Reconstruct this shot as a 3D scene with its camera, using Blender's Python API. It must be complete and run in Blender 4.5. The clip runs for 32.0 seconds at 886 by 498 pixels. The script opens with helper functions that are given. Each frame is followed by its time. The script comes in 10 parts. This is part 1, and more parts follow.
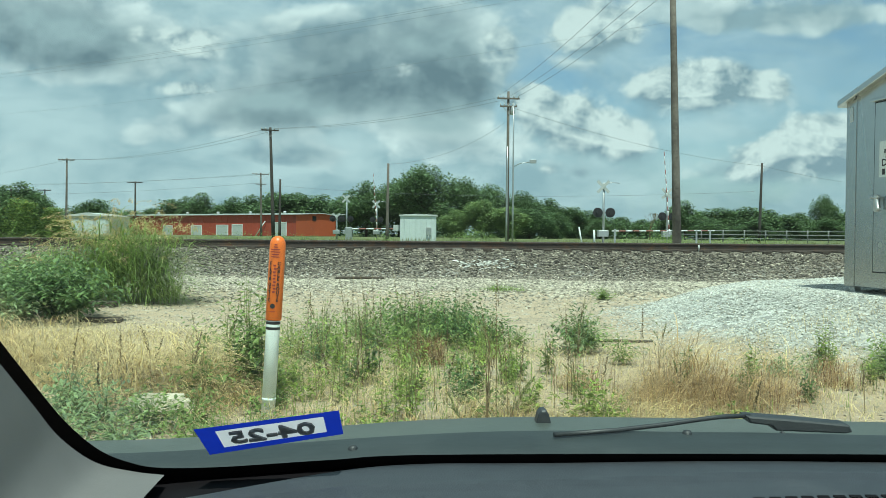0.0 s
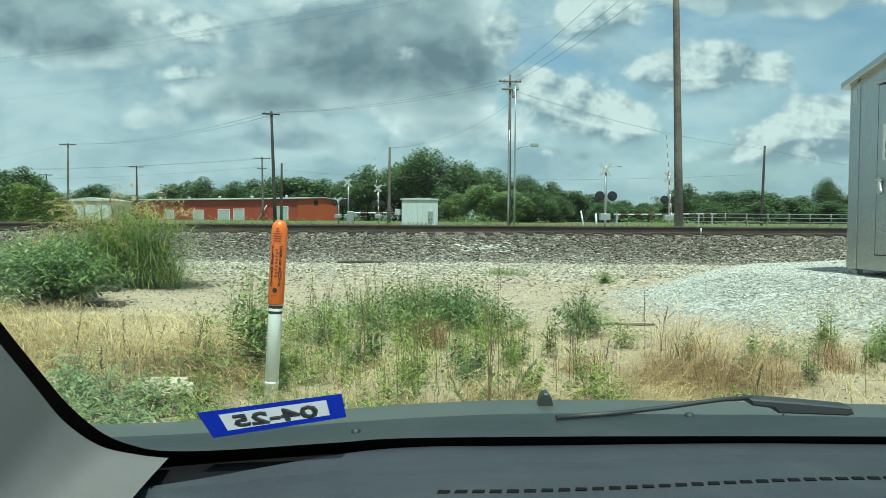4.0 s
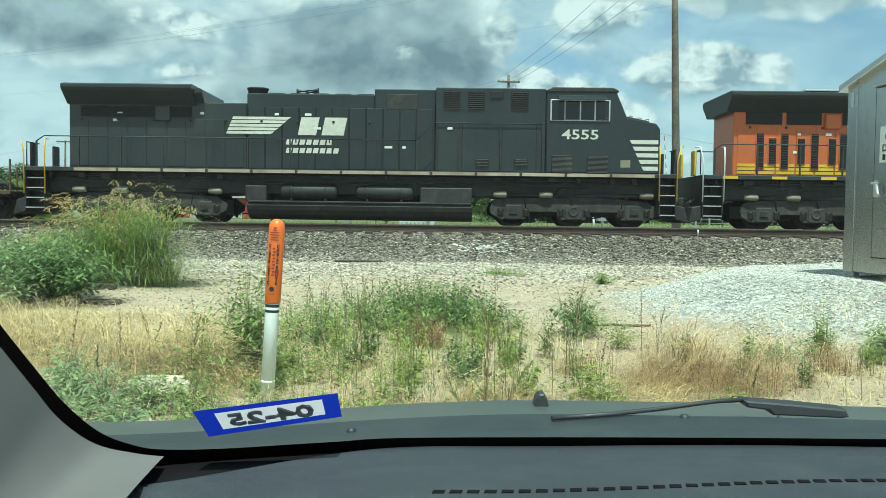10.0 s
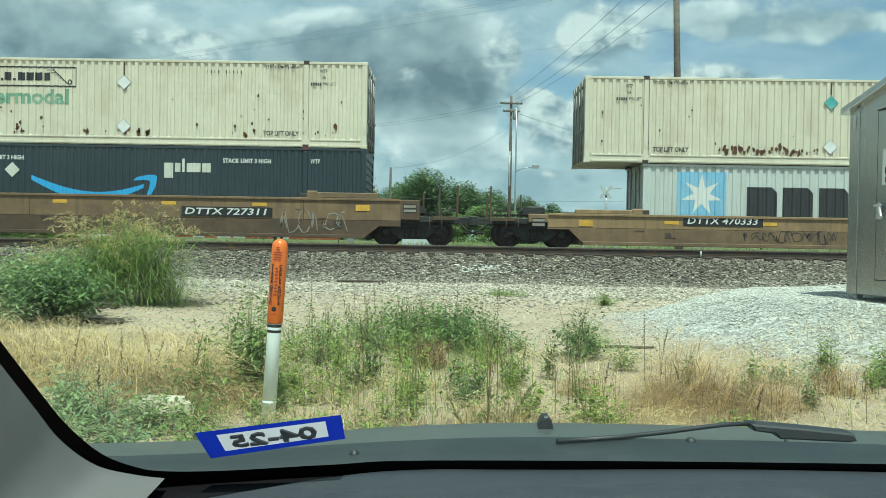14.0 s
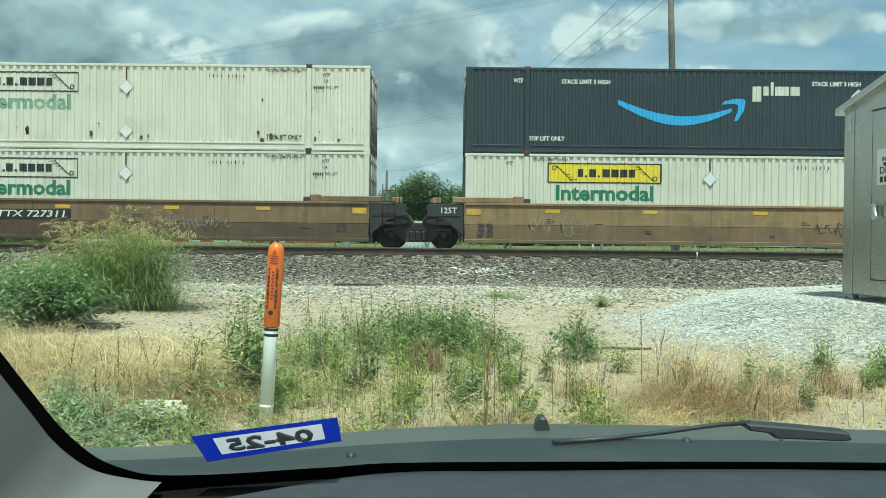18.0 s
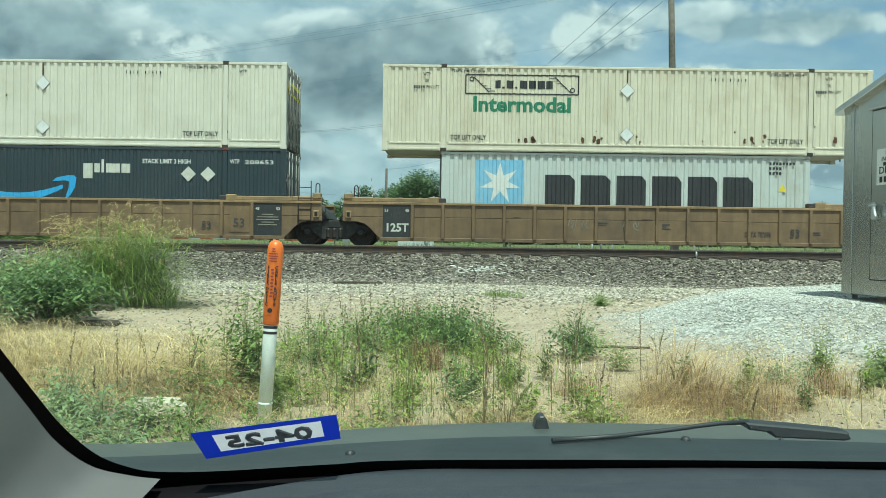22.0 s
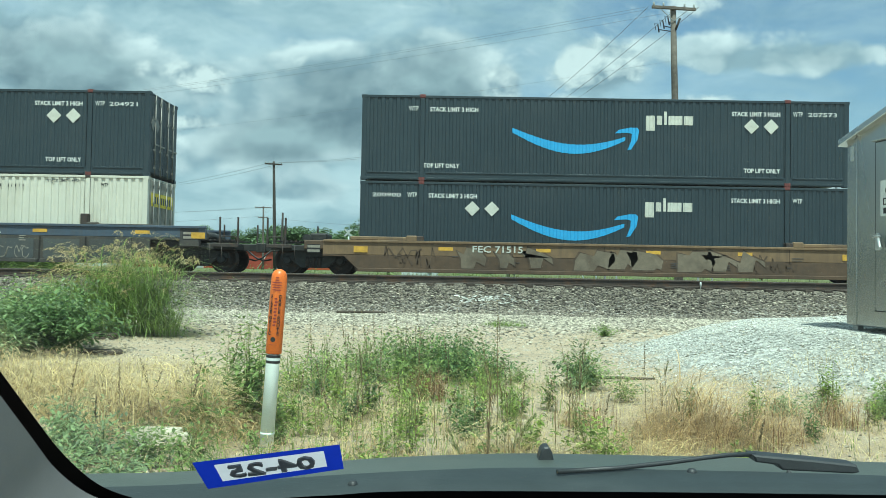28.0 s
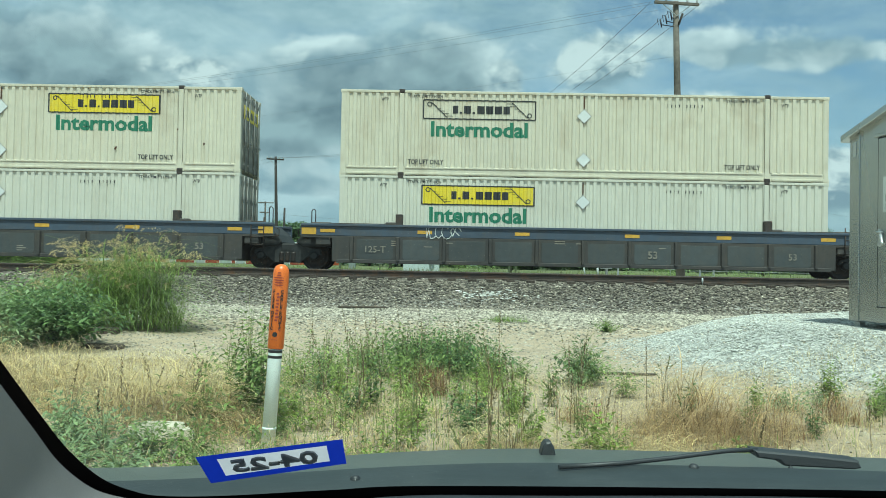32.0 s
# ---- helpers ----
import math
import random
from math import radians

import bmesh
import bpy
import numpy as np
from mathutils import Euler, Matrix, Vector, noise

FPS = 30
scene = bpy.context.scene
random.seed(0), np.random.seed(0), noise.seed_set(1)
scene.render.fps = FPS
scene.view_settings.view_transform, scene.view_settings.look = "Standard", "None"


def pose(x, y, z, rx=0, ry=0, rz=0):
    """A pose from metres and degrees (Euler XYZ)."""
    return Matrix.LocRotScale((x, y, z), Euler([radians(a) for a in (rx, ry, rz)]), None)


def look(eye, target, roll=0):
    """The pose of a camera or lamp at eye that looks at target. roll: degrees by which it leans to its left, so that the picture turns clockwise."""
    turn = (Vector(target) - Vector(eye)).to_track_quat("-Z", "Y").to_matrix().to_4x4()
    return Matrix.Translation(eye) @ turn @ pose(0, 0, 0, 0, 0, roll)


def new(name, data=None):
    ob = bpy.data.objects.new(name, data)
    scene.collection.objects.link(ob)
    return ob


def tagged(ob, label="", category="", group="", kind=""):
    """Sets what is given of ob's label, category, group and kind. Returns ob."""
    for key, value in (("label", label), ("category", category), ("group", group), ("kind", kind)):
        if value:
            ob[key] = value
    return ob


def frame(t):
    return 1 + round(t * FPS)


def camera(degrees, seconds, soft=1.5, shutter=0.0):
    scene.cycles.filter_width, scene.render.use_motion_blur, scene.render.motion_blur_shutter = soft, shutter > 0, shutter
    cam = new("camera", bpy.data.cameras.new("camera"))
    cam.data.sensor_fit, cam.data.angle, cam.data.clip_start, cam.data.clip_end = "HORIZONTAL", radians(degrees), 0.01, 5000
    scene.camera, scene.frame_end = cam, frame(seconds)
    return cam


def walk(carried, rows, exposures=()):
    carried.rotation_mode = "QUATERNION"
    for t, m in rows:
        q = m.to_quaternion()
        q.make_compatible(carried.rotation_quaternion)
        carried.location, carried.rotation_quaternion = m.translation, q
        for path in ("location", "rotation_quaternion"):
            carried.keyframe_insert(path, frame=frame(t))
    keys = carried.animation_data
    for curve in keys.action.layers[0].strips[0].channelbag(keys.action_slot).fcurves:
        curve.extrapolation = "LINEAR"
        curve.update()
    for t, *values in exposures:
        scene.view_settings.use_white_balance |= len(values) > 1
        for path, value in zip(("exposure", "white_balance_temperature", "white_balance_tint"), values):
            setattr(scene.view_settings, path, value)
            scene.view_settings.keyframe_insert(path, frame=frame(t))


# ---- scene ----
EYE = (0.0, 0.0, 1.35)
# seconds, yaw, pitch, roll in degrees, sway of the hand-held eye in millimetres
SWAY = [
    (0, 0.42, -1.06, -0.50, 0.4, -1.7, 0.7), (0.5, 0.35, -0.96, -0.52, 0.8, -0.3, 0.6), (1, 0.30, -0.95, -0.52, -0.1, 0.7, -0.4),
    (1.5, 0.31, -1.00, -0.44, 0.5, -0.5, 0.3), (2, 0.33, -1.20, -0.49, 0.1, -1.8, 1.0), (2.5, 0.41, -1.52, -0.43, 0.5, -0.7, 0.3),
    (3, 0.49, -1.90, -0.35, -0.0, -0.0, 0.0), (3.5, 0.55, -2.21, -0.35, -0.1, 0.2, 0.0), (5.5, 0.38, -2.26, -0.54, -0.3, 0.5, 0.2),
    (6, 0.45, -2.21, -0.78, -1.0, 0.7, -0.2), (6.5, 0.51, -2.20, -0.90, -1.5, 1.8, -0.6), (7, 0.55, -2.24, -1.02, -1.1, 0.9, -0.5),
    (7.5, 0.52, -2.32, -0.94, -0.2, 0.4, -0.3), (8, 0.47, -2.39, -0.98, -0.2, 0.4, -0.7), (8.5, 0.43, -2.44, -0.87, -0.5, 0.4, -0.3),
    (9, 0.40, -2.43, -0.83, 0.2, -0.0, -0.3), (9.5, 0.34, -2.38, -0.88, -1.1, 0.8, -0.4), (10, 0.35, -2.25, -0.75, 0.6, -0.6, 0.5),
    (10.5, 0.36, -2.00, -0.65, 0.0, -0.4, 0.2), (11, 0.40, -1.64, -0.68, -0.7, 0.9, 0.1), (11.5, 0.49, -1.26, -0.80, -0.7, 0.9, 0.3),
    (12, 0.60, -1.02, -0.84, -0.9, 3.5, -0.2), (12.5, 0.60, -0.84, -0.89, -1.1, 3.3, -0.1), (13, 0.63, -0.79, -1.00, -1.2, 3.4, 0.8),
    (13.5, 0.58, -0.77, -1.02, -1.6, 2.6, 0.9), (14, 0.55, -0.75, -0.97, -1.9, 2.3, 0.7), (14.5, 0.51, -0.69, -0.69, -0.4, 0.2, -0.0),
    (16.5, 0.44, -0.62, -0.52, 0.1, -0.3, 0.4), (17, 0.44, -0.61, -0.59, -0.1, 0.4, 0.1), (17.5, 0.40, -0.58, -0.56, -0.1, 1.5, 0.0),
    (18, 0.31, -0.55, -0.61, -0.3, 0.2, 0.2), (18.5, 0.22, -0.42, -0.60, -0.1, 1.7, -0.3), (19, 0.16, -0.24, -0.54, 0.1, 1.3, -0.3),
    (19.5, 0.14, -0.05, -0.54, -0.2, 1.2, -0.4), (20, 0.16, 0.01, -0.53, 0.1, 0.9, 0.4), (20.5, 0.19, 0.01, -0.56, -0.1, -0.8, 0.1),
    (21, 0.22, -0.21, -0.66, 0.1, -0.3, 0.7), (21.5, 0.24, -0.44, -0.70, -0.2, 1.4, -0.5), (22, 0.26, -0.67, -0.83, -0.9, 0.9, -0.5),
    (22.5, 0.32, -0.80, -0.84, 0.2, 0.2, -0.2), (23, 0.32, -0.83, -0.86, -1.0, 1.4, 0.1), (23.5, 0.39, -0.64, -0.93, -0.1, 0.3, 0.2),
    (24, 0.45, -0.26, -0.97, -0.4, -0.0, 0.3), (24.5, 0.58, 0.27, -1.08, -2.5, -1.0, -1.6), (25, 0.66, 0.76, -1.32, -4.0, -1.5, -1.8),
    (25.5, 0.67, 1.03, -1.44, -3.7, -0.6, -1.5), (27.5, 0.55, 1.52, -1.09, -2.2, 0.5, -1.2), (28, 0.56, 1.49, -1.03, -1.7, 0.2, -1.2),
    (28.5, 0.61, 1.39, -1.15, -2.6, -1.9, -0.1), (29, 0.64, 1.34, -1.14, -2.5, -0.9, -1.9), (29.5, 0.68, 1.30, -1.23, -2.6, 1.2, -1.8),
    (30, 0.73, 1.28, -1.12, -1.8, -1.1, -2.0), (30.5, 0.73, 1.21, -1.13, -3.0, 0.3, -1.3), (31, 0.75, 1.16, -1.17, -2.2, 0.8, -1.5),
    (31.5, 0.74, 1.15, -1.07, -1.9, 0.5, -1.7), (32, 0.68, 1.15, -1.12, -2.7, -0.3, -1.2),
]


def eye_pose(yaw, pitch, roll, dx, dy, dz):
    turn = (Matrix.Rotation(radians(yaw), 4, "Z") @ Matrix.Rotation(radians(pitch), 4, "X")
            @ Matrix.Rotation(radians(roll), 4, "Y") @ Matrix.Rotation(radians(90), 4, "X"))
    return Matrix.Translation((EYE[0] + dx / 1000, EYE[1] + dy / 1000, EYE[2] + dz / 1000)) @ turn


cam = camera(59.0, 32.0, soft=0.6)
walk(cam, [(t, eye_pose(*v)) for t, *v in SWAY], exposures=[(0.0, 0.26, 6200, 3), (5.0, 0.27, 6200, 3), (7.0, 0.37, 6200, 3), (9.0, 0.50, 6200, 3), (10.5, 0.50, 6200, 3), (12.2, 0.36, 6200, 3), (14.0, 0.28, 6200, 3), (16.5, 0.34, 6200, 3), (18.5, 0.30, 6200, 3), (23.0, 0.27, 6200, 3), (24.5, 0.31, 6150, 3), (28.5, 0.40, 6000, 3), (30.0, 0.29, 6000, 3), (32.0, 0.22, 6000, 3)])

# ---- daylight: broken cumulus under a high sun ----
SUN_EL, SUN_AZ = 68.0, 172.0     # azimuth clockwise from the far side of the tracks


def math_node(nt, op, a, b=None, c=None, clamp=False):
    n = nt.nodes.new("ShaderNodeMath")
    n.operation, n.use_clamp = op, clamp
    for i, v in enumerate((a, b, c)):
        if v is None:
            continue
        if isinstance(v, (int, float)):
            n.inputs[i].default_value = v
        else:
            nt.links.new(v, n.inputs[i])
    return n.outputs[0]


def mix_colour(nt, fac, a, b, blend="MIX"):
    n = nt.nodes.new("ShaderNodeMix")
    n.data_type, n.blend_type, n.clamp_factor = "RGBA", blend, True
    for i, v in ((0, fac), (6, a), (7, b)):
        if isinstance(v, (int, float)):
            n.inputs[i].default_value = v
        elif isinstance(v, tuple):
            n.inputs[i].default_value = (*v[:3], 1)
        else:
            nt.links.new(v, n.inputs[i])
    return n.outputs[2]


def ramp(nt, fac, stops, smooth="LINEAR"):
    n = nt.nodes.new("ShaderNodeValToRGB")
    n.color_ramp.interpolation = smooth
    el = n.color_ramp.elements
    while len(el) < len(stops):
        el.new(0.5)
    for e, (p, c) in zip(el, stops):
        e.position = p
        e.color = (c, c, c, 1) if isinstance(c, (int, float)) else (*c, 1)
    nt.links.new(fac, n.inputs[0])
    return n.outputs[0]


def noise_tex(nt, vec, scale, detail=4.0, rough=0.5, dist=0.0):
    n = nt.nodes.new("ShaderNodeTexNoise")
    n.inputs["Scale"].default_value = scale
    n.inputs["Detail"].default_value = detail
    n.inputs["Roughness"].default_value = rough
    n.inputs["Distortion"].default_value = dist
    if vec is not None:
        nt.links.new(vec, n.inputs["Vector"])
    return n.outputs[0]


def mapped(nt, vec, loc=(0, 0, 0), scale=(1, 1, 1)):
    n = nt.nodes.new("ShaderNodeMapping")
    n.inputs["Location"].default_value = loc
    n.inputs["Scale"].default_value = scale
    nt.links.new(vec, n.inputs["Vector"])
    return n.outputs[0]


def sky_world():
    w = bpy.data.worlds.new("sky")
    scene.world = w
    w.use_nodes = True
    nt = w.node_tree
    nt.nodes.clear()
    out = nt.nodes.new("ShaderNodeOutputWorld")
    bg = nt.nodes.new("ShaderNodeBackground")
    nt.links.new(bg.outputs[0], out.inputs[0])
    sky = nt.nodes.new("ShaderNodeTexSky")
    sky.sky_type, sky.sun_disc = "NISHITA", False
    sky.sun_elevation, sky.sun_rotation = radians(SUN_EL), radians(SUN_AZ)
    sky.air_density, sky.dust_density, sky.ozone_density = 1.0, 1.2, 1.0
    tc = nt.nodes.new("ShaderNodeTexCoord").outputs["Generated"]

    # bearing and height seen from the crossing: a = x / |y|, h = z / |y|, kept finite to the sides
    sep = nt.nodes.new("ShaderNodeSeparateXYZ")
    nt.links.new(tc, sep.inputs[0])
    span = math_node(nt, "SQRT", math_node(nt, "ADD", math_node(nt, "MULTIPLY", sep.outputs[1], sep.outputs[1]), 0.02))
    a = math_node(nt, "DIVIDE", sep.outputs[0], span)
    h = math_node(nt, "DIVIDE", sep.outputs[2], span)
    com = nt.nodes.new("ShaderNodeCombineXYZ")
    for i, v in enumerate((a, h)):
        nt.links.new(v, com.inputs[i])
    com.inputs[2].default_value = 3.7
    vec = com.outputs[0]

    def bank(a0, h0, ra, rh, amount):
        da = math_node(nt, "DIVIDE", math_node(nt, "SUBTRACT", a, a0), ra)
        dh = math_node(nt, "DIVIDE", math_node(nt, "SUBTRACT", h, h0), rh)
        r2 = math_node(nt, "ADD", math_node(nt, "MULTIPLY", da, da), math_node(nt, "MULTIPLY", dh, dh))
        return math_node(nt, "MULTIPLY", math_node(nt, "EXPONENT", math_node(nt, "MULTIPLY", r2, -1.0)), amount)

    def total(values):
        t = values[0]
        for v in values[1:]:
            t = math_node(nt, "ADD", t, v)
        return t

    def billow(loc, scale, detail):
        """Rounded, cauliflower-like heaps."""
        n = nt.nodes.new("ShaderNodeTexVoronoi")
        n.feature, n.normalize = "F1", True
        n.inputs["Scale"].default_value = scale
        n.inputs["Detail"].default_value = detail
        n.inputs["Roughness"].default_value = 0.52
        n.inputs["Lacunarity"].default_value = 2.2
        nt.links.new(mapped(nt, warped, loc=loc, scale=(1, 1.3, 1)), n.inputs["Vector"])
        return math_node(nt, "SUBTRACT", 1.0, n.outputs["Distance"])

    # a little turbulence bends all the cloud outlines
    wob = nt.nodes.new("ShaderNodeTexNoise")
    wob.inputs["Scale"].default_value, wob.inputs["Detail"].default_value = 9.0, 6
    nt.links.new(vec, wob.inputs["Vector"])
    wv = nt.nodes.new("ShaderNodeVectorMath")
    wv.operation = "MULTIPLY_ADD"
    wv.inputs[1].default_value = (0.05, 0.04, 0.0)
    nt.links.new(wob.outputs["Color"], wv.inputs[0])
    nt.links.new(vec, wv.inputs[2])
    warped = wv.outputs[0]

    # sunlit cumulus heads that stand where the bank masks say, grey and soft beneath
    heads = total([bank(*b) for b in CUMULUS])
    under = total([bank(a0, h0 - 0.8 * rh, ra, rh, k) for a0, h0, ra, rh, k in CUMULUS])
    puff = billow((0, 0, 0), 15.0, 4)
    puff_up = billow((-0.012, 0.020, 0), 15.0, 4)
    soft_puff = noise_tex(nt, warped, 11.0, 8, 0.6)
    body = math_node(nt, "ADD", heads, math_node(nt, "MULTIPLY", math_node(nt, "SUBTRACT", puff, 0.72), 1.2))
    body = math_node(nt, "ADD", body, math_node(nt, "MULTIPLY", math_node(nt, "SUBTRACT", soft_puff, 0.5), 0.8))
    crisp = ramp(nt, body, [(0.32, 0.0), (0.64, 1.0)], "EASE")
    fuzzy = ramp(nt, body, [(0.22, 0.0), (0.85, 1.0)], "EASE")
    below = ramp(nt, math_node(nt, "SUBTRACT", under, heads), [(-0.05, 0.0), (0.28, 1.0)], "EASE")
    mask = mix_colour(nt, below, crisp, fuzzy)
    lit = math_node(nt, "ADD", 0.70, math_node(nt, "MULTIPLY", math_node(nt, "SUBTRACT", puff, puff_up), 5.2))
    lit = math_node(nt, "ADD", lit, math_node(nt, "MULTIPLY", math_node(nt, "SUBTRACT", soft_puff, 0.5), 1.6))
    lit = math_node(nt, "SUBTRACT", lit, math_node(nt, "MULTIPLY", below, 0.66), clamp=True)
    head_colour = mix_colour(nt, lit, (0.25, 0.325, 0.38), (0.655, 0.685, 0.69))
    # sheets of stratocumulus: thin parts light, thick parts dark, torn bright edges
    sheets = total([bank(*b) for b in SHEETS])
    soft = noise_tex(nt, mapped(nt, warped, loc=(4, 1, 0), scale=(1, 1.5, 1)), 5.6, 9, 0.52, 0.0)
    soft_up = noise_tex(nt, mapped(nt, warped, loc=(3.985, 1.035, 0), scale=(1, 1.5, 1)), 5.6, 9, 0.52, 0.0)
    sbody = math_node(nt, "ADD", sheets, math_node(nt, "MULTIPLY", math_node(nt, "SUBTRACT", soft, 0.5), 1.5))
    sbody = math_node(nt, "ADD", sbody, math_node(nt, "MULTIPLY", math_node(nt, "SUBTRACT", puff, 0.72), 0.35))
    smask = ramp(nt, sbody, [(0.17, 0.0), (0.36, 1.0)], "EASE")
    slit = math_node(nt, "ADD", 0.46, math_node(nt, "MULTIPLY", math_node(nt, "SUBTRACT", soft, soft_up), 5.5), clamp=True)
    thick = ramp(nt, sbody, [(0.26, 0.0), (1.0, 1.0)], "EASE")
    sheet_colour = mix_colour(nt, thick, mix_colour(nt, slit, (0.30, 0.385, 0.44), (0.70, 0.735, 0.75)), mix_colour(nt, slit, (0.155, 0.21, 0.25), (0.34, 0.415, 0.45)))
    # a veil of light cloud, nearly closed on one side, thicker to the horizon
    veil = noise_tex(nt, mapped(nt, warped, loc=(9, 2, 1), scale=(1, 2.2, 1)), 4.2, 9, 0.62, 0.4)
    cover = math_node(nt, "MULTIPLY", ramp(nt, math_node(nt, "ADD", a, 0.5), [(0.36, 1.0), (0.66, 0.0)]), 0.30)
    veil = math_node(nt, "ADD", math_node(nt, "ADD", veil, cover), ramp(nt, h, [(0.0, 0.22), (0.17, 0.0)]))
    veil_fac = ramp(nt, veil, [(0.36, 0.12), (0.72, 0.95)])
    veil_lit = noise_tex(nt, mapped(nt, warped, loc=(1, 7, 2), scale=(1, 1.9, 1)), 8.0, 9, 0.6, 0.2)
    veil_colour = mix_colour(nt, ramp(nt, veil_lit, [(0.36, 0.0), (0.64, 1.0)]), (0.30, 0.395, 0.455), (0.50, 0.58, 0.62))

    blue = mix_colour(nt, 1.0, sky.outputs[0], (SKY_GAIN * 0.92, SKY_GAIN, SKY_GAIN * 0.98), "MULTIPLY")
    col = mix_colour(nt, veil_fac, blue, veil_colour)
    col = mix_colour(nt, smask, col, sheet_colour)
    col = mix_colour(nt, mask, col, head_colour)
    nt.links.new(col, bg.inputs[0])
    bg.inputs[1].default_value = SKY_STRENGTH
    return w


SKY_GAIN, SKY_STRENGTH = 0.105, 1.0
GLASS_TINT = (0.80, 0.95, 0.90)
# bearing, height, half-widths, amount
CUMULUS = [(0.280, 0.186, 0.045, 0.028, 0.95), (0.340, 0.193, 0.060, 0.031, 1.20), (0.405, 0.185, 0.040, 0.022, 0.60), (0.395, 0.108, 0.045, 0.026, 0.70), (0.455, 0.125, 0.045, 0.034, 1.10), (0.515, 0.112, 0.060, 0.040, 1.10),
           (0.365, 0.078, 0.094, 0.020, 0.55), (0.150, 0.145, 0.056, 0.036, 1.10), (0.208, 0.120, 0.050, 0.026, 0.95), (0.098, 0.168, 0.030, 0.026, 0.85), (0.160, 0.250, 0.058, 0.040, 0.85), (0.215, 0.262, 0.045, 0.030, 0.62),
           (0.062, 0.235, 0.030, 0.034, 0.90), (-0.310, 0.232, 0.040, 0.030, 0.80), (-0.371, 0.245, 0.058, 0.020, 0.45), (-0.330, 0.180, 0.050, 0.016, 0.66), (-0.068, 0.205, 0.058, 0.026, 0.50), (-0.205, 0.268, 0.060, 0.030, 0.42),
           (0.123, 0.083, 0.020, 0.010, 0.50), (0.165, 0.078, 0.016, 0.008, 0.50), (0.372, 0.388, 0.115, 0.036, 0.60), (0.255, 0.335, 0.090, 0.030, 0.50)]
SHEETS = [(0.394, 0.269, 0.137, 0.023, 0.42), (0.524, 0.284, 0.094, 0.029, 0.42), (0.286, 0.290, 0.065, 0.022, 0.30), (-0.480, 0.232, 0.120, 0.040, 1.15), (-0.522, 0.287, 0.120, 0.040, 0.75), (-0.130, 0.175, 0.160, 0.036, 1.15), (-0.248, 0.146, 0.079, 0.026, 0.55),
          (-0.150, 0.235, 0.130, 0.040, 0.70), (-0.020, 0.262, 0.087, 0.050, 0.75), (0.010, 0.190, 0.051, 0.043, 0.90), (-0.017, 0.136, 0.079, 0.022, 0.50), (-0.385, 0.125, 0.079, 0.030, 0.50), (-0.219, 0.096, 0.108, 0.019, 0.50),
          (0.026, 0.107, 0.108, 0.025, 0.40), (-0.544, 0.107, 0.065, 0.018, 0.35), (0.127, 0.285, 0.065, 0.029, 0.30), (0.156, 0.215, 0.058, 0.018, 0.45), (-0.349, 0.395, 0.289, 0.050, 0.70), (0.100, 0.385, 0.200, 0.045, 0.60)]
sky_world()

sun_data = bpy.data.lights.new("sun", "SUN")
sun_data.energy, sun_data.angle, sun_data.color = 4.5, radians(0.6), (1.0, 0.95, 0.86)
sun = new("sun", sun_data)
az, el = radians(SUN_AZ), radians(SUN_EL)
sun_way = Vector((math.sin(az) * math.cos(el), math.cos(az) * math.cos(el), math.sin(el)))
sun.matrix_world = look(sun_way * 50, (0, 0, 0))

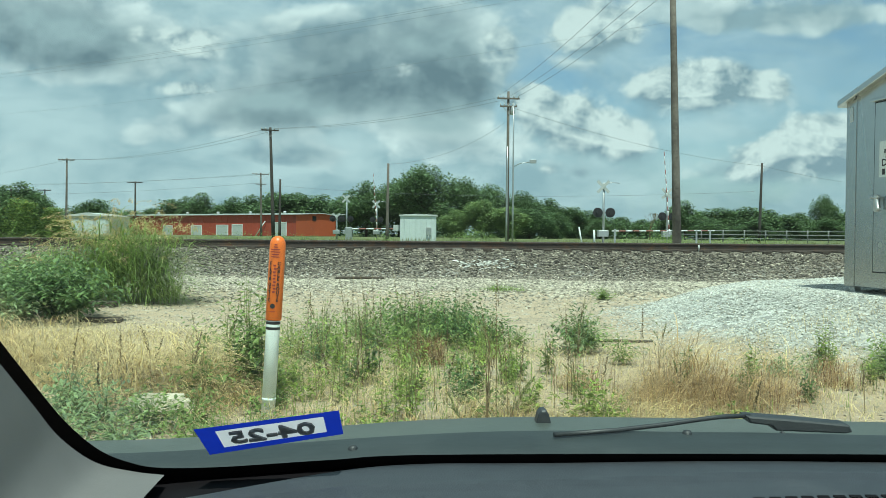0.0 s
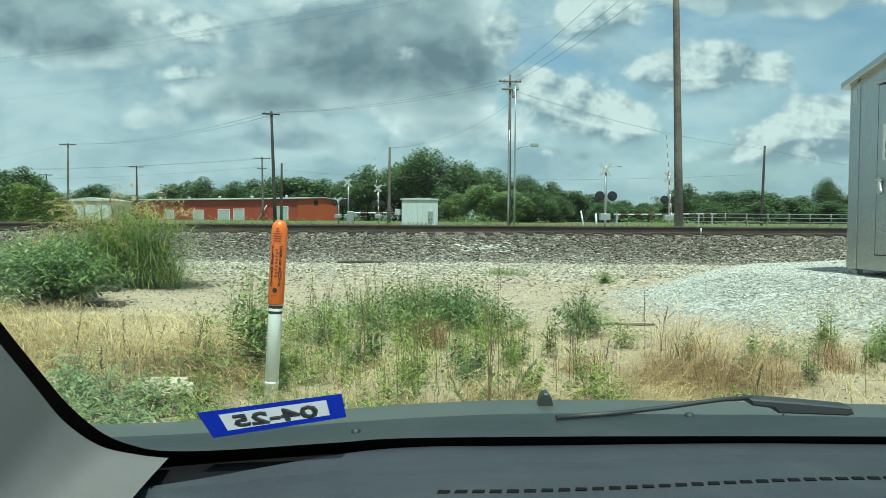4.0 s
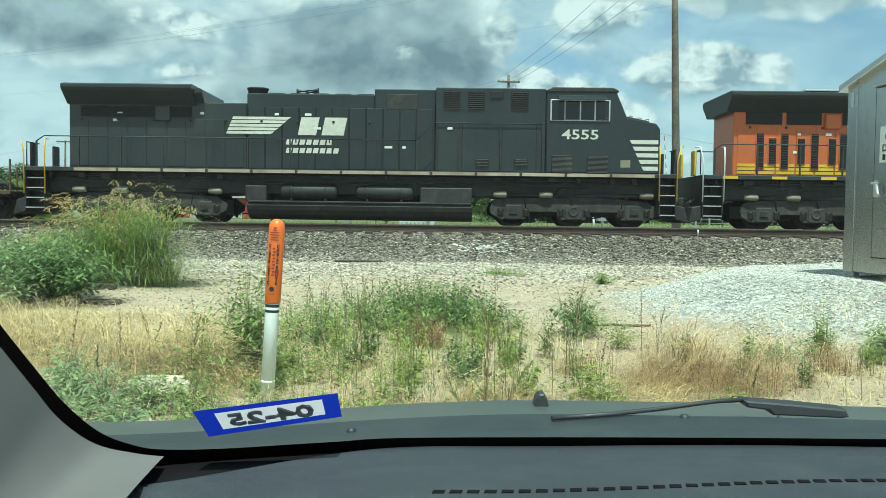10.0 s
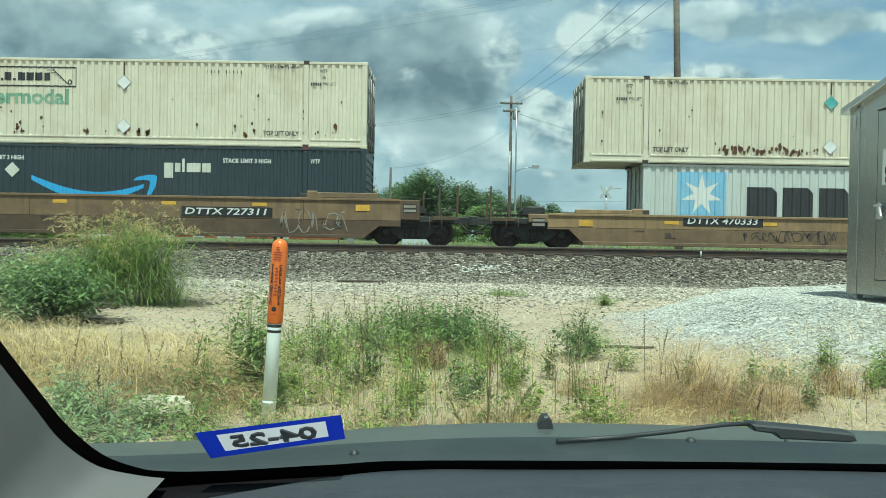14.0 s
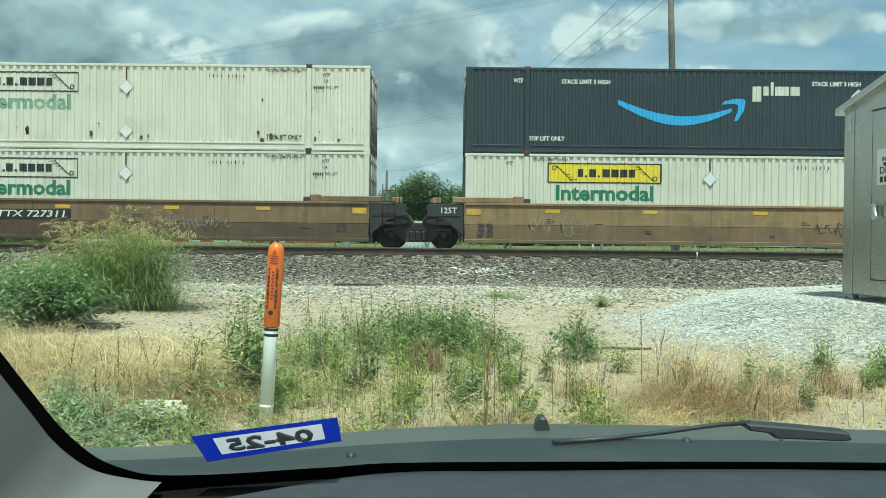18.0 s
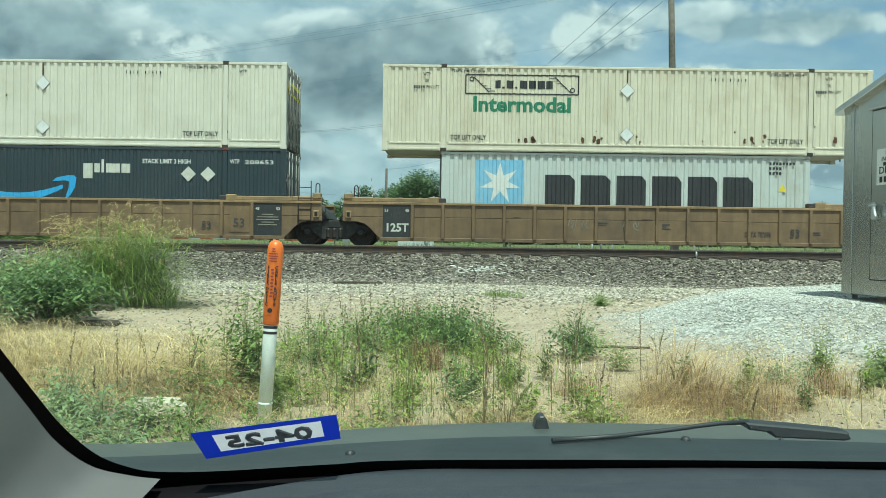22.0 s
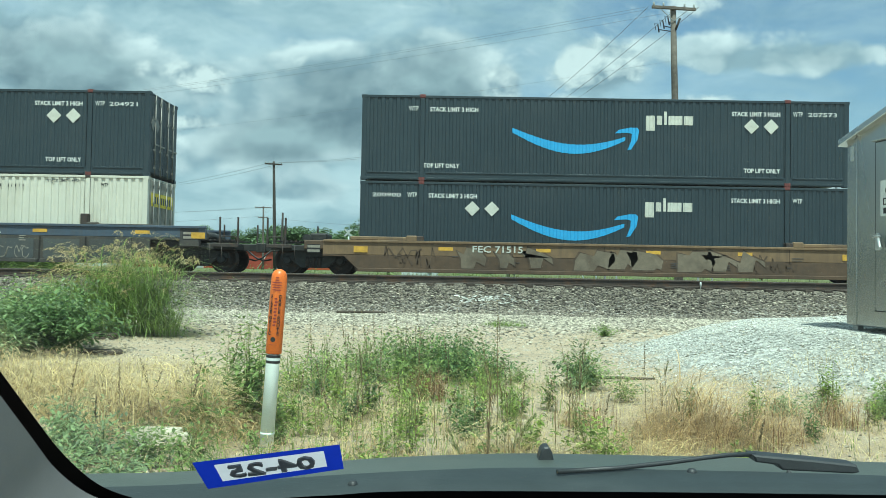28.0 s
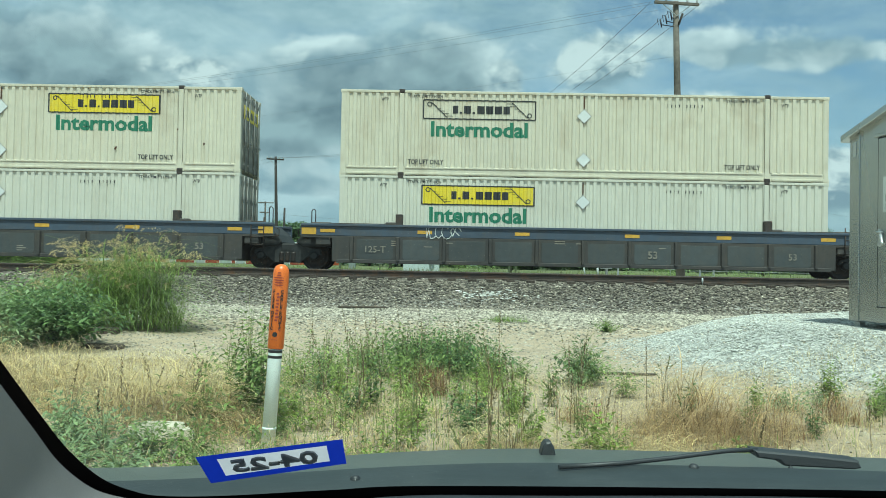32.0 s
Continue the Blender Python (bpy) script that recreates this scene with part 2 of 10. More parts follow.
# ---- materials ----
def material(name, colour, rough=0.7, metal=0.0, vary=0.18, grain=18.0, stain=None, stain_amount=0.0, stain_scale=1.2,
             bump=0.0, bump_scale=40.0, streak=0.0, per_object=0.0, island=0.0, coat=0.0, gloss_vary=0.1):
    """Principled material: two scales of colour variation, stains, streaks that run down, fine relief."""
    m = bpy.data.materials.new(name)
    m.use_nodes = True
    nt = m.node_tree
    p = nt.nodes["Principled BSDF"]
    tc = nt.nodes.new("ShaderNodeTexCoord").outputs["Object"]
    fine = noise_tex(nt, tc, grain, 5, 0.6)
    broad = noise_tex(nt, tc, grain / 11.0, 4, 0.55, 0.3)
    k = math_node(nt, "ADD", math_node(nt, "MULTIPLY", fine, 0.5), math_node(nt, "MULTIPLY", broad, 0.5))
    dark = tuple(c * (1 - vary * 1.6) for c in colour)
    light = tuple(min(1, c * (1 + vary * 1.3)) for c in colour)
    c = mix_colour(nt, ramp(nt, k, [(0.3, 0.0), (0.7, 1.0)]), dark, light)
    if streak:
        s = noise_tex(nt, mapped(nt, tc, scale=(7, 7, 0.35)), 1.0, 6, 0.65)
        s = ramp(nt, s, [(0.45, 0.0), (0.75, 1.0)])
        c = mix_colour(nt, math_node(nt, "MULTIPLY", s, streak), c, stain or (0.12, 0.09, 0.07))
    if stain and stain_amount:
        s = noise_tex(nt, mapped(nt, tc, loc=(3, 8, 1)), stain_scale, 7, 0.6, 0.4)
        s = ramp(nt, s, [(0.5, 0.0), (0.72, 1.0)])
        c = mix_colour(nt, math_node(nt, "MULTIPLY", s, stain_amount), c, stain)
    if per_object or island:
        src = nt.nodes.new("ShaderNodeObjectInfo").outputs["Random"] if per_object else nt.nodes.new("ShaderNodeNewGeometry").outputs["Random Per Island"]
        amount = per_object or island
        g = math_node(nt, "ADD", 1 - amount, math_node(nt, "MULTIPLY", src, 2 * amount))
        n = nt.nodes.new("ShaderNodeVectorMath")
        n.operation = "SCALE"
        nt.links.new(c, n.inputs[0])
        nt.links.new(g, n.inputs["Scale"])
        c = n.outputs[0]
    nt.links.new(c, p.inputs["Base Color"])
    p.inputs["Metallic"].default_value = metal
    nt.links.new(math_node(nt, "ADD", rough - gloss_vary, math_node(nt, "MULTIPLY", broad, 2 * gloss_vary), clamp=True), p.inputs["Roughness"])
    if coat:
        p.inputs["Coat Weight"].default_value = coat
        p.inputs["Coat Roughness"].default_value = 0.2
    if bump:
        b = nt.nodes.new("ShaderNodeBump")
        b.inputs["Strength"].default_value = bump
        b.inputs["Distance"].default_value = 0.01
        nt.links.new(noise_tex(nt, tc, bump_scale, 6, 0.65), b.inputs["Height"])
        nt.links.new(b.outputs[0], p.inputs["Normal"])
    return m


def glass_material(name, tint, rough=0.0):
    """A thin pane: clear along its normal, glossy at a grazing view."""
    m = bpy.data.materials.new(name)
    m.use_nodes = True
    nt = m.node_tree
    nt.nodes.clear()
    out = nt.nodes.new("ShaderNodeOutputMaterial")
    clear = nt.nodes.new("ShaderNodeBsdfTransparent")
    clear.inputs[0].default_value = (*tint, 1)
    shine = nt.nodes.new("ShaderNodeBsdfGlossy")
    shine.inputs["Roughness"].default_value = rough
    fres = nt.nodes.new("ShaderNodeFresnel")
    fres.inputs[0].default_value = 1.25
    mix = nt.nodes.new("ShaderNodeMixShader")
    nt.links.new(fres.outputs[0], mix.inputs[0])
    nt.links.new(clear.outputs[0], mix.inputs[1])
    nt.links.new(shine.outputs[0], mix.inputs[2])
    # pale scatter put into the pane for windshield glare and haze; lifts dark tones
    glare_veil = nt.nodes.new("ShaderNodeBsdfTranslucent")
    glare_veil.inputs[0].default_value = (0.72, 0.76, 0.72, 1)
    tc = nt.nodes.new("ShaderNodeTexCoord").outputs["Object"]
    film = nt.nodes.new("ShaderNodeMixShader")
    glare_amount = ramp(nt, noise_tex(nt, tc, 7.0, 5, 0.6), [(0.25, 0.002), (0.8, 0.010)])
    # pale blob low on the left, painted in place of a reflection
    glare_patch = nt.nodes.new("ShaderNodeVectorMath")
    glare_patch.operation = "DISTANCE"
    glare_patch.inputs[1].default_value = (-0.34, 0.72, 1.19)
    nt.links.new(tc, glare_patch.inputs[0])
    glare_amount = math_node(nt, "ADD", glare_amount, ramp(nt, glare_patch.outputs["Value"], [(0.02, 0.012), (0.16, 0.0)], "EASE"))
    nt.links.new(glare_amount, film.inputs[0])
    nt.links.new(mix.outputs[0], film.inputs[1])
    nt.links.new(glare_veil.outputs[0], film.inputs[2])
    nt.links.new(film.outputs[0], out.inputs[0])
    return m


M = {}
RUST = (0.16, 0.075, 0.035)
M["rail"] = material("rail_steel", (0.075, 0.058, 0.048), 0.6, 0.5, 0.3, 30, RUST, 0.6, 3)
M["rail_top"] = material("polished_rail", (0.42, 0.40, 0.38), 0.3, 0.9, 0.1, 30)
M["tie"] = material("creosoted_wood", (0.085, 0.065, 0.05), 0.9, 0, 0.35, 14, bump=0.5, per_object=0.25)
M["zinc"] = material("galvanised_steel", (0.44, 0.46, 0.46), 0.42, 0.75, 0.10, 5, (0.3, 0.3, 0.29), 0.35, 2.0, bump=0.08, bump_scale=8)
M["alu"] = material("brushed_aluminium", (0.47, 0.49, 0.49), 0.27, 0.95, 0.05, 3, (0.36, 0.38, 0.38), 0.3, 0.9, bump=0.05, bump_scale=3, streak=0.2, gloss_vary=0.14)
M["wood_pole"] = material("weathered_pole_wood", (0.165, 0.143, 0.120), 0.9, 0, 0.35, 6, (0.06, 0.05, 0.045), 0.5, 1.5, bump=0.6, bump_scale=20, streak=0.3)
M["dark_pole"] = material("dark_pole_wood", (0.055, 0.048, 0.042), 0.9, 0, 0.35, 6, bump=0.5)
M["white_paint"] = material("weathered_white_paint", (0.72, 0.74, 0.73), 0.5, 0, 0.06, 6, (0.5, 0.5, 0.46), 0.3, 1.5, streak=0.12)
M["black_paint"] = material("black_paint", (0.018, 0.018, 0.02), 0.5, 0, 0.2, 8)
M["red_paint"] = material("red_paint", (0.30, 0.05, 0.04), 0.5, 0, 0.15, 8)
M["wire"] = material("weathered_wire", (0.22, 0.23, 0.235), 0.6, 0.3, 0.1, 4)


# ---- mesh helpers ----
def box(bm, x0, y0, z0, x1, y1, z1, bevel=0.0):
    vs = [bm.verts.new(p) for p in ((x0, y0, z0), (x1, y0, z0), (x1, y1, z0), (x0, y1, z0), (x0, y0, z1), (x1, y0, z1), (x1, y1, z1), (x0, y1, z1))]
    fs = [bm.faces.new([vs[i] for i in q]) for q in ((0, 3, 2, 1), (4, 5, 6, 7), (0, 1, 5, 4), (1, 2, 6, 5), (2, 3, 7, 6), (3, 0, 4, 7))]
    if bevel:
        es = {e for f_ in fs for e in f_.edges}
        bmesh.ops.bevel(bm, geom=list(es), offset=bevel, segments=1, profile=0.7, affect="EDGES")
    return fs


def prism(bm, outline, axis, a, b, bevel=0.0):
    """A closed outline of (p, q) pairs drawn out from a to b along an axis: x -> (y, z), y -> (x, z), z -> (x, y)."""
    def at(pq, s):
        p, q = pq
        return {"x": (s, p, q), "y": (p, s, q), "z": (p, q, s)}[axis]
    lo = [bm.verts.new(at(pq, a)) for pq in outline]
    hi = [bm.verts.new(at(pq, b)) for pq in outline]
    n = len(outline)
    fs = [bm.faces.new(lo), bm.faces.new(hi[::-1])]
    for i in range(n):
        j = (i + 1) % n
        fs.append(bm.faces.new((lo[j], lo[i], hi[i], hi[j])))
    bmesh.ops.recalc_face_normals(bm, faces=fs)
    if bevel:
        es = {e for f_ in fs[:2] for e in f_.edges}
        bmesh.ops.bevel(bm, geom=list(es), offset=bevel, segments=1, profile=0.7, affect="EDGES")
    return fs


def tube(bm, points, r, n=8, r_end=None, caps=True):
    """A round bar along points, its radius going from r to r_end."""
    pts = [Vector(p) for p in points]
    rings = []
    up = None
    for i, p in enumerate(pts):
        d = (pts[min(i + 1, len(pts) - 1)] - pts[max(i - 1, 0)]).normalized()
        if up is None:
            up = Vector((0, 0, 1)) if abs(d.z) < 0.9 else Vector((1, 0, 0))
        s = d.cross(up)
        if s.length < 1e-4:
            s = d.cross(Vector((0, 1, 0)))
        s.normalize()
        u = s.cross(d).normalized()
        up = u
        rr = r if r_end is None else r + (r_end - r) * i / (len(pts) - 1)
        rings.append([bm.verts.new(p + rr * (math.cos(2 * math.pi * k / n) * s + math.sin(2 * math.pi * k / n) * u)) for k in range(n)])
    for a, b in zip(rings, rings[1:]):
        for k in range(n):
            f_ = bm.faces.new((a[k], b[k], b[(k + 1) % n], a[(k + 1) % n]))
            f_.smooth = n > 5
    if caps:
        bm.faces.new(rings[0])
        bm.faces.new(rings[-1][::-1])
    return rings


def lathe(bm, profile, axis="z", at=(0, 0, 0), n=16):
    """A profile of (radius, height) turned about an axis."""
    rings = []
    for r, s in profile:
        ring = []
        for k in range(n):
            a = 2 * math.pi * k / n
            c, d = r * math.cos(a), r * math.sin(a)
            v = {"z": (c, d, s), "x": (s, c, d), "y": (c, s, d)}[axis]
            ring.append(bm.verts.new((at[0] + v[0], at[1] + v[1], at[2] + v[2])))
        rings.append(ring)
    fs = []
    for a, b in zip(rings, rings[1:]):
        for k in range(n):
            f_ = bm.faces.new((a[k], a[(k + 1) % n], b[(k + 1) % n], b[k]))
            f_.smooth = True
            fs.append(f_)
    fs.append(bm.faces.new(rings[0][::-1]))
    fs.append(bm.faces.new(rings[-1]))
    bmesh.ops.recalc_face_normals(bm, faces=fs)


def mesh_from(bm, name, mat):
    me = bpy.data.meshes.new(name)
    bm.to_mesh(me)
    bm.free()
    if mat is not None:
        me.materials.append(mat)
    return me


def thing(name, label, category, at=(0, 0, 0), group="", kind="", rz=0.0):
    """An empty at a thing's base."""
    ob = new(name)
    ob.empty_display_size = 0.2
    ob.matrix_world = pose(*at, 0, 0, rz)
    return tagged(ob, label, category, group, kind)


def part(name, bm, mat, parent, label=""):
    """A bmesh as one mesh object under a thing or a part, in the thing's space."""
    ob = new(name, mesh_from(bm, name, mat))
    ob.parent = parent
    if label:
        ob["label"] = label
    return ob


def solo(name, bm, mat, label, category, group="", kind="", at=None):
    """A thing that is one mesh."""
    ob = new(name, mesh_from(bm, name, mat))
    if at:
        ob.location = at
    return tagged(ob, label, category, group, kind)


def piece(name, me, parent, at, rz=0.0, scale=(1, 1, 1), rx=0.0, ry=0.0):
    """One of many alike pieces, sharing mesh data."""
    ob = bpy.data.objects.new(name, me)
    scene.collection.objects.link(ob)
    ob.parent = parent
    ob.location, ob.scale = at, scale
    ob.rotation_euler = (rx, ry, rz)
    return ob


def joined(name, verts, faces, mat, smooth=False):
    me = bpy.data.meshes.new(name)
    me.from_pydata(verts, [], faces)
    if mat is not None:
        me.materials.append(mat)
    if smooth:
        me.polygons.foreach_set("use_smooth", [True] * len(me.polygons))
    me.update()
    return me

# ---- ground, ballast and tracks ----
RAIL_Z, RAIL2_Z = 1.15, 1.10          # rail tops: the empty track and the train's track behind it
TRACK1, TRACK2 = 23.0, 27.2           # centre lines
GAUGE = 1.435 / 2 + 0.036


def step(a, b, v):
    t = max(0.0, min(1.0, (v - a) / (b - a)))
    return t * t * (3 - 2 * t)


def ground_z(x, y):
    """Height of the ground: flat verge, gravel pad by the cabinet, ballast bank, level land beyond."""
    z = 0.0
    z += 0.22 * step(10.5, 19.5, y)                                # verge rises to the bank
    z += 0.68 * step(20.1, 21.9, y)                                # ballast shoulder
    z -= 0.25 * step(30.0, 33.0, y)
    z += 0.15 * step(36.0, 48.0, y)
    # pad of crushed stone that the cabinet stands on
    r = math.hypot((x - 7.4) / 5.2, (y - 11.4) / 4.3) + 0.06 * noise.noise((x * 0.8, y * 0.8, 5.0))
    z = max(z, z + 0.62 * (1 - step(0.5, 1.05, r)) - 0.4 * z * (r < 0.9))
    if y < 20 and y > 2:
        z += 0.035 * noise.noise((x * 0.7, y * 0.7, 0.3)) + 0.012 * noise.noise((x * 3.1, y * 3.1, 1.3))
    return z


def ground_material():
    m = bpy.data.materials.new("verge_ground")
    m.use_nodes = True
    nt = m.node_tree
    p = nt.nodes["Principled BSDF"]
    tc = nt.nodes.new("ShaderNodeTexCoord").outputs["Object"]
    sep = nt.nodes.new("ShaderNodeSeparateXYZ")
    nt.links.new(tc, sep.inputs[0])
    edge = math_node(nt, "ADD", sep.outputs[1], math_node(nt, "MULTIPLY", math_node(nt, "SUBTRACT", noise_tex(nt, tc, 0.9, 5, 0.6), 0.5), 3.0))
    fine, mid = noise_tex(nt, tc, 38, 6, 0.7), noise_tex(nt, tc, 2.2, 6, 0.6, 0.3)
    sand = mix_colour(nt, ramp(nt, fine, [(0.3, 0.0), (0.7, 1.0)]), (0.34, 0.26, 0.17), (0.54, 0.43, 0.295))
    sand = mix_colour(nt, ramp(nt, mid, [(0.45, 0.0), (0.68, 0.75)]), sand, (0.30, 0.235, 0.16))
    vor = nt.nodes.new("ShaderNodeTexVoronoi")
    vor.inputs["Scale"].default_value = 17
    nt.links.new(tc, vor.inputs["Vector"])
    chips = mix_colour(nt, ramp(nt, vor.outputs["Color"], [(0.25, 0.0), (0.8, 1.0)]), (0.24, 0.225, 0.195), (0.54, 0.51, 0.45))
    verge = mix_colour(nt, ramp(nt, noise_tex(nt, tc, 5, 6, 0.7), [(0.52, 0.0), (0.64, 0.5)]), sand, chips)
    verge = mix_colour(nt, ramp(nt, math_node(nt, "DIVIDE", edge, 30.0), [(0.53, 0.0), (0.62, 1.0)]), verge, chips)
    stone = mix_colour(nt, ramp(nt, vor.outputs["Color"], [(0.2, 0.0), (0.8, 1.0)]), (0.055, 0.048, 0.040), (0.19, 0.168, 0.14))
    c = mix_colour(nt, ramp(nt, math_node(nt, "DIVIDE", edge, 30.0), [(0.665, 0.0), (0.70, 1.0)]), verge, stone)
    # pale crushed stone of the pad under the cabinet
    dx = math_node(nt, "DIVIDE", math_node(nt, "SUBTRACT", sep.outputs[0], 7.4), 4.8)
    dy = math_node(nt, "DIVIDE", math_node(nt, "SUBTRACT", sep.outputs[1], 11.4), 4.3)
    pad = math_node(nt, "SQRT", math_node(nt, "ADD", math_node(nt, "MULTIPLY", dx, dx), math_node(nt, "MULTIPLY", dy, dy)))
    pad = math_node(nt, "ADD", pad, math_node(nt, "MULTIPLY", math_node(nt, "SUBTRACT", noise_tex(nt, tc, 1.6, 5, 0.65), 0.5), 0.35))
    white = mix_colour(nt, ramp(nt, vor.outputs["Color"], [(0.15, 0.0), (0.8, 1.0)]), (0.26, 0.258, 0.235), (0.54, 0.535, 0.49))
    c = mix_colour(nt, ramp(nt, pad, [(0.90, 1.0), (1.0, 0.0)]), c, white)
    # grassland beyond the tracks
    grass = mix_colour(nt, ramp(nt, noise_tex(nt, tc, 0.35, 6, 0.65), [(0.35, 0.0), (0.65, 1.0)]), (0.055, 0.10, 0.03), (0.19, 0.19, 0.075))
    c = mix_colour(nt, ramp(nt, math_node(nt, "DIVIDE", edge, 60.0), [(0.52, 0.0), (0.55, 1.0)]), c, grass)
    nt.links.new(c, p.inputs["Base Color"])
    p.inputs["Roughness"].default_value = 0.92
    b = nt.nodes.new("ShaderNodeBump")
    b.inputs["Strength"].default_value, b.inputs["Distance"].default_value = 0.6, 0.03
    nt.links.new(math_node(nt, "ADD", math_node(nt, "MULTIPLY", fine, 0.6), math_node(nt, "MULTIPLY", vor.outputs["Distance"], 0.7)), b.inputs["Height"])
    nt.links.new(b.outputs[0], p.inputs["Normal"])
    return m


M["ground"] = ground_material()


def spread(lo, hi, fine_lo, fine_hi, fine, coarse):
    """Grid lines: fine in the middle, growing outwards."""
    out = list(np.arange(fine_lo, fine_hi + 1e-6, fine))
    s, v = coarse, fine_hi
    while v < hi:
        v = min(hi, v + s)
        s *= 1.5
        out.append(v)
    s, v = coarse, fine_lo
    while v > lo:
        v = max(lo, v - s)
        s *= 1.5
        out.insert(0, v)
    return out


def build_ground():
    xs = spread(-2500, 2500, -16, 18, 0.25, 1.0)
    ys = spread(-600, 3000, 2.0, 34.0, 0.25, 1.0)
    verts = [(x, y, ground_z(x, y)) for y in ys for x in xs]
    nx = len(xs)
    faces = [(j * nx + i, j * nx + i + 1, (j + 1) * nx + i + 1, (j + 1) * nx + i) for j in range(len(ys) - 1) for i in range(nx - 1)]
    ob = new("ground", joined("ground", verts, faces, M["ground"], True))
    tagged(ob, "sandy verge, grey ballast bank and flat grassland beyond", "ground", kind="structure")


build_ground()


def rail_section():
    """Half widths and heights of a rail, foot to head, below the rail top."""
    return [(-0.075, -0.185), (0.075, -0.185), (0.075, -0.172), (0.012, -0.152), (0.010, -0.05), (0.036, -0.038),
            (0.036, -0.006), (0.028, 0.0), (-0.028, 0.0), (-0.036, -0.006), (-0.036, -0.038), (-0.010, -0.05), (-0.012, -0.152), (-0.075, -0.172)]


def build_track(name, y, z, label, x0=-420.0, x1=260.0):
    t = thing(name, label, "railway track", (0, y, z), kind="structure")
    for s in (-1, 1):
        bm = bmesh.new()
        prism(bm, [(s * GAUGE + p, q) for p, q in rail_section()], "x", x0, x1)
        rail = part("rail", bm, M["rail"], t, "rusty steel rail with a polished head")
        bm = bmesh.new()
        box(bm, x0, s * GAUGE - 0.024, -0.003, x1, s * GAUGE + 0.024, 0.002)
        part("rail_head", bm, M["rail_top"], rail)
    return t


track_near = build_track("track_near", TRACK1, RAIL_Z, "empty railway track with rusty rails on dark ballast")
track_far = build_track("track_far", TRACK2, RAIL2_Z, "railway track under the passing freight train")


def stone_verts(rng, x, y, z, s, flat_=0.62):
    """An uneven chip of stone with six corners: a ragged waist and a low, off-centre top."""
    a, tilt = rng.uniform(0, 6.28), rng.uniform(-0.35, 0.35)
    long_ = rng.uniform(0.95, 1.55)
    out = []
    for px, py, pz in ((long_, 0.1, 0.1), (0.3, 0.9, -0.1), (-long_, 0.15, 0.1), (-0.25, -0.95, -0.1), (rng.uniform(-0.5, 0.5), rng.uniform(-0.4, 0.4), 0.85), (rng.uniform(-0.4, 0.4), 0, -0.8)):
        j = s * rng.uniform(0.75, 1.15)
        qx, qy = px * math.cos(a) - py * math.sin(a), px * math.sin(a) + py * math.cos(a)
        out.append((x + qx * j, y + qy * j, z + (pz * flat_ + tilt * px) * j))
    return out


STONE_FACES = [(0, 1, 4), (1, 2, 4), (2, 3, 4), (3, 0, 4), (1, 0, 5), (2, 1, 5), (3, 2, 5), (0, 3, 5)]


def scatter_stones(name, label, mat, count, place, size, seed):
    rng = random.Random(seed)
    verts, faces = [], []
    for _ in range(count):
        x, y = place(rng)
        s = size * rng.uniform(0.5, 1.5)
        k = len(verts)
        verts += stone_verts(rng, x, y, ground_z(x, y) + s * 0.15, s)
        faces += [tuple(k + i for i in f_) for f_ in STONE_FACES]
    tagged(new(name, joined(name, verts, faces, mat)), label, "gravel", kind="stuff")


M["ballast"] = material("grey_ballast_stone", (0.165, 0.142, 0.112), 0.9, 0, 0.2, 9, island=0.8)
M["white_stone"] = material("pale_crushed_limestone", (0.485, 0.48, 0.435), 0.9, 0, 0.12, 9, island=0.42)
M["pebble"] = material("pale_verge_pebbles", (0.375, 0.335, 0.262), 0.9, 0, 0.15, 9, island=0.65)


def pad_place(rng):
    while True:
        x, y = rng.uniform(2.2, 10.5), rng.uniform(6.9, 15.8)
        r = math.hypot((x - 7.4) / 4.85, (y - 11.4) / 4.25)
        if r < 0.86 + 0.3 * rng.random() ** 2:
            return x, y


scatter_stones("ballast", "dark grey crushed ballast stones on the track bank", M["ballast"], 50000, lambda r: (r.uniform(-16, 16.5), 22.3 - 2.7 * r.random() ** 1.35), 0.037, 1)
scatter_stones("crushed_stone", "pale crushed limestone on the cabinet pad", M["white_stone"], 76000, pad_place, 0.0140, 2)
scatter_stones("bank_chips", "pale stone chips at the foot of the bank", M["pebble"], 34000, lambda r: (r.uniform(-14, 15), r.gauss(18.4, 1.75)), 0.033, 3)
scatter_stones("pebbles", "scattered pale pebbles on sandy ground", M["pebble"], 34000, lambda r: (r.uniform(-9, 9), 19.0 - 14.5 * r.random() ** 1.7), 0.0155, 4)
scatter_stones("spilled_stone", "white stones spilled on the ballast bank", M["white_stone"], 120, lambda r: (0.25 + r.gauss(0.8, 0.5), 21.0 + r.gauss(0, 0.13)), 0.05, 5)


def tie_mesh():
    bm = bmesh.new()
    box(bm, -0.115, -1.3, -0.365, 0.115, 1.3, -0.187, 0.012)
    return mesh_from(bm, "tie", M["tie"])


TIE = tie_mesh()
for tr in (track_near, track_far):
    for i in range(120):
        piece("tie", TIE, tr, (-33.0 + i * 0.55, random.uniform(-0.04, 0.04), 0), random.uniform(-0.02, 0.02))
bm = bmesh.new()
lathe(bm, [(0.016, 0.85), (0.016, 1.00), (0.026, 1.01), (0.026, 1.10), (0.012, 1.12)], "z", (7.05, 22.12, 0), 10)
solo("rail_flag", bm, M["white_paint"], "small white marker standing against the near rail", "marker")
bm = bmesh.new()
for i in range(7):
    box(bm, -1.36 + i * 0.145, 22.262 - 0.002, 1.02, -1.36 + i * 0.145 + 0.09, 22.266, 1.08 - 0.01 * (i % 2))
solo("chalk_marks", bm, M["white_paint"], "short white chalk marks on the rusty rail web", "marking", kind="stuff")

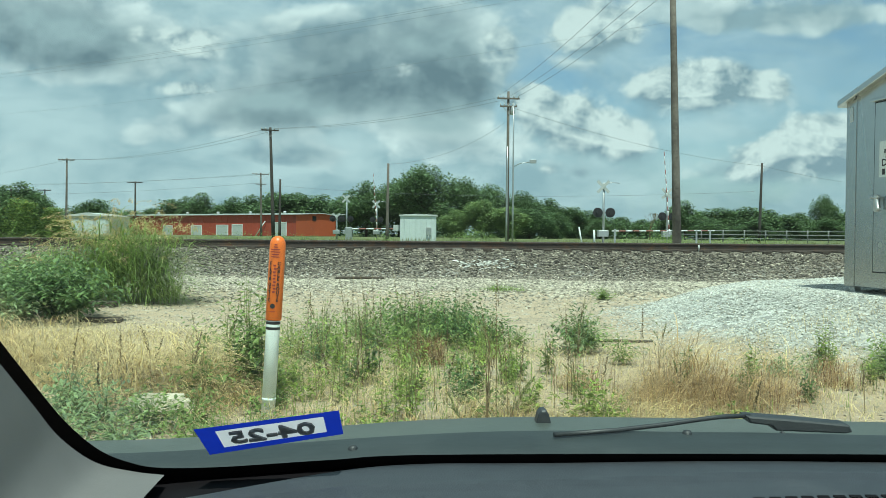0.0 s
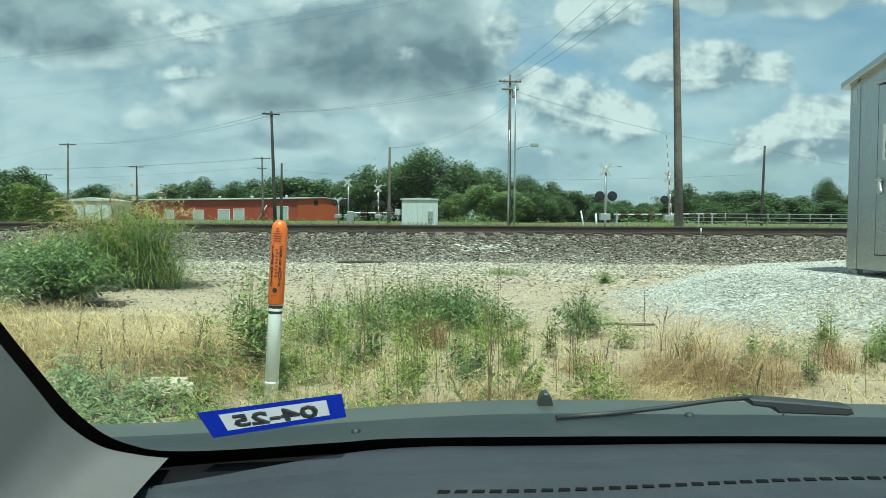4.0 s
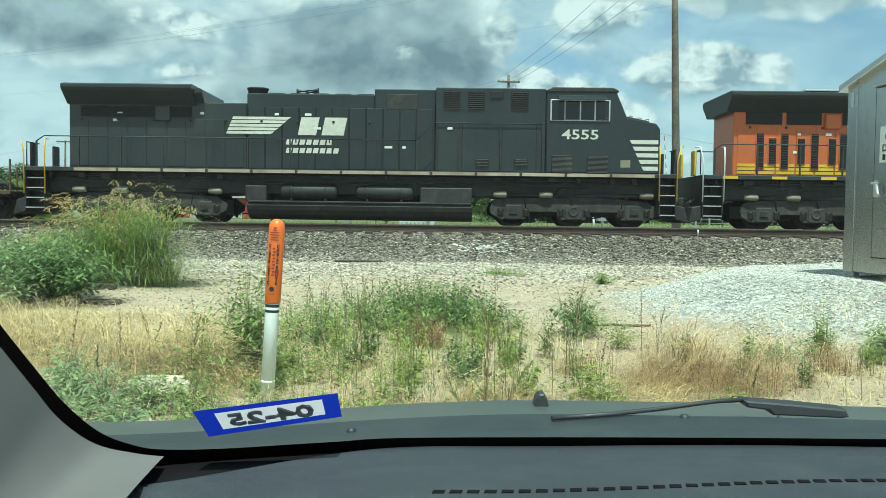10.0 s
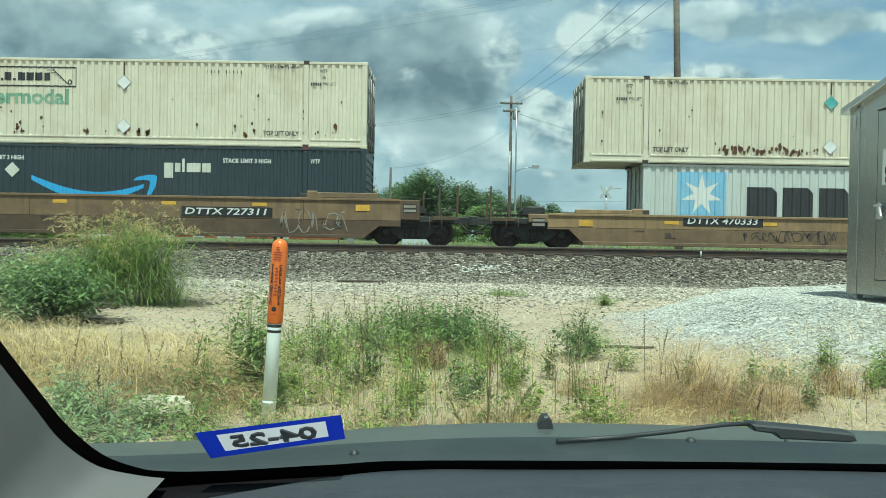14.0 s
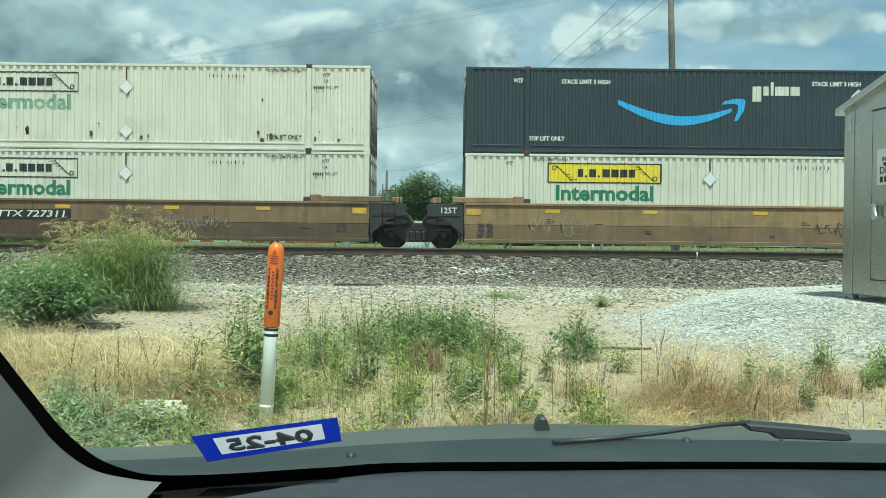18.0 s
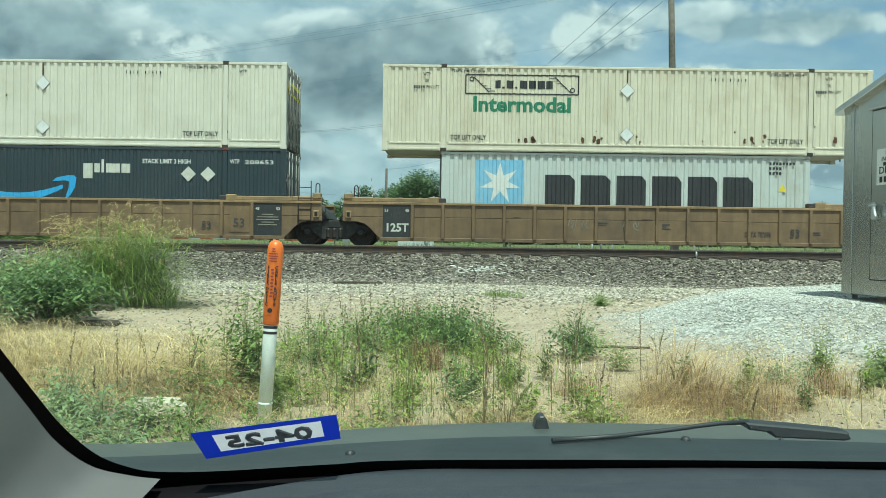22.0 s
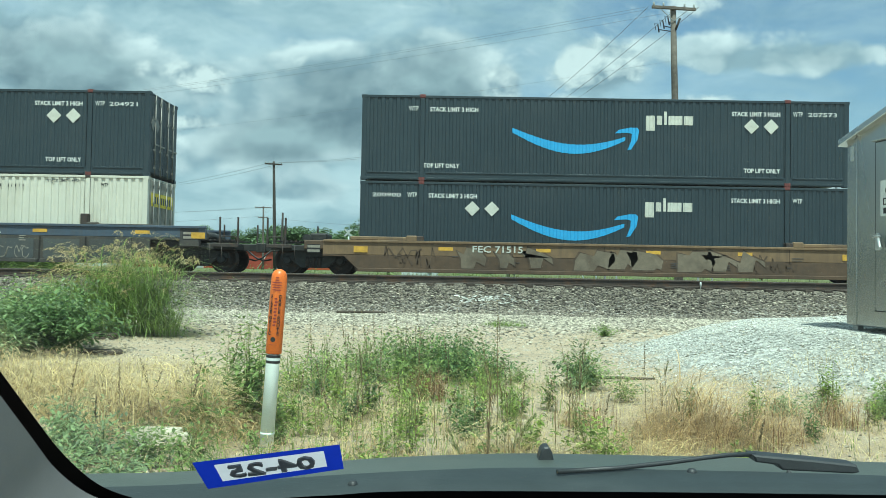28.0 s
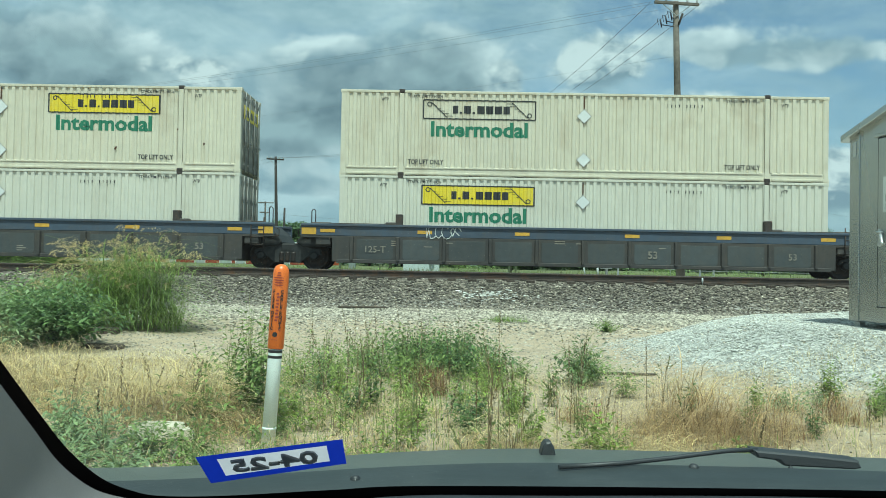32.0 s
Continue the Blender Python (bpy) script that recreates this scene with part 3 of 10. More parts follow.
# ---- the train: materials ----
M["cream"] = material("cream_container_paint", (0.66, 0.642, 0.545), 0.48, 0, 0.05, 5, (0.40, 0.36, 0.27), 0.35, 0.7, streak=0.22)
M["cream_old"] = material("weathered_cream_paint", (0.65, 0.61, 0.485), 0.55, 0, 0.07, 5, (0.40, 0.31, 0.20), 0.45, 0.8, streak=0.32)
M["slate"] = material("dark_slate_paint", (0.022, 0.039, 0.050), 0.45, 0, 0.10, 4, (0.042, 0.055, 0.062), 0.5, 0.6, streak=0.25)
M["pale_blue"] = material("pale_grey_blue_paint", (0.54, 0.58, 0.555), 0.5, 0, 0.06, 5, (0.36, 0.30, 0.22), 0.4, 0.8, streak=0.25)
M["decal_green"] = material("green_decal", (0.03, 0.19, 0.11), 0.5, 0, 0.12, 9)
M["decal_faded"] = material("faded_green_decal", (0.20, 0.37, 0.26), 0.6, 0, 0.3, 5, (0.58, 0.60, 0.5), 0.7, 1.3)
M["decal_yellow"] = material("yellow_decal", (0.78, 0.60, 0.03), 0.5, 0, 0.07, 6, (0.6, 0.55, 0.3), 0.3, 1.2)
M["decal_pale"] = material("sun_faded_yellow_decal", (0.68, 0.63, 0.27), 0.5, 0, 0.1, 5, (0.66, 0.65, 0.45), 0.6, 0.8)
M["decal_teal"] = material("teal_placard", (0.08, 0.36, 0.36), 0.5, 0, 0.2, 9, (0.5, 0.55, 0.5), 0.4, 3)
M["decal_black"] = material("black_decal", (0.03, 0.032, 0.035), 0.5, 0, 0.2, 9)
M["decal_cream"] = material("cream_decal", (0.60, 0.60, 0.53), 0.5, 0, 0.1, 9, (0.35, 0.32, 0.26), 0.3, 2)
M["decal_white"] = material("white_decal", (0.70, 0.71, 0.68), 0.5, 0, 0.06, 9)
M["decal_blue"] = material("bright_blue_decal", (0.045, 0.36, 0.70), 0.45, 0, 0.08, 7)
M["decal_sky"] = material("sky_blue_decal", (0.22, 0.47, 0.66), 0.5, 0, 0.12, 5, (0.42, 0.52, 0.55), 0.4, 1.1)
M["rust"] = material("rust_patch", (0.09, 0.045, 0.025), 0.9, 0, 0.4, 22, (0.28, 0.12, 0.04), 0.7, 9)
M["casting"] = material("worn_steel_casting", (0.06, 0.05, 0.045), 0.7, 0.3, 0.25, 12, RUST, 0.5, 6)
M["red_casting"] = material("dull_red_casting", (0.16, 0.045, 0.04), 0.6, 0.1, 0.2, 12)
M["locking"] = material("grey_rod", (0.24, 0.235, 0.215), 0.5, 0.3, 0.15, 9)
M["orange"] = material("orange_locomotive_paint", (0.52, 0.118, 0.030), 0.38, 0, 0.10, 3, (0.25, 0.10, 0.05), 0.5, 0.6, streak=0.16)
M["loco_yellow"] = material("yellow_stripe_paint", (0.70, 0.43, 0.03), 0.42, 0, 0.12, 5, (0.20, 0.14, 0.05), 0.35, 1.5)
M["loco_black"] = material("sooty_black_paint", (0.017, 0.026, 0.028), 0.55, 0, 0.15, 3, (0.035, 0.042, 0.042), 0.6, 0.5, streak=0.3)
M["ns_black"] = material("black_locomotive_paint", (0.020, 0.028, 0.031), 0.34, 0, 0.15, 3, (0.042, 0.049, 0.049), 0.5, 0.5, streak=0.22)
M["undergear"] = material("oily_undergear", (0.027, 0.028, 0.027), 0.62, 0.1, 0.35, 7, (0.085, 0.075, 0.06), 0.5, 2.0)
M["truck"] = material("dusty_truck_casting", (0.042, 0.041, 0.037), 0.85, 0.0, 0.35, 7, (0.12, 0.10, 0.078), 0.5, 2.2)
M["wheel"] = material("wheel_steel", (0.05, 0.042, 0.037), 0.55, 0.5, 0.25, 9, RUST, 0.4, 4)
M["air_tank"] = material("grey_tan_tank", (0.36, 0.33, 0.26), 0.4, 0.2, 0.1, 6, (0.16, 0.13, 0.09), 0.4, 2)
M["tan_box"] = material("dusty_tan_box", (0.24, 0.22, 0.165), 0.6, 0, 0.12, 6, (0.1, 0.08, 0.06), 0.4, 2)
M["dark_glass"] = material("dark_cab_glass", (0.012, 0.016, 0.018), 0.08, 0, 0.1, 5, gloss_vary=0.03)
M["vent"] = material("black_vent", (0.012, 0.013, 0.013), 0.8, 0, 0.2, 12)
M["silver"] = material("silver_trim", (0.55, 0.56, 0.55), 0.35, 0.6, 0.1, 9)
M["dust_band"] = material("dusty_sill_stripe", (0.40, 0.335, 0.25), 0.6, 0, 0.2, 3, (0.15, 0.10, 0.065), 0.85, 0.6)
M["well_brown"] = material("brown_well_car_paint", (0.205, 0.130, 0.068), 0.62, 0, 0.2, 3, (0.095, 0.066, 0.045), 0.75, 0.9, streak=0.5)
M["well_tan"] = material("tan_well_car_paint", (0.30, 0.195, 0.095), 0.6, 0, 0.18, 3, (0.13, 0.085, 0.052), 0.7, 0.9, streak=0.45)
M["well_dirty"] = material("dirty_brown_sill", (0.105, 0.065, 0.038), 0.75, 0, 0.25, 4, (0.06, 0.045, 0.035), 0.6, 1.0, streak=0.3)
M["well_dark"] = material("dark_grey_well_car", (0.052, 0.049, 0.046), 0.65, 0, 0.2, 4, (0.11, 0.085, 0.06), 0.45, 1.0, streak=0.3)
M["well_blue"] = material("slate_blue_band", (0.062, 0.088, 0.125), 0.55, 0, 0.14, 4, (0.09, 0.075, 0.06), 0.45, 1.1, streak=0.25)
M["reflector"] = material("amber_reflector", (0.66, 0.37, 0.05), 0.45, 0, 0.2, 9, (0.3, 0.18, 0.06), 0.5, 2.5)
M["graffiti_grey"] = material("pale_graffiti", (0.28, 0.25, 0.205), 0.6, 0, 0.3, 4, (0.2, 0.14, 0.09), 0.8, 1.8)
M["graffiti_dark"] = material("dark_graffiti", (0.07, 0.06, 0.055), 0.6, 0, 0.3, 4)
M["graffiti_brown"] = material("dark_brown_graffiti", (0.085, 0.055, 0.035), 0.65, 0, 0.3, 4, (0.18, 0.12, 0.07), 0.5, 2.0)
M["graffiti_tan"] = material("faded_tan_graffiti", (0.185, 0.148, 0.105), 0.65, 0, 0.3, 4, (0.10, 0.07, 0.045), 0.85, 1.8)
M["graffiti_blue"] = material("blue_grey_graffiti", (0.21, 0.28, 0.31), 0.6, 0, 0.15, 4, (0.15, 0.12, 0.09), 0.5, 1.5)
M["bay_grey"] = material("blue_grey_bay_panel", (0.060, 0.068, 0.070), 0.6, 0, 0.15, 4, (0.10, 0.085, 0.065), 0.4, 1.2, streak=0.25, per_object=0.2)
M["black_plate"] = material("dusty_black_plate", (0.026, 0.029, 0.030), 0.6, 0, 0.2, 6, (0.07, 0.06, 0.05), 0.4, 1.5, streak=0.25)
M["number_grey"] = material("grey_number_panel", (0.14, 0.14, 0.13), 0.6, 0, 0.15, 5)
M["door_panel"] = material("grimy_door", (0.34, 0.325, 0.27), 0.6, 0, 0.25, 6, (0.05, 0.042, 0.034), 0.85, 2.2, streak=0.6)

moving = []          # (thing, place along the train)
rolling = []         # (wheelset, local pose, radius, place along the train)


def along(t):
    """How far the train has come at t seconds, from its place at 13 s."""
    check = 0.30 * max(0.0, min(1.0, (t - 23.15) / 0.2))       # a short check in the pace
    return 9.5646 * (t - 13.0) + 0.0260 * (t - 13.0) ** 2 - check


def on_train(name, label, category, u, z=0.0, group=""):
    ob = thing(name, label, category, (u, TRACK2, RAIL2_Z + z), group)
    moving.append((ob, u, z))
    return ob


text_meshes = {}


def letters(body, size, mat, parent, x, z, y, name="lettering", width=None, bold=0.02, slant=0.0):
    """Painted words on a side that faces the verge, centred at x, z."""
    key = (body, size, mat.name, bold, slant)
    if key not in text_meshes:
        cu = bpy.data.curves.new("lettering", "FONT")
        cu.body, cu.size, cu.align_x, cu.align_y = body, size, "CENTER", "CENTER"
        cu.extrude, cu.offset, cu.resolution_u, cu.shear = 0.001, bold * size, 2, slant
        ob = bpy.data.objects.new("lettering", cu)
        me = bpy.data.meshes.new_from_object(ob)
        bpy.data.objects.remove(ob)
        me.materials.clear()
        me.materials.append(mat)
        text_meshes[key] = me
    me = text_meshes[key]
    s = 1.0
    if width:
        xs = [v.co.x for v in me.vertices]
        s = width / (max(xs) - min(xs))
    ob = piece(name, me, parent, (x, y, z), scale=(s, 1, 1), rx=radians(90))
    ob["kind"] = "stuff"
    return ob


def flat(bm, pts, y, depth=0.004):
    """A thin painted shape: an outline in x, z on a side that faces the verge."""
    prism(bm, pts, "y", y - depth, y)


def bar(bm, x0, z0, x1, z1, y, depth=0.004):
    flat(bm, [(x0, z0), (x1, z0), (x1, z1), (x0, z1)], y, depth)


def diamond(parent, x, z, s, y, mat, name="hazard_placard"):
    bm = bmesh.new()
    flat(bm, [(x - s, z), (x, z - s), (x + s, z), (x, z + s)], y, 0.008)
    part(name, bm, mat, parent, "diamond placard holder")


def ribbed(bm, x0, x1, z0, z1, y, pitch, depth):
    """A corrugated sheet that faces -y: outer ribs at y, troughs set back."""
    n = max(1, round((x1 - x0) / pitch))
    w = (x1 - x0) / n
    xs = [(x0, 0)]
    for i in range(n):
        a = x0 + i * w
        xs += [(a + 0.36 * w, 0), (a + 0.46 * w, depth), (a + 0.84 * w, depth), (a + 0.94 * w, 0)]
    xs.append((x1, 0))
    lo = [bm.verts.new((x, y + d, z0)) for x, d in xs]
    hi = [bm.verts.new((x, y + d, z1)) for x, d in xs]
    for i in range(len(xs) - 1):
        bm.faces.new((lo[i], lo[i + 1], hi[i + 1], hi[i]))


def rib_bays(L):
    return [(-L / 2 + 0.16, -6.15), (-5.95, 5.95), (6.15, L / 2 - 0.16)] if L > 14 else [(-L / 2 + 0.16, L / 2 - 0.16)]


RIBS = {"slate": (0.235, 0.022), "pale_blue": (0.28, 0.036)}
painted = {}


def follow_ribs(ob, kind):
    """Lay a painted shape into the corrugation of the side that it is painted on."""
    pitch, depth = RIBS.get(kind, (0.245, 0.036))
    key = (ob.data.name, kind, round(ob.location.x, 3), round(ob.scale.x, 3))
    if key not in painted:
        me = ob.data.copy()
        bm = bmesh.new()
        bm.from_mesh(me)
        dx, sx = ob.location.x, ob.scale.x
        flat_text = abs(ob.rotation_euler.x) > 1
        xs = [v.co.x * sx + dx for v in bm.verts]
        lo, hi = min(xs), max(xs)
        steps = []
        for a, b in rib_bays(12.19 if kind == "pale_blue" else 16.13):
            n = max(1, round((b - a) / pitch))
            w = (b - a) / n
            for i in range(n):
                for f_, d in ((0.36, 0.0), (0.46, depth), (0.84, depth), (0.94, 0.0)):
                    steps.append((a + (i + f_) * w, d))
        for x, d in steps:
            if lo < x < hi:
                bmesh.ops.bisect_plane(bm, geom=bm.verts[:] + bm.edges[:] + bm.faces[:], dist=1e-5, plane_co=((x - dx) / sx, 0, 0), plane_no=(1, 0, 0))
        px, pd = [s[0] for s in steps], [s[1] for s in steps]
        for v in bm.verts:
            d = float(np.interp(v.co.x * sx + dx, px, pd))
            if flat_text:
                v.co.z -= d
            else:
                v.co.y += d
        bm.to_mesh(me)
        bm.free()
        painted[key] = me
    ob.data = painted[key]


def rust_marks(parent, spots, y, rng):
    """Flaked paint: small ragged patches at (x, z, size)."""
    bm = bmesh.new()
    for x, z, s in spots:
        n = 9
        pts = []
        for k in range(n):
            a = 2 * math.pi * k / n
            r = s * rng.uniform(0.45, 1.1)
            pts.append((x + 0.7 * r * math.cos(a), z + 1.15 * r * math.sin(a)))
        flat(bm, pts, y, 0.002)
    part("rust_patches", bm, M["rust"], parent, "brown rust where paint has flaked")["kind"] = "stuff"


SHELLS = {}


def container_shell(H, L, mat_name, pitch, depth, W=2.59):
    """Meshes that containers of one kind share: name -> mesh, in a space whose origin is the middle of the floor."""
    key = (H, L, mat_name)
    if key in SHELLS:
        return SHELLS[key]
    mat = M[mat_name]
    out = {}
    h = W / 2
    long_box = L > 14
    posts = [-L / 2 + 0.08, L / 2 - 0.08] + ([-6.05, 6.05] if long_box else [])
    sill = 0.30 if long_box else 0.16
    bays = sorted([(-L / 2 + 0.16, -6.15), (-5.95, 5.95), (6.15, L / 2 - 0.16)] if long_box else [(-L / 2 + 0.16, L / 2 - 0.16)])
    bm = bmesh.new()
    for a, b in bays:
        ribbed(bm, a, b, sill, H - 0.075, -h + 0.012, pitch, depth)
    out["side_panel"] = mesh_from(bm, "side_panel", mat)
    bm = bmesh.new()
    box(bm, -L / 2 + 0.05, -h + 0.06, 0.12, L / 2 - 0.05, h - 0.06, H - 0.06)
    out["body"] = mesh_from(bm, "body", mat)
    bm = bmesh.new()
    box(bm, -L / 2 + 0.02, -h + 0.03, H - 0.06, L / 2 - 0.02, h - 0.03, H - 0.012)
    for i in range(int(L / 0.9)):
        x = -L / 2 + 0.6 + i * 0.9
        box(bm, x, -h + 0.15, H - 0.015, x + 0.3, h - 0.15, H + 0.002)
    out["roof"] = mesh_from(bm, "roof", mat)
    bm = bmesh.new()
    if long_box:
        box(bm, -L / 2 + 0.1, -h + 0.02, 0.02, L / 2 - 0.1, -h + 0.09, sill, 0.008)
        for a, b in bays:     # raised rims above and below the recessed sill band
            box(bm, a + 0.05, -h, sill - 0.055, b - 0.05, -h + 0.03, sill - 0.005, 0.005)
            box(bm, a + 0.05, -h, 0.05, b - 0.05, -h + 0.03, 0.11, 0.005)
    else:
        box(bm, -L / 2 + 0.1, -h + 0.004, 0.01, L / 2 - 0.1, -h + 0.10, sill, 0.01)
    out["bottom_rail"] = mesh_from(bm, "bottom_rail", mat)
    bm = bmesh.new()
    box(bm, -L / 2 + 0.1, -h, H - 0.085, L / 2 - 0.1, -h + 0.08, H - 0.004, 0.008)
    out["top_rail"] = mesh_from(bm, "top_rail", mat)
    bm = bmesh.new()
    box(bm, -0.08, -h, 0.10, 0.08, -h + 0.16, H - 0.10, 0.012)
    out["post"] = mesh_from(bm, "corner_post", mat)
    bm = bmesh.new()
    box(bm, -0.10, -h - 0.002, 0.0, 0.10, -h + 0.17, 0.118, 0.01)
    box(bm, -0.05, -h - 0.006, 0.035, 0.05, -h + 0.03, 0.085)
    out["end_casting"] = mesh_from(bm.copy(), "corner_casting", mat)
    out["casting"] = mesh_from(bm, "corner_casting", M["red_casting"] if mat_name == "slate" else M["casting"])
    # front wall: a sheet with horizontal ribs
    bm = bmesh.new()
    n = 9
    x = L / 2
    prof = []
    for i in range(n):
        z0 = 0.35 + i * (H - 0.65) / n
        d = (H - 0.65) / n
        prof += [(z0, 0), (z0 + 0.3 * d, 0), (z0 + 0.42 * d, -0.04), (z0 + 0.85 * d, -0.04), (z0 + 0.97 * d, 0)]
    prof = [(0.12, 0)] + prof + [(H - 0.08, 0)]
    a = [bm.verts.new((x - 0.005 + d, -h + 0.14, z)) for z, d in prof]
    b = [bm.verts.new((x - 0.005 + d, h - 0.14, z)) for z, d in prof]
    for i in range(len(prof) - 1):
        bm.faces.new((a[i], b[i], b[i + 1], a[i + 1]))
    out["front_wall"] = mesh_from(bm, "front_wall", mat)
    bm = bmesh.new()
    box(bm, x - 0.03, 0.02, 0.14, x, h - 0.14, H - 0.10, 0.01)
    for i in range(4):
        z = 0.5 + i * (H - 0.8) / 4
        box(bm, x, 0.1, z, x + 0.012, h - 0.22, z + 0.34, 0.008)
    out["door"] = mesh_from(bm, "door", M["door_panel"] if mat_name.startswith("cream") else mat)
    bm = bmesh.new()
    tube(bm, [(x + 0.04, 0, 0.06), (x + 0.04, 0, H - 0.05)], 0.022, 6)
    for z in (0.3, 0.9, H - 0.9, H - 0.3):
        box(bm, x, -0.05, z, x + 0.055, 0.05, z + 0.06)
    box(bm, x + 0.03, -0.02, 1.1, x + 0.06, 0.34, 1.15)
    out["rod"] = mesh_from(bm, "locking_rod", M["locking"])
    SHELLS[key] = out
    return out


def container(u, z, kind, doors="right", H=2.85, label="", name="freight_container"):
    """A box with its base in the train at u and z over the rail. kind: paint; L: 53-foot or 40-foot."""
    L = 12.19 if kind == "pale_blue" else 16.13
    W = 2.44 if kind == "pale_blue" else 2.59
    c = on_train(name, label, "container", u, z, "containers on the train")
    pitch, depth = {"slate": (0.235, 0.022), "pale_blue": (0.28, 0.036)}.get(kind, (0.245, 0.036))
    s = container_shell(H, L, kind, pitch, depth, W)
    flip = math.pi
    for nm in ("body", "roof"):
        piece(nm, s[nm], c, (0, 0, 0))
    for nm in ("side_panel", "bottom_rail", "top_rail"):
        piece(nm, s[nm], c, (0, 0, 0))
        piece(nm, s[nm], c, (0, 0, 0), flip)
    posts = [-L / 2 + 0.08, L / 2 - 0.08] + ([-6.05, 6.05] if L > 14 else [])
    for x in posts:
        for r in (0, flip):
            piece("corner_post" if abs(x) > 7 or L < 14 else "lift_post", s["post"], c, (x, 0, 0), r)
            cast = s["casting" if abs(x) < 7 and L > 14 else "end_casting"]
            piece("corner_casting", cast, c, (x, 0, 0), r)
            piece("corner_casting", cast, c, (x, 0, H - 0.115 + (0.03 if abs(x) < 7 else 0)), r)
    end = 0 if doors == "right" else flip
    for sy in (1, -1):
        piece("door", s["door"], c, (0, 0, 0), end, (1, sy, 1))
    for y in (-0.85, -0.35, 0.35, 0.85):
        piece("locking_rod", s["rod"], c, (0, y * math.cos(end), 0), end)
    piece("front_wall", s["front_wall"], c, (0, 0, 0), end + flip)
    c["half"] = W / 2
    return c


def plaque(c, x, z, W, kind, faded=False):
    """The carrier's plaque, 3.7 m wide: frame, slanted scroll shapes and a plain dark block, centred at x, z."""
    y = -W / 2 + 0.008
    if kind == "yellow":
        bm = bmesh.new()
        bar(bm, x - 1.83, z - 0.30, x + 1.83, z + 0.30, y, 0.003)
        follow_ribs(part("plaque", bm, M["decal_pale" if faded else "decal_yellow"], c, "yellow plaque with a black rim"), "cream")
    bm = bmesh.new()
    for a in (-1, 1):
        bar(bm, x - 1.86, z + a * 0.31 - 0.02, x + 1.86, z + a * 0.31 + 0.02, y - 0.004)
        bar(bm, x + a * 1.86 - 0.02, z - 0.31, x + a * 1.86 + 0.02, z + 0.31, y - 0.004)
        # the banner's curled edge: a slanting fold, shading lines and a small roll
        x0, z0, x1, z1 = x + a * 1.60, z - a * 0.24, x + a * 1.08, z + a * 0.26
        flat(bm, [(x0 - 0.02, z0), (x0 + 0.02, z0), (x1 + 0.02, z1), (x1 - 0.02, z1)] if a > 0 else [(x1 - 0.02, z1), (x1 + 0.02, z1), (x0 + 0.02, z0), (x0 - 0.02, z0)], y - 0.004)
        for i in range(6):
            k = (i + 0.5) / 6
            px, pz = x0 + (x1 - x0) * k, z0 + (z1 - z0) * k
            bar(bm, min(px, px - a * 0.26 * k), pz - 0.007, max(px, px - a * 0.26 * k), pz + 0.007, y - 0.004)
        for i in range(8):
            t0, t1 = i * math.pi / 4, (i + 1) * math.pi / 4
            flat(bm, [(x + a * 1.66 + r_ * math.cos(t_), z - 0.17 * a + r_ * math.sin(t_)) for r_, t_ in ((0.055, t0), (0.085, t0), (0.085, t1), (0.055, t1))], y - 0.004)
    follow_ribs(part("plaque_frame", bm, M["decal_black"], c), "cream")
    bm = bmesh.new()
    for x0, w in ((-0.98, 0.2), (-0.72, 0.09), (-0.56, 0.26), (-0.24, 0.09), (-0.06, 0.28), (0.27, 0.28), (0.6, 0.28), (0.93, 0.24)):
        bar(bm, x + x0 * 0.88 - 0.02, z - 0.13, x + x0 * 0.88 - 0.02 + w * 0.86, z + (0.13 if w > 0.1 else -0.07), y - 0.004)
    follow_ribs(part("plaque_blocks", bm, M["decal_black"], c, "dark blocks in place of a carrier's name"), "cream")


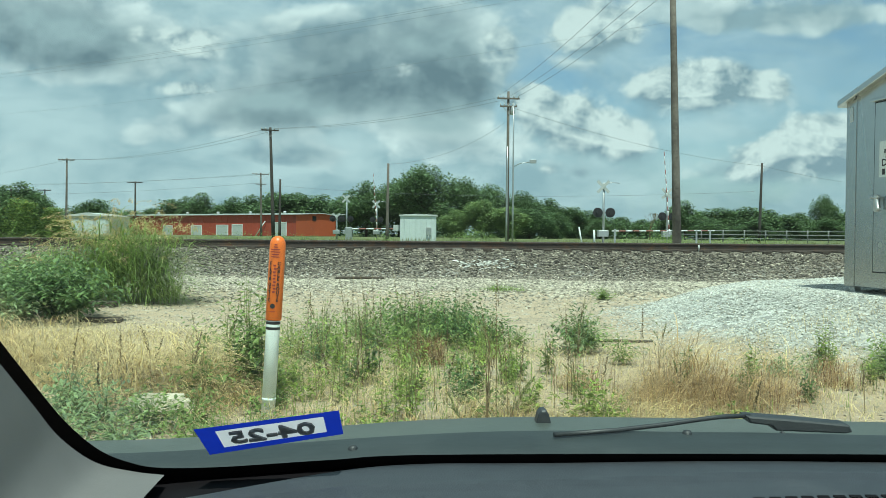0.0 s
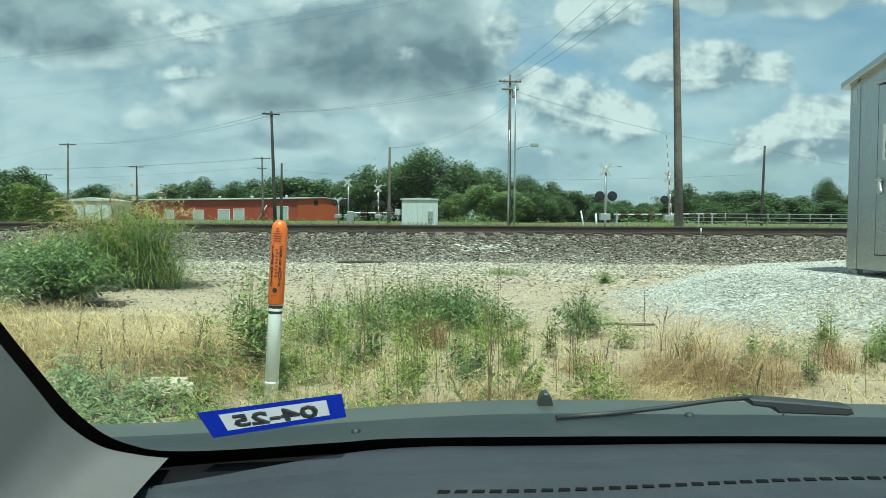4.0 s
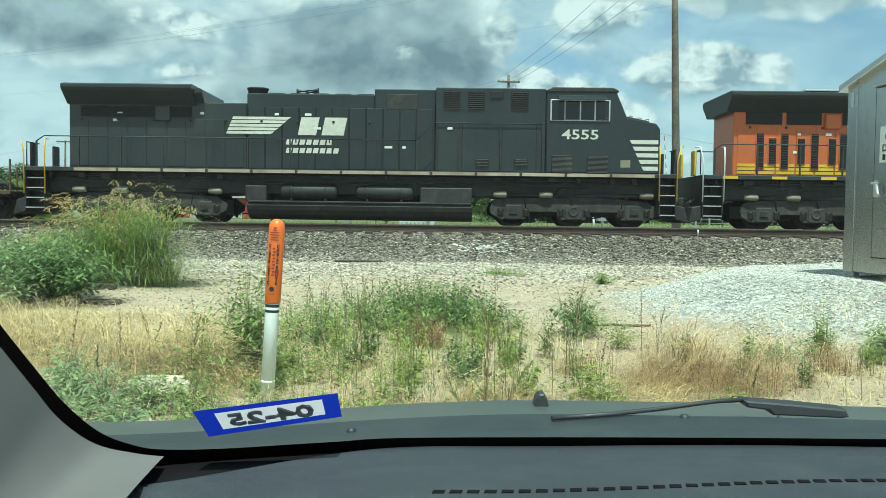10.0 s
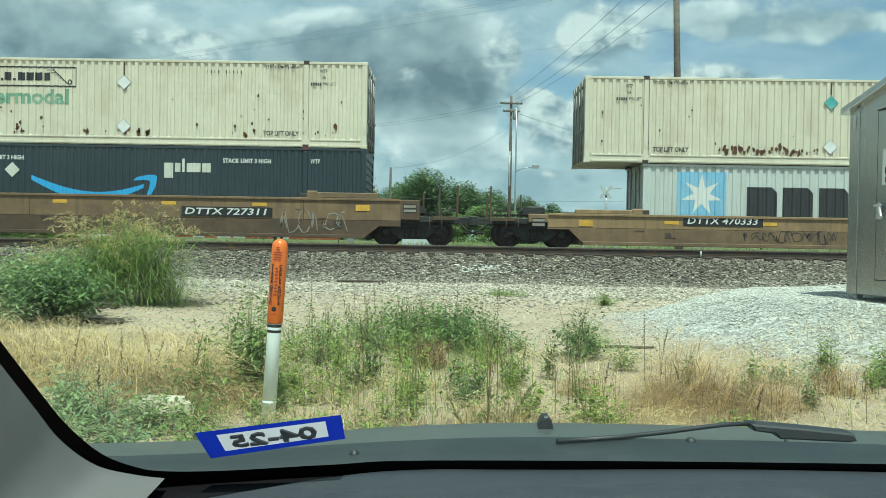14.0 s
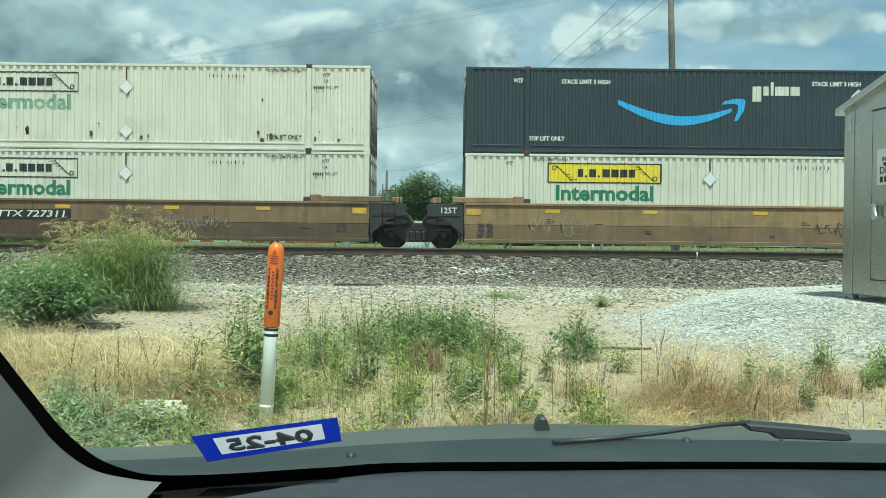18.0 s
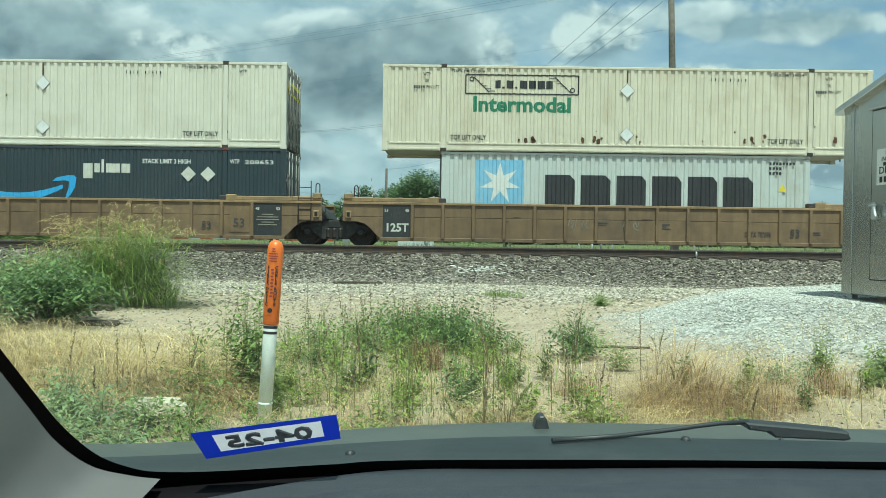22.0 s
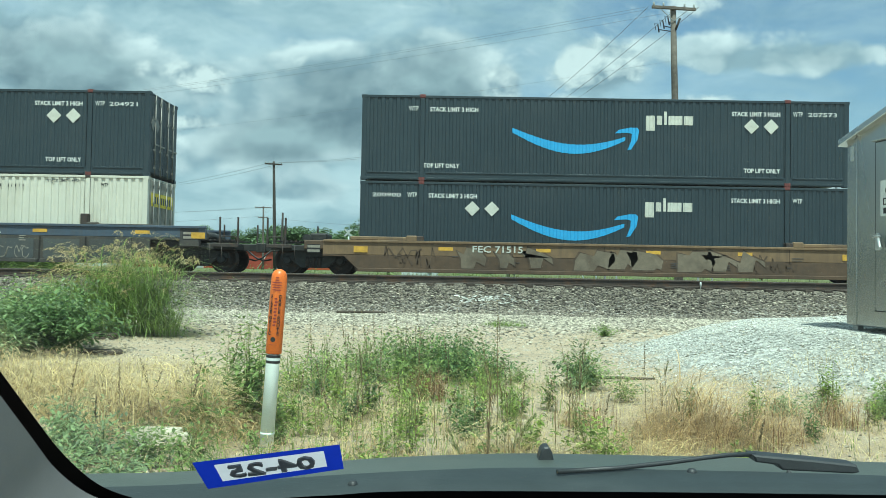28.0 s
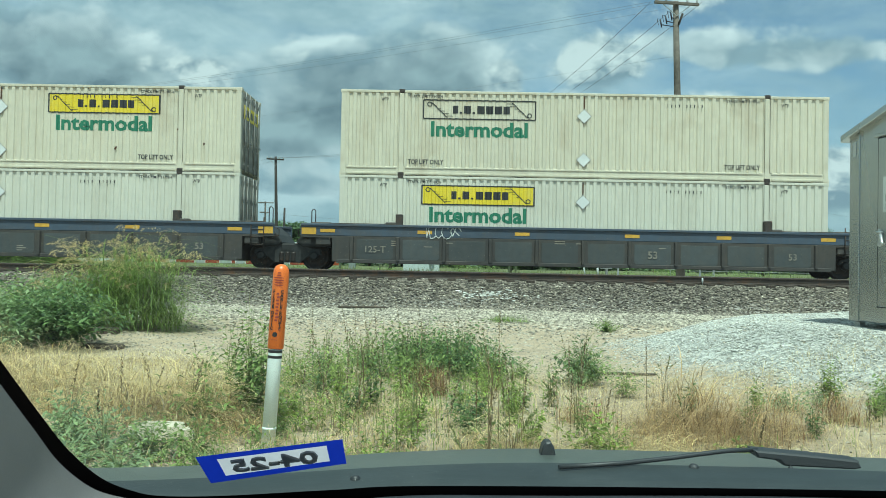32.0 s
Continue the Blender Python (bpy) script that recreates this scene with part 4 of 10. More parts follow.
def cream_box(u, z, logo, doors, side=-1, marks=0, seed=1, placards=2, kind="cream", faded=False, H=2.85, row=False):
    """A cream 53-foot box with a plaque beside one lift post (side -1: the rear post)."""
    look_ = {"yellow": "yellow plaque", "white": "white plaque"}.get(logo, "no plaque")
    c = container(u, z, kind, doors, H, "cream ribbed 53-foot freight container with %s%s" % (look_, ", rust-marked" if marks else ""))
    rng = random.Random(seed)
    y = -1.295 + 0.007
    if logo:
        x = side * (6.05 - 0.72 - 1.86)
        plaque(c, x, H - 0.62, 2.59, logo, faded)
        follow_ribs(letters("Intermodal", 0.68, M["decal_faded" if faded else "decal_green"], c, x, H - 1.30, y, width=3.22, bold=0.034), kind)
    for a in (-1, 1):
        letters("TOP LIFT ONLY", 0.22, M["decal_black"], c, a * 5.95 - a * 0.72, 0.46, y, width=1.18, bold=0.022)
        letters("STACK LIMIT 3 HIGH", 0.14, M["decal_black"], c, a * 5.95 - a * 0.70, H - 0.20, y, width=1.1, bold=0.008)
        letters("WTP", 0.17, M["decal_black"], c, a * 6.62, H - 0.32, y, width=0.24, bold=0.012)
        if marks >= 10:
            letters("OR", 0.15, M["decal_black"], c, a * 6.62, H - 0.53, y, width=0.14, bold=0.008)
            letters("PIN LIFT", 0.15, M["decal_black"], c, a * 6.62 + 0.2, H - 0.74, y, width=0.42, bold=0.004)
            bm = bmesh.new()
            for i in range(5):
                bar(bm, a * 6.62 - 0.42 + i * 0.075, H - 0.79, a * 6.62 - 0.37 + i * 0.075, H - 0.69, y, 0.004)
            part("name_bars", bm, M["decal_black"], c)["kind"] = "stuff"
    bm = bmesh.new()
    for i in range(10):
        if i != 4:
            bar(bm, 2.75 + i * 0.125, H - 0.43, 2.766 + i * 0.125 + 0.014 * (i % 2), H - 0.33, y)
    part("serial_bars", bm, M["decal_black"], c)["kind"] = "stuff"
    bm = bmesh.new()
    bar(bm, -0.02, H - 0.52, 0.02, H - 0.12, y, 0.01)
    part("placard_bar", bm, M["rust"], c)
    for i in range(placards):
        diamond(c, 0.0, (H - 0.78, 0.62)[i], 0.25, y, M["locking"])
        diamond(c, 0.0, (H - 0.78, 0.62)[i], 0.232, y - 0.008, M["decal_teal" if row and i == 0 else "white_paint"], "placard_face")

    if marks:
        spots = []
        for i in range(marks):
            k = rng.random()
            if k < 0.5:
                cx_ = rng.choice((-3.3, -1.2, 0.3, 4.2, 6.8)) + rng.gauss(0, 0.35)
                spots.append((cx_, 0.36 + abs(rng.gauss(0, 0.14)), rng.uniform(0.03, 0.12)))
            elif k < 0.75:
                spots.append((rng.choice((-6.05, 6.05)) + rng.gauss(0, 0.08), rng.uniform(0.3, H - 0.7), rng.uniform(0.02, 0.07)))
            else:
                spots.append((rng.uniform(-7.5, 7.5), rng.uniform(0.4, H - 1.0), rng.uniform(0.015, 0.06)))
        rust_marks(c, spots, y - 0.002, rng)
    if logo == "yellow" and doors == "right":
        bm = bmesh.new()
        box(bm, 8.085, -1.02, H - 0.98, 8.091, 1.02, H - 0.52)
        part("door_plaque", bm, M["decal_yellow"], c, "yellow plaque across the doors")
        bm = bmesh.new()
        for k in range(8):
            box(bm, 8.091, -0.72 + k * 0.19, H - 0.88, 8.094, -0.60 + k * 0.19, H - 0.64)
        part("plaque_blocks", bm, M["decal_black"], c)
    if row:     # bare rust on rib after rib, low on the side
        rust_marks(c, [(-3.62 + 0.0817 * i + rng.uniform(-0.02, 0.02), 0.38 + rng.uniform(0, 0.22), rng.uniform(0.06, 0.13) * (0.55 if i > 32 else 1)) for i in range(41) if i % 3 != 1], y - 0.003, rng)
    return c


def smile(c, x, z, y):
    """A bright blue upward arc that ends in an arrow head, 4.2 m wide."""
    bm = bmesh.new()
    n = 18
    lower, upper = [], []
    for i in range(n + 1):
        t = i / n
        px = -2.1 + 3.75 * t
        d = -0.62 * math.sin(math.pi * (0.04 + 0.80 * t)) ** 1.0
        th = 0.05 + 0.20 * math.sin(math.pi * min(1, 0.12 + 0.8 * t))
        lower.append((x + px, z + 0.42 + d * 1.05 - th * 0.9))
        upper.append((x + px, z + 0.42 + d * 1.05 + th * 0.35))
    for i in range(n):
        flat(bm, [lower[i], lower[i + 1], upper[i + 1], upper[i]], y)
    follow_ribs(part("blue_arc", bm, M["decal_blue"], c, "bright blue curved arc"), "slate")
    bm = bmesh.new()
    flat(bm, [(x + 1.30, z + 0.25), (x + 1.42, z + 0.37), (x + 1.80, z + 0.45), (x + 2.02, z + 0.45), (x + 2.10, z + 0.38), (x + 2.05, z + 0.05), (x + 1.84, z - 0.28), (x + 1.72, z - 0.30),
              (x + 1.84, z + 0.02), (x + 1.86, z + 0.24), (x + 1.72, z + 0.28)], y)
    follow_ribs(part("arrow_head", bm, M["decal_blue"], c), "slate")


def slate_box(u, z, doors, number="", placards="right", H=2.85, stack=4.12):
    c = container(u, z, "slate", doors, H, "dark slate ribbed 53-foot container with a blue curved arc")
    y = -1.295 + 0.007
    smile(c, -0.96, H - 1.42, y)
    bm = bmesh.new()
    for x0, w, a, b in ((-0.80, 0.30, -0.34, 0.16), (-0.44, 0.18, -0.14, 0.16), (-0.20, 0.09, -0.14, 0.30), (-0.05, 0.46, -0.14, 0.16), (0.46, 0.30, -0.14, 0.16)):
        bar(bm, 2.16 + x0, H - 0.72 + a, 2.16 + x0 + w, H - 0.72 + b, y)
    follow_ribs(part("name_blocks", bm, M["decal_cream"], c, "white blocks in place of a brand name"), "slate")
    for a in (-1, 1):
        letters("STACK LIMIT 3 HIGH", 0.20, M["decal_white"], c, a * stack, H - 0.47, y, width=1.6, bold=0.026)
        letters("TOP LIFT ONLY", 0.20, M["decal_white"], c, a * 5.3 - 0.1, 0.50, y, width=1.2, bold=0.026)
        letters("WTP", 0.22, M["decal_white"], c, -6.35 if a < 0 else 6.38, H - 0.45, y, width=0.32, bold=0.01)
    if number:
        letters(number, 0.19, M["decal_white"], c, 7.2 if placards == "right" else -7.2, H - 0.46, y, width=0.95, bold=0.005)
    for x in ((4.85, 5.5) if placards == "right" else (-4.35, -3.7)):
        diamond(c, x, H - 0.87, 0.25, y, M["decal_cream"])
    if doors == "right":
        for py in (-1.02, -0.62):
            bm = bmesh.new()
            prism(bm, [(py - 0.17, H - 1.05), (py, H - 1.30), (py + 0.17, H - 1.05), (py, H - 0.80)], "x", 8.08, 8.088)
            part("hazard_placard", bm, M["locking"], c, "diamond placard holder")
    return c


def blue_box(u, z, doors, H):
    c = container(u, z, "pale_blue", doors, H, "pale grey-blue 40-foot container with a white star on blue")
    y = -1.22 + 0.007
    bm = bmesh.new()
    bar(bm, -4.95, H - 1.75, -3.35, H - 0.25, y, 0.003)
    follow_ribs(part("star_panel", bm, M["decal_sky"], c, "sky-blue square panel"), "pale_blue")
    bm = bmesh.new()
    pts = []
    for k in range(14):
        a = math.pi * k / 7 + math.pi / 2
        r = 0.70 if k % 2 == 0 else 0.27
        pts.append((-4.15 + r * math.cos(a), H - 1.02 + r * math.sin(a)))
    flat(bm, pts, y - 0.004)
    follow_ribs(part("star", bm, M["decal_white"], c, "white seven-pointed star"), "pale_blue")
    bm = bmesh.new()
    for i in range(6):
        x0 = -2.65 + i * 1.18
        flat(bm, [(x0, H - 1.75), (x0 + 0.98, H - 1.75), (x0 + 0.98, H - 0.90), (x0 + 0.82, H - 0.72), (x0, H - 0.72)], y)
    follow_ribs(part("name_blocks", bm, M["decal_black"], c, "dark blocks in place of a brand name"), "pale_blue")
    bm = bmesh.new()
    flat(bm, [(5.05, H - 1.18), (5.33, H - 1.18), (5.19, H - 0.93)], y)
    part("warning_triangle", bm, M["decal_yellow"], c)
    bm = bmesh.new()
    for j in range(3):
        for i in range(4 if j else 8):
            bar(bm, 4.75 + i * 0.11, H - 0.30 - j * 0.16, 4.82 + i * 0.11, H - 0.21 - j * 0.16, y)
    part("serial_bars", bm, M["decal_black"], c)["kind"] = "stuff"
    rng = random.Random(int(u) + 5)
    rust_marks(c, [(s * (6.0) + rng.gauss(0, 0.02), rng.uniform(0.5, H - 0.1), rng.uniform(0.02, 0.06)) for s in (-1, 1) for _ in range(16)], y - 0.002, rng)
    return c


# ---- wheels and trucks ----
def wheelset_mesh(r, name):
    bm = bmesh.new()
    for s in (-1, 1):
        y = s * 0.72
        lathe(bm, [(0.10, y + s * 0.09), (0.13, y + s * 0.07), (0.14, y + s * 0.03), (r * 0.80, y + s * 0.015), (r * 0.84, y + s * 0.06), (r, y + s * 0.06), (r + 0.004, y - s * 0.04),
                   (r + 0.028, y - s * 0.045), (r + 0.028, y - s * 0.075), (r * 0.82, y - s * 0.075), (r * 0.78, y - s * 0.03), (0.12, y - s * 0.05)], "y", n=28)
        for k in range(4):      # lightening marks on the plate
            a = k * math.pi / 2
            lathe(bm, [(0.035, y + s * 0.018), (0.03, y + s * 0.05)], "y", (0.55 * r * math.cos(a), 0, 0.55 * r * math.sin(a)), 6)
    tube(bm, [(0, -0.95, 0), (0, 0.95, 0)], 0.075, 10)
    return mesh_from(bm, name, M["wheel"])


WHEEL = {0.46: wheelset_mesh(0.46, "wheelset"), 0.53: wheelset_mesh(0.53, "wheelset")}


def add_wheelset(vehicle, u, x, r):
    w = piece("wheelset", WHEEL[r], vehicle, (x, 0, r))
    rolling.append((w, x, r, u))
    return w


def car_truck(vehicle, u, x, wb=1.78):
    """A two-axle freight truck under a well car, centred at x."""
    half = wb / 2
    for s in (-1, 1):
        bm = bmesh.new()
        top = [(x - half - 0.24, 0.50), (x - half - 0.20, 0.66), (x - half + 0.12, 0.72), (x - 0.42, 0.86), (x + 0.42, 0.86), (x + half - 0.12, 0.72), (x + half + 0.20, 0.66), (x + half + 0.24, 0.50),
               (x + half - 0.16, 0.46), (x + 0.42, 0.22), (x - 0.42, 0.22), (x - half + 0.16, 0.46)]
        prism(bm, top, "y", s * 0.98 - 0.06, s * 0.98 + 0.06, 0.012)
        fr = part("side_frame", bm, M["undergear"], vehicle, "black cast truck side frame")
        for a in (-1, 1):
            bm = bmesh.new()
            lathe(bm, [(0.15, s * 0.93), (0.15, s * 1.07), (0.11, s * 1.10), (0.10, s * 1.13)], "y", (x + a * half, 0, 0.46), 12)
            part("bearing", bm, M["undergear"], fr)
        bm = bmesh.new()
        for a in (-0.2, 0, 0.2):
            lathe(bm, [(0.075, 0.26), (0.085, 0.30), (0.07, 0.34), (0.085, 0.40), (0.07, 0.46), (0.085, 0.52), (0.075, 0.58)], "z", (x + a, s * 1.02, 0), 8)
        part("springs", bm, M["wheel"], fr)
    bm = bmesh.new()
    box(bm, x - 0.22, -1.05, 0.60, x + 0.22, 1.05, 0.84, 0.02)
    box(bm, x - half - 0.1, -0.6, 0.3, x + half + 0.1, 0.6, 0.5, 0.02)
    part("bolster", bm, M["undergear"], vehicle)
    for a in (-1, 1):
        add_wheelset(vehicle, u, x + a * half, 0.46)


def coupler(vehicle, x, s, z=0.88):
    bm = bmesh.new()
    box(bm, min(x, x - s * 0.9), -0.11, z - 0.12, max(x, x - s * 0.9), 0.11, z + 0.12, 0.02)
    prism(bm, [(x - s * 0.04, -0.22), (x + s * 0.22, -0.20), (x + s * 0.26, 0.02), (x + s * 0.10, 0.18), (x - s * 0.04, 0.20)], "z", z - 0.16, z + 0.16, 0.02)
    part("coupler", bm, M["undergear"], vehicle, "knuckle coupler")
    bm = bmesh.new()
    tube(bm, [(x - s * 0.35, -0.35, z - 0.1), (x - s * 0.05, -0.36, z - 0.35), (x + s * 0.2, -0.30, z - 0.45), (x + s * 0.45, -0.2, z - 0.40)], 0.028, 6)
    part("air_hose", bm, M["black_paint"], vehicle)


def grab_post(vehicle, x, y, z0, z1, mat, r=0.035):
    bm = bmesh.new()
    box(bm, x - r, y - r, z0, x + r, y + r, z1, 0.008)
    part("guide_post", bm, mat, vehicle)


def hoop(vehicle, x, y, z0, z1, w, mat):
    bm = bmesh.new()
    tube(bm, [(x - w / 2, y, z0), (x - w / 2, y, z1 - 0.06), (x - w / 2 + 0.04, y, z1), (x + w / 2 - 0.04, y, z1), (x + w / 2, y, z1 - 0.06), (x + w / 2, y, z0)], 0.018, 6)
    part("grab_iron", bm, mat, vehicle)


def ladder(vehicle, x, y, z0, z1, mat, w=0.42):
    bm = bmesh.new()
    for a in (-1, 1):
        tube(bm, [(x + a * w / 2, y, z0), (x + a * w / 2, y, z1)], 0.02, 6)
    for i in range(4):
        z = z0 + (i + 0.4) * (z1 - z0) / 4
        tube(bm, [(x - w / 2, y, z), (x + w / 2, y, z)], 0.014, 6)
    part("ladder", bm, mat, vehicle)


STYLE = {   # side top, side bottom, paint, lower paint, end-ledge top, posts, label
    "low": (1.12, 0.15, "well_tan", "well_brown", 1.29, False, "brown low-sided well car with tan upper band"),
    "rusty": (1.14, 0.16, "well_brown", "well_dirty", 1.29, False, "grimy brown well car with faded graffiti"),
    "tall": (1.50, 0.24, "well_brown", "well_dirty", 1.71, False, "brown smooth-sided well car with darker lower side"),
    "tan": (1.50, 0.24, "well_tan", "well_brown", 1.71, False, "tan and brown smooth-sided well car"),
    "post": (1.43, 0.22, "well_tan", "well_brown", 1.60, True, "brown well car with posts along its sides"),
    "dark": (1.50, 0.28, "well_blue", "well_dark", 1.56, True, "dark grey well car with a slate-blue top band"),
}


def well_unit(u, style, left, right, number=(), marks=(), mural=""):
    """One well of a car, its middle at u. left, right: 'end' (own truck and coupler), 'joint' (carries the shared truck) or 'rest'."""
    top, bot, p1, p2, ledge, posts, lab = STYLE[style]
    v = on_train("well_car", lab, "rail car", u, 0.0, "well cars of the train")
    arch = style == "post"
    inner_end = {"post": 9.32, "dark": 9.30}.get(style, 8.10)
    own_end = 10.1 if style == "dark" else 9.25
    e = {-1: own_end if left == "end" else inner_end, 1: own_end if right == "end" else inner_end}
    kinds = {-1: left, 1: right}
    cut = 0.62
    mid = bot + (top - bot) * (0.70 if style == "dark" else 0.62 if arch else 0.45)
    for s in (-1, 1):
        y0, y1 = (-1.47, -1.38) if s < 0 else (1.38, 1.47)
        low = [(-8.06, bot), (8.06, bot)]
        # a sloping end over a truck of its own, or an arch over the shared one
        lo_r = [(8.55, cut), (e[1], cut)] if right == "end" and style != "dark" else [(8.42, 0.60), (8.60, 0.74), (8.85, 0.81), (e[1], 0.82)] if arch else [(8.25, bot + 0.02), (8.25, mid - 0.08), (e[1], mid - 0.06)] if style == "dark" else [(e[1] - 0.04, bot)]
        lo_l = [(-e[-1], cut), (-8.55, cut)] if left == "end" and style != "dark" else [(-e[-1], 0.82), (-8.85, 0.81), (-8.60, 0.74), (-8.42, 0.60)] if arch else [(-e[-1], mid - 0.06), (-8.25, mid - 0.08), (-8.25, bot + 0.02)] if style == "dark" else [(-e[-1] + 0.04, bot)]
        bm = bmesh.new()
        prism(bm, low + lo_r + [(e[1], max(mid, cut + 0.06)), (-e[-1], max(mid, cut + 0.06))] + lo_l, "y", y0, y1, 0.012)
        side = part("lower_side", bm, M[p2], v)
        bm = bmesh.new()
        box(bm, -e[-1], y0 - 0.004, max(mid, cut + 0.06) + 0.002, e[1], y1, top, 0.012)
        part("upper_side", bm, M[p2 if style == "post" else p1], v)
        bm = bmesh.new()
        box(bm, -e[-1] + 0.02, y0 - 0.05, top - 0.05, e[1] - 0.02, y1 + 0.02, top + 0.03, 0.01)
        part("top_chord", bm, M[p1], v)
        bm = bmesh.new()
        box(bm, -8.1, y0 - 0.03, bot - 0.03, 8.1, y1 + 0.1, bot + 0.09, 0.012)
        part("bottom_chord", bm, M[p2], v)
        for a in (-1, 1):   # raised guides over the ends of the well
            bm = bmesh.new()
            x0, x1 = a * 6.15, a * (8.5 if style in ("tall", "tan") else min(e[a], 8.7) - 0.35)
            box(bm, min(x0, x1), y0 - 0.02, top + 0.03, max(x0, x1), y1 + 0.05, ledge, 0.02)
            box(bm, min(x0, x0 + a * 0.35), y0 - 0.05, top, max(x0, x0 + a * 0.35), y1 + 0.06, ledge + 0.05, 0.03)
            part("end_guide", bm, M[p1 if style != "dark" else "well_dark"], v)
            bm = bmesh.new()
            box(bm, a * 6.05 - 0.12, y0 - 0.03, top, a * 6.05 + 0.12, y1 + 0.12, top + (0.38 if style == "dark" else 0.18), 0.02)
            part("container_guide", bm, M["casting"], v)
        if posts and s < 0:
            n = 15 if style == "post" else 11
            for i in range(n):
                x = (-7.03 + i * 14.06 / (n - 1)) if arch else (-7.6 + i * 15.2 / (n - 1))
                bm = bmesh.new()
                prism(bm, [(x - 0.07, y0), (x - 0.045, y0 - 0.075), (x + 0.045, y0 - 0.075), (x + 0.07, y0)], "z", bot + 0.06, (top - 0.05 if style == "post" else mid - 0.02), 0.006)
                part("side_post", bm, M[p2], side)
        if style == "dark" and s < 0:
            for i in range(10):
                x = -7.6 + (i + 0.5) * 1.52
                bm = bmesh.new()
                prism(bm, [(x - 0.60, bot + 0.16), (x - 0.54, bot + 0.10), (x + 0.54, bot + 0.10), (x + 0.60, bot + 0.16), (x + 0.60, mid - 0.10), (x - 0.60, mid - 0.10)], "y", y0 - 0.008, y0, 0.003)
                part("bay_panel", bm, M["bay_grey"], side)
        if not posts and s < 0:
            for x in (-6.05, -3.0, 0.0, 3.0, 6.05):     # weld seams
                bm = bmesh.new()
                box(bm, x - 0.012, y0 - 0.010, bot + 0.08, x + 0.012, y0, top - 0.06)
                part("seam", bm, M[p2], side)
        if s < 0 and style != "post":
            for i, x in enumerate((-8.4, -5.2, -2.0, 1.6, 4.6, 8.0) if style == "dark" else (-5.2, -2.0, 1.6, 4.6)):
                bm = bmesh.new()
                z = top - (0.22 if style != "dark" else 0.20)
                box(bm, x - 0.24, y0 - 0.012, z - 0.055, x + 0.24, y0 - 0.004, z + 0.055)
                part("reflector", bm, M["reflector"], v, "amber reflector strip")
    bm = bmesh.new()
    box(bm, -8.1, -1.38, bot, 8.1, 1.38, bot + 0.08)
    part("well_floor", bm, M["well_dirty"], v)
    for a in (-1, 1):
        bm = bmesh.new()
        box(bm, min(a * 8.12, a * 8.2), -1.38, bot, max(a * 8.12, a * 8.2), 1.38, top - 0.02)
        part("bulkhead", bm, M[p2], v)
        k = kinds[a]
        if k == "end":
            bm = bmesh.new()
            prism(bm, [(a * 8.2, 0.95), (a * 8.2, top - 0.05), (a * 9.3, top - 0.05), (a * 9.7, 0.98), (a * 11.0, 0.96), (a * 11.0, 0.80), (a * 9.2, 0.76)], "y", -1.27, 1.27, 0.02)
            part("end_platform", bm, M["undergear"], v)
            bm = bmesh.new()
            for i in range(9):
                x = a * (9.75 + i * 0.145)
                box(bm, x - 0.03, -1.25, 1.08, x + 0.03, 1.25, 1.12)
            part("walkway_grating", bm, M["casting"], v)
            bm = bmesh.new()
            box(bm, a * 9.55 - 0.3, -0.6, 1.10, a * 9.55 + 0.3, 0.6, 1.40, 0.04)
            tube(bm, [(a * 9.9, -0.9, 1.22), (a * 9.9, 0.9, 1.22)], 0.14, 10)
            part("brake_cylinder", bm, M["undergear"], v)
            car_truck(v, u, a * 9.62)
            coupler(v, a * 11.55, a)
            post_mat = M["well_dirty"] if style not in ("dark", "rusty") else M["casting"]
            for x, y in ((11.12, -1.32), (10.52, -1.32), (11.12, 1.32), (9.9, 1.32)):
                grab_post(v, a * x, y, 0.92, (2.02 if style in ("low", "tall") else 1.86) - (0.12 if y > 0 else 0), post_mat, 0.028)
            hoop(v, a * 10.82, -1.36, 0.95, 1.22, 0.5, M["casting"])
            bm = bmesh.new()
            box(bm, min(a * 10.3, a * 11.15), -1.38, 0.86, max(a * 10.3, a * 11.15), -1.28, 0.98, 0.012)
            part("sill_step", bm, post_mat, v)
            bm = bmesh.new()
            box(bm, a * 9.55 - 0.33, -1.475, 0.84, a * 9.55 + 0.33, -1.25, top, 0.025)
            part("bolster_end", bm, M[p2], v)
            bm = bmesh.new()
            bar(bm, a * 9.55 - 0.22, top - 0.42, a * 9.55 + 0.22, top - 0.14, -1.477, 0.005)
            part("data_panel", bm, M["black_paint"], v, "black data panel with pale rims")
            bm = bmesh.new()
            for q in (-1, 1):
                bar(bm, a * 9.55 - 0.20, top - 0.28 + q * 0.07 - 0.04, a * 9.55 + 0.20, top - 0.28 + q * 0.07 + 0.04, -1.483, 0.003)
            part("data_bars", bm, M["graffiti_grey"], v)["kind"] = "stuff"
            bm = bmesh.new()
            x0 = 9.85 if style == "dark" else 8.0
            bar(bm, a * x0 - 0.23, top - 0.38, a * x0 + 0.23, top - 0.18, -1.484, 0.008)
            part("reflector", bm, M["reflector"], v, "amber reflector strip")
            bm = bmesh.new()
            tube(bm, [(a * 10.6, -1.36, 0.98), (a * 10.6, -1.38, 0.46), (a * 10.2, -1.38, 0.46), (a * 10.2, -1.36, 0.98)], 0.018, 6)
            part("stirrup", bm, M["casting"], v)
        else:
            bm = bmesh.new()
            prism(bm, [(a * 8.2, 0.78), (a * 8.2, top - 0.02), (a * 9.0, top - 0.05), (a * 9.35, 1.15), (a * 9.5, 0.9), (a * 9.3, 0.76)], "y", -1.1, 1.1, 0.03)
            part("drawbar_arm", bm, M["undergear"], v)
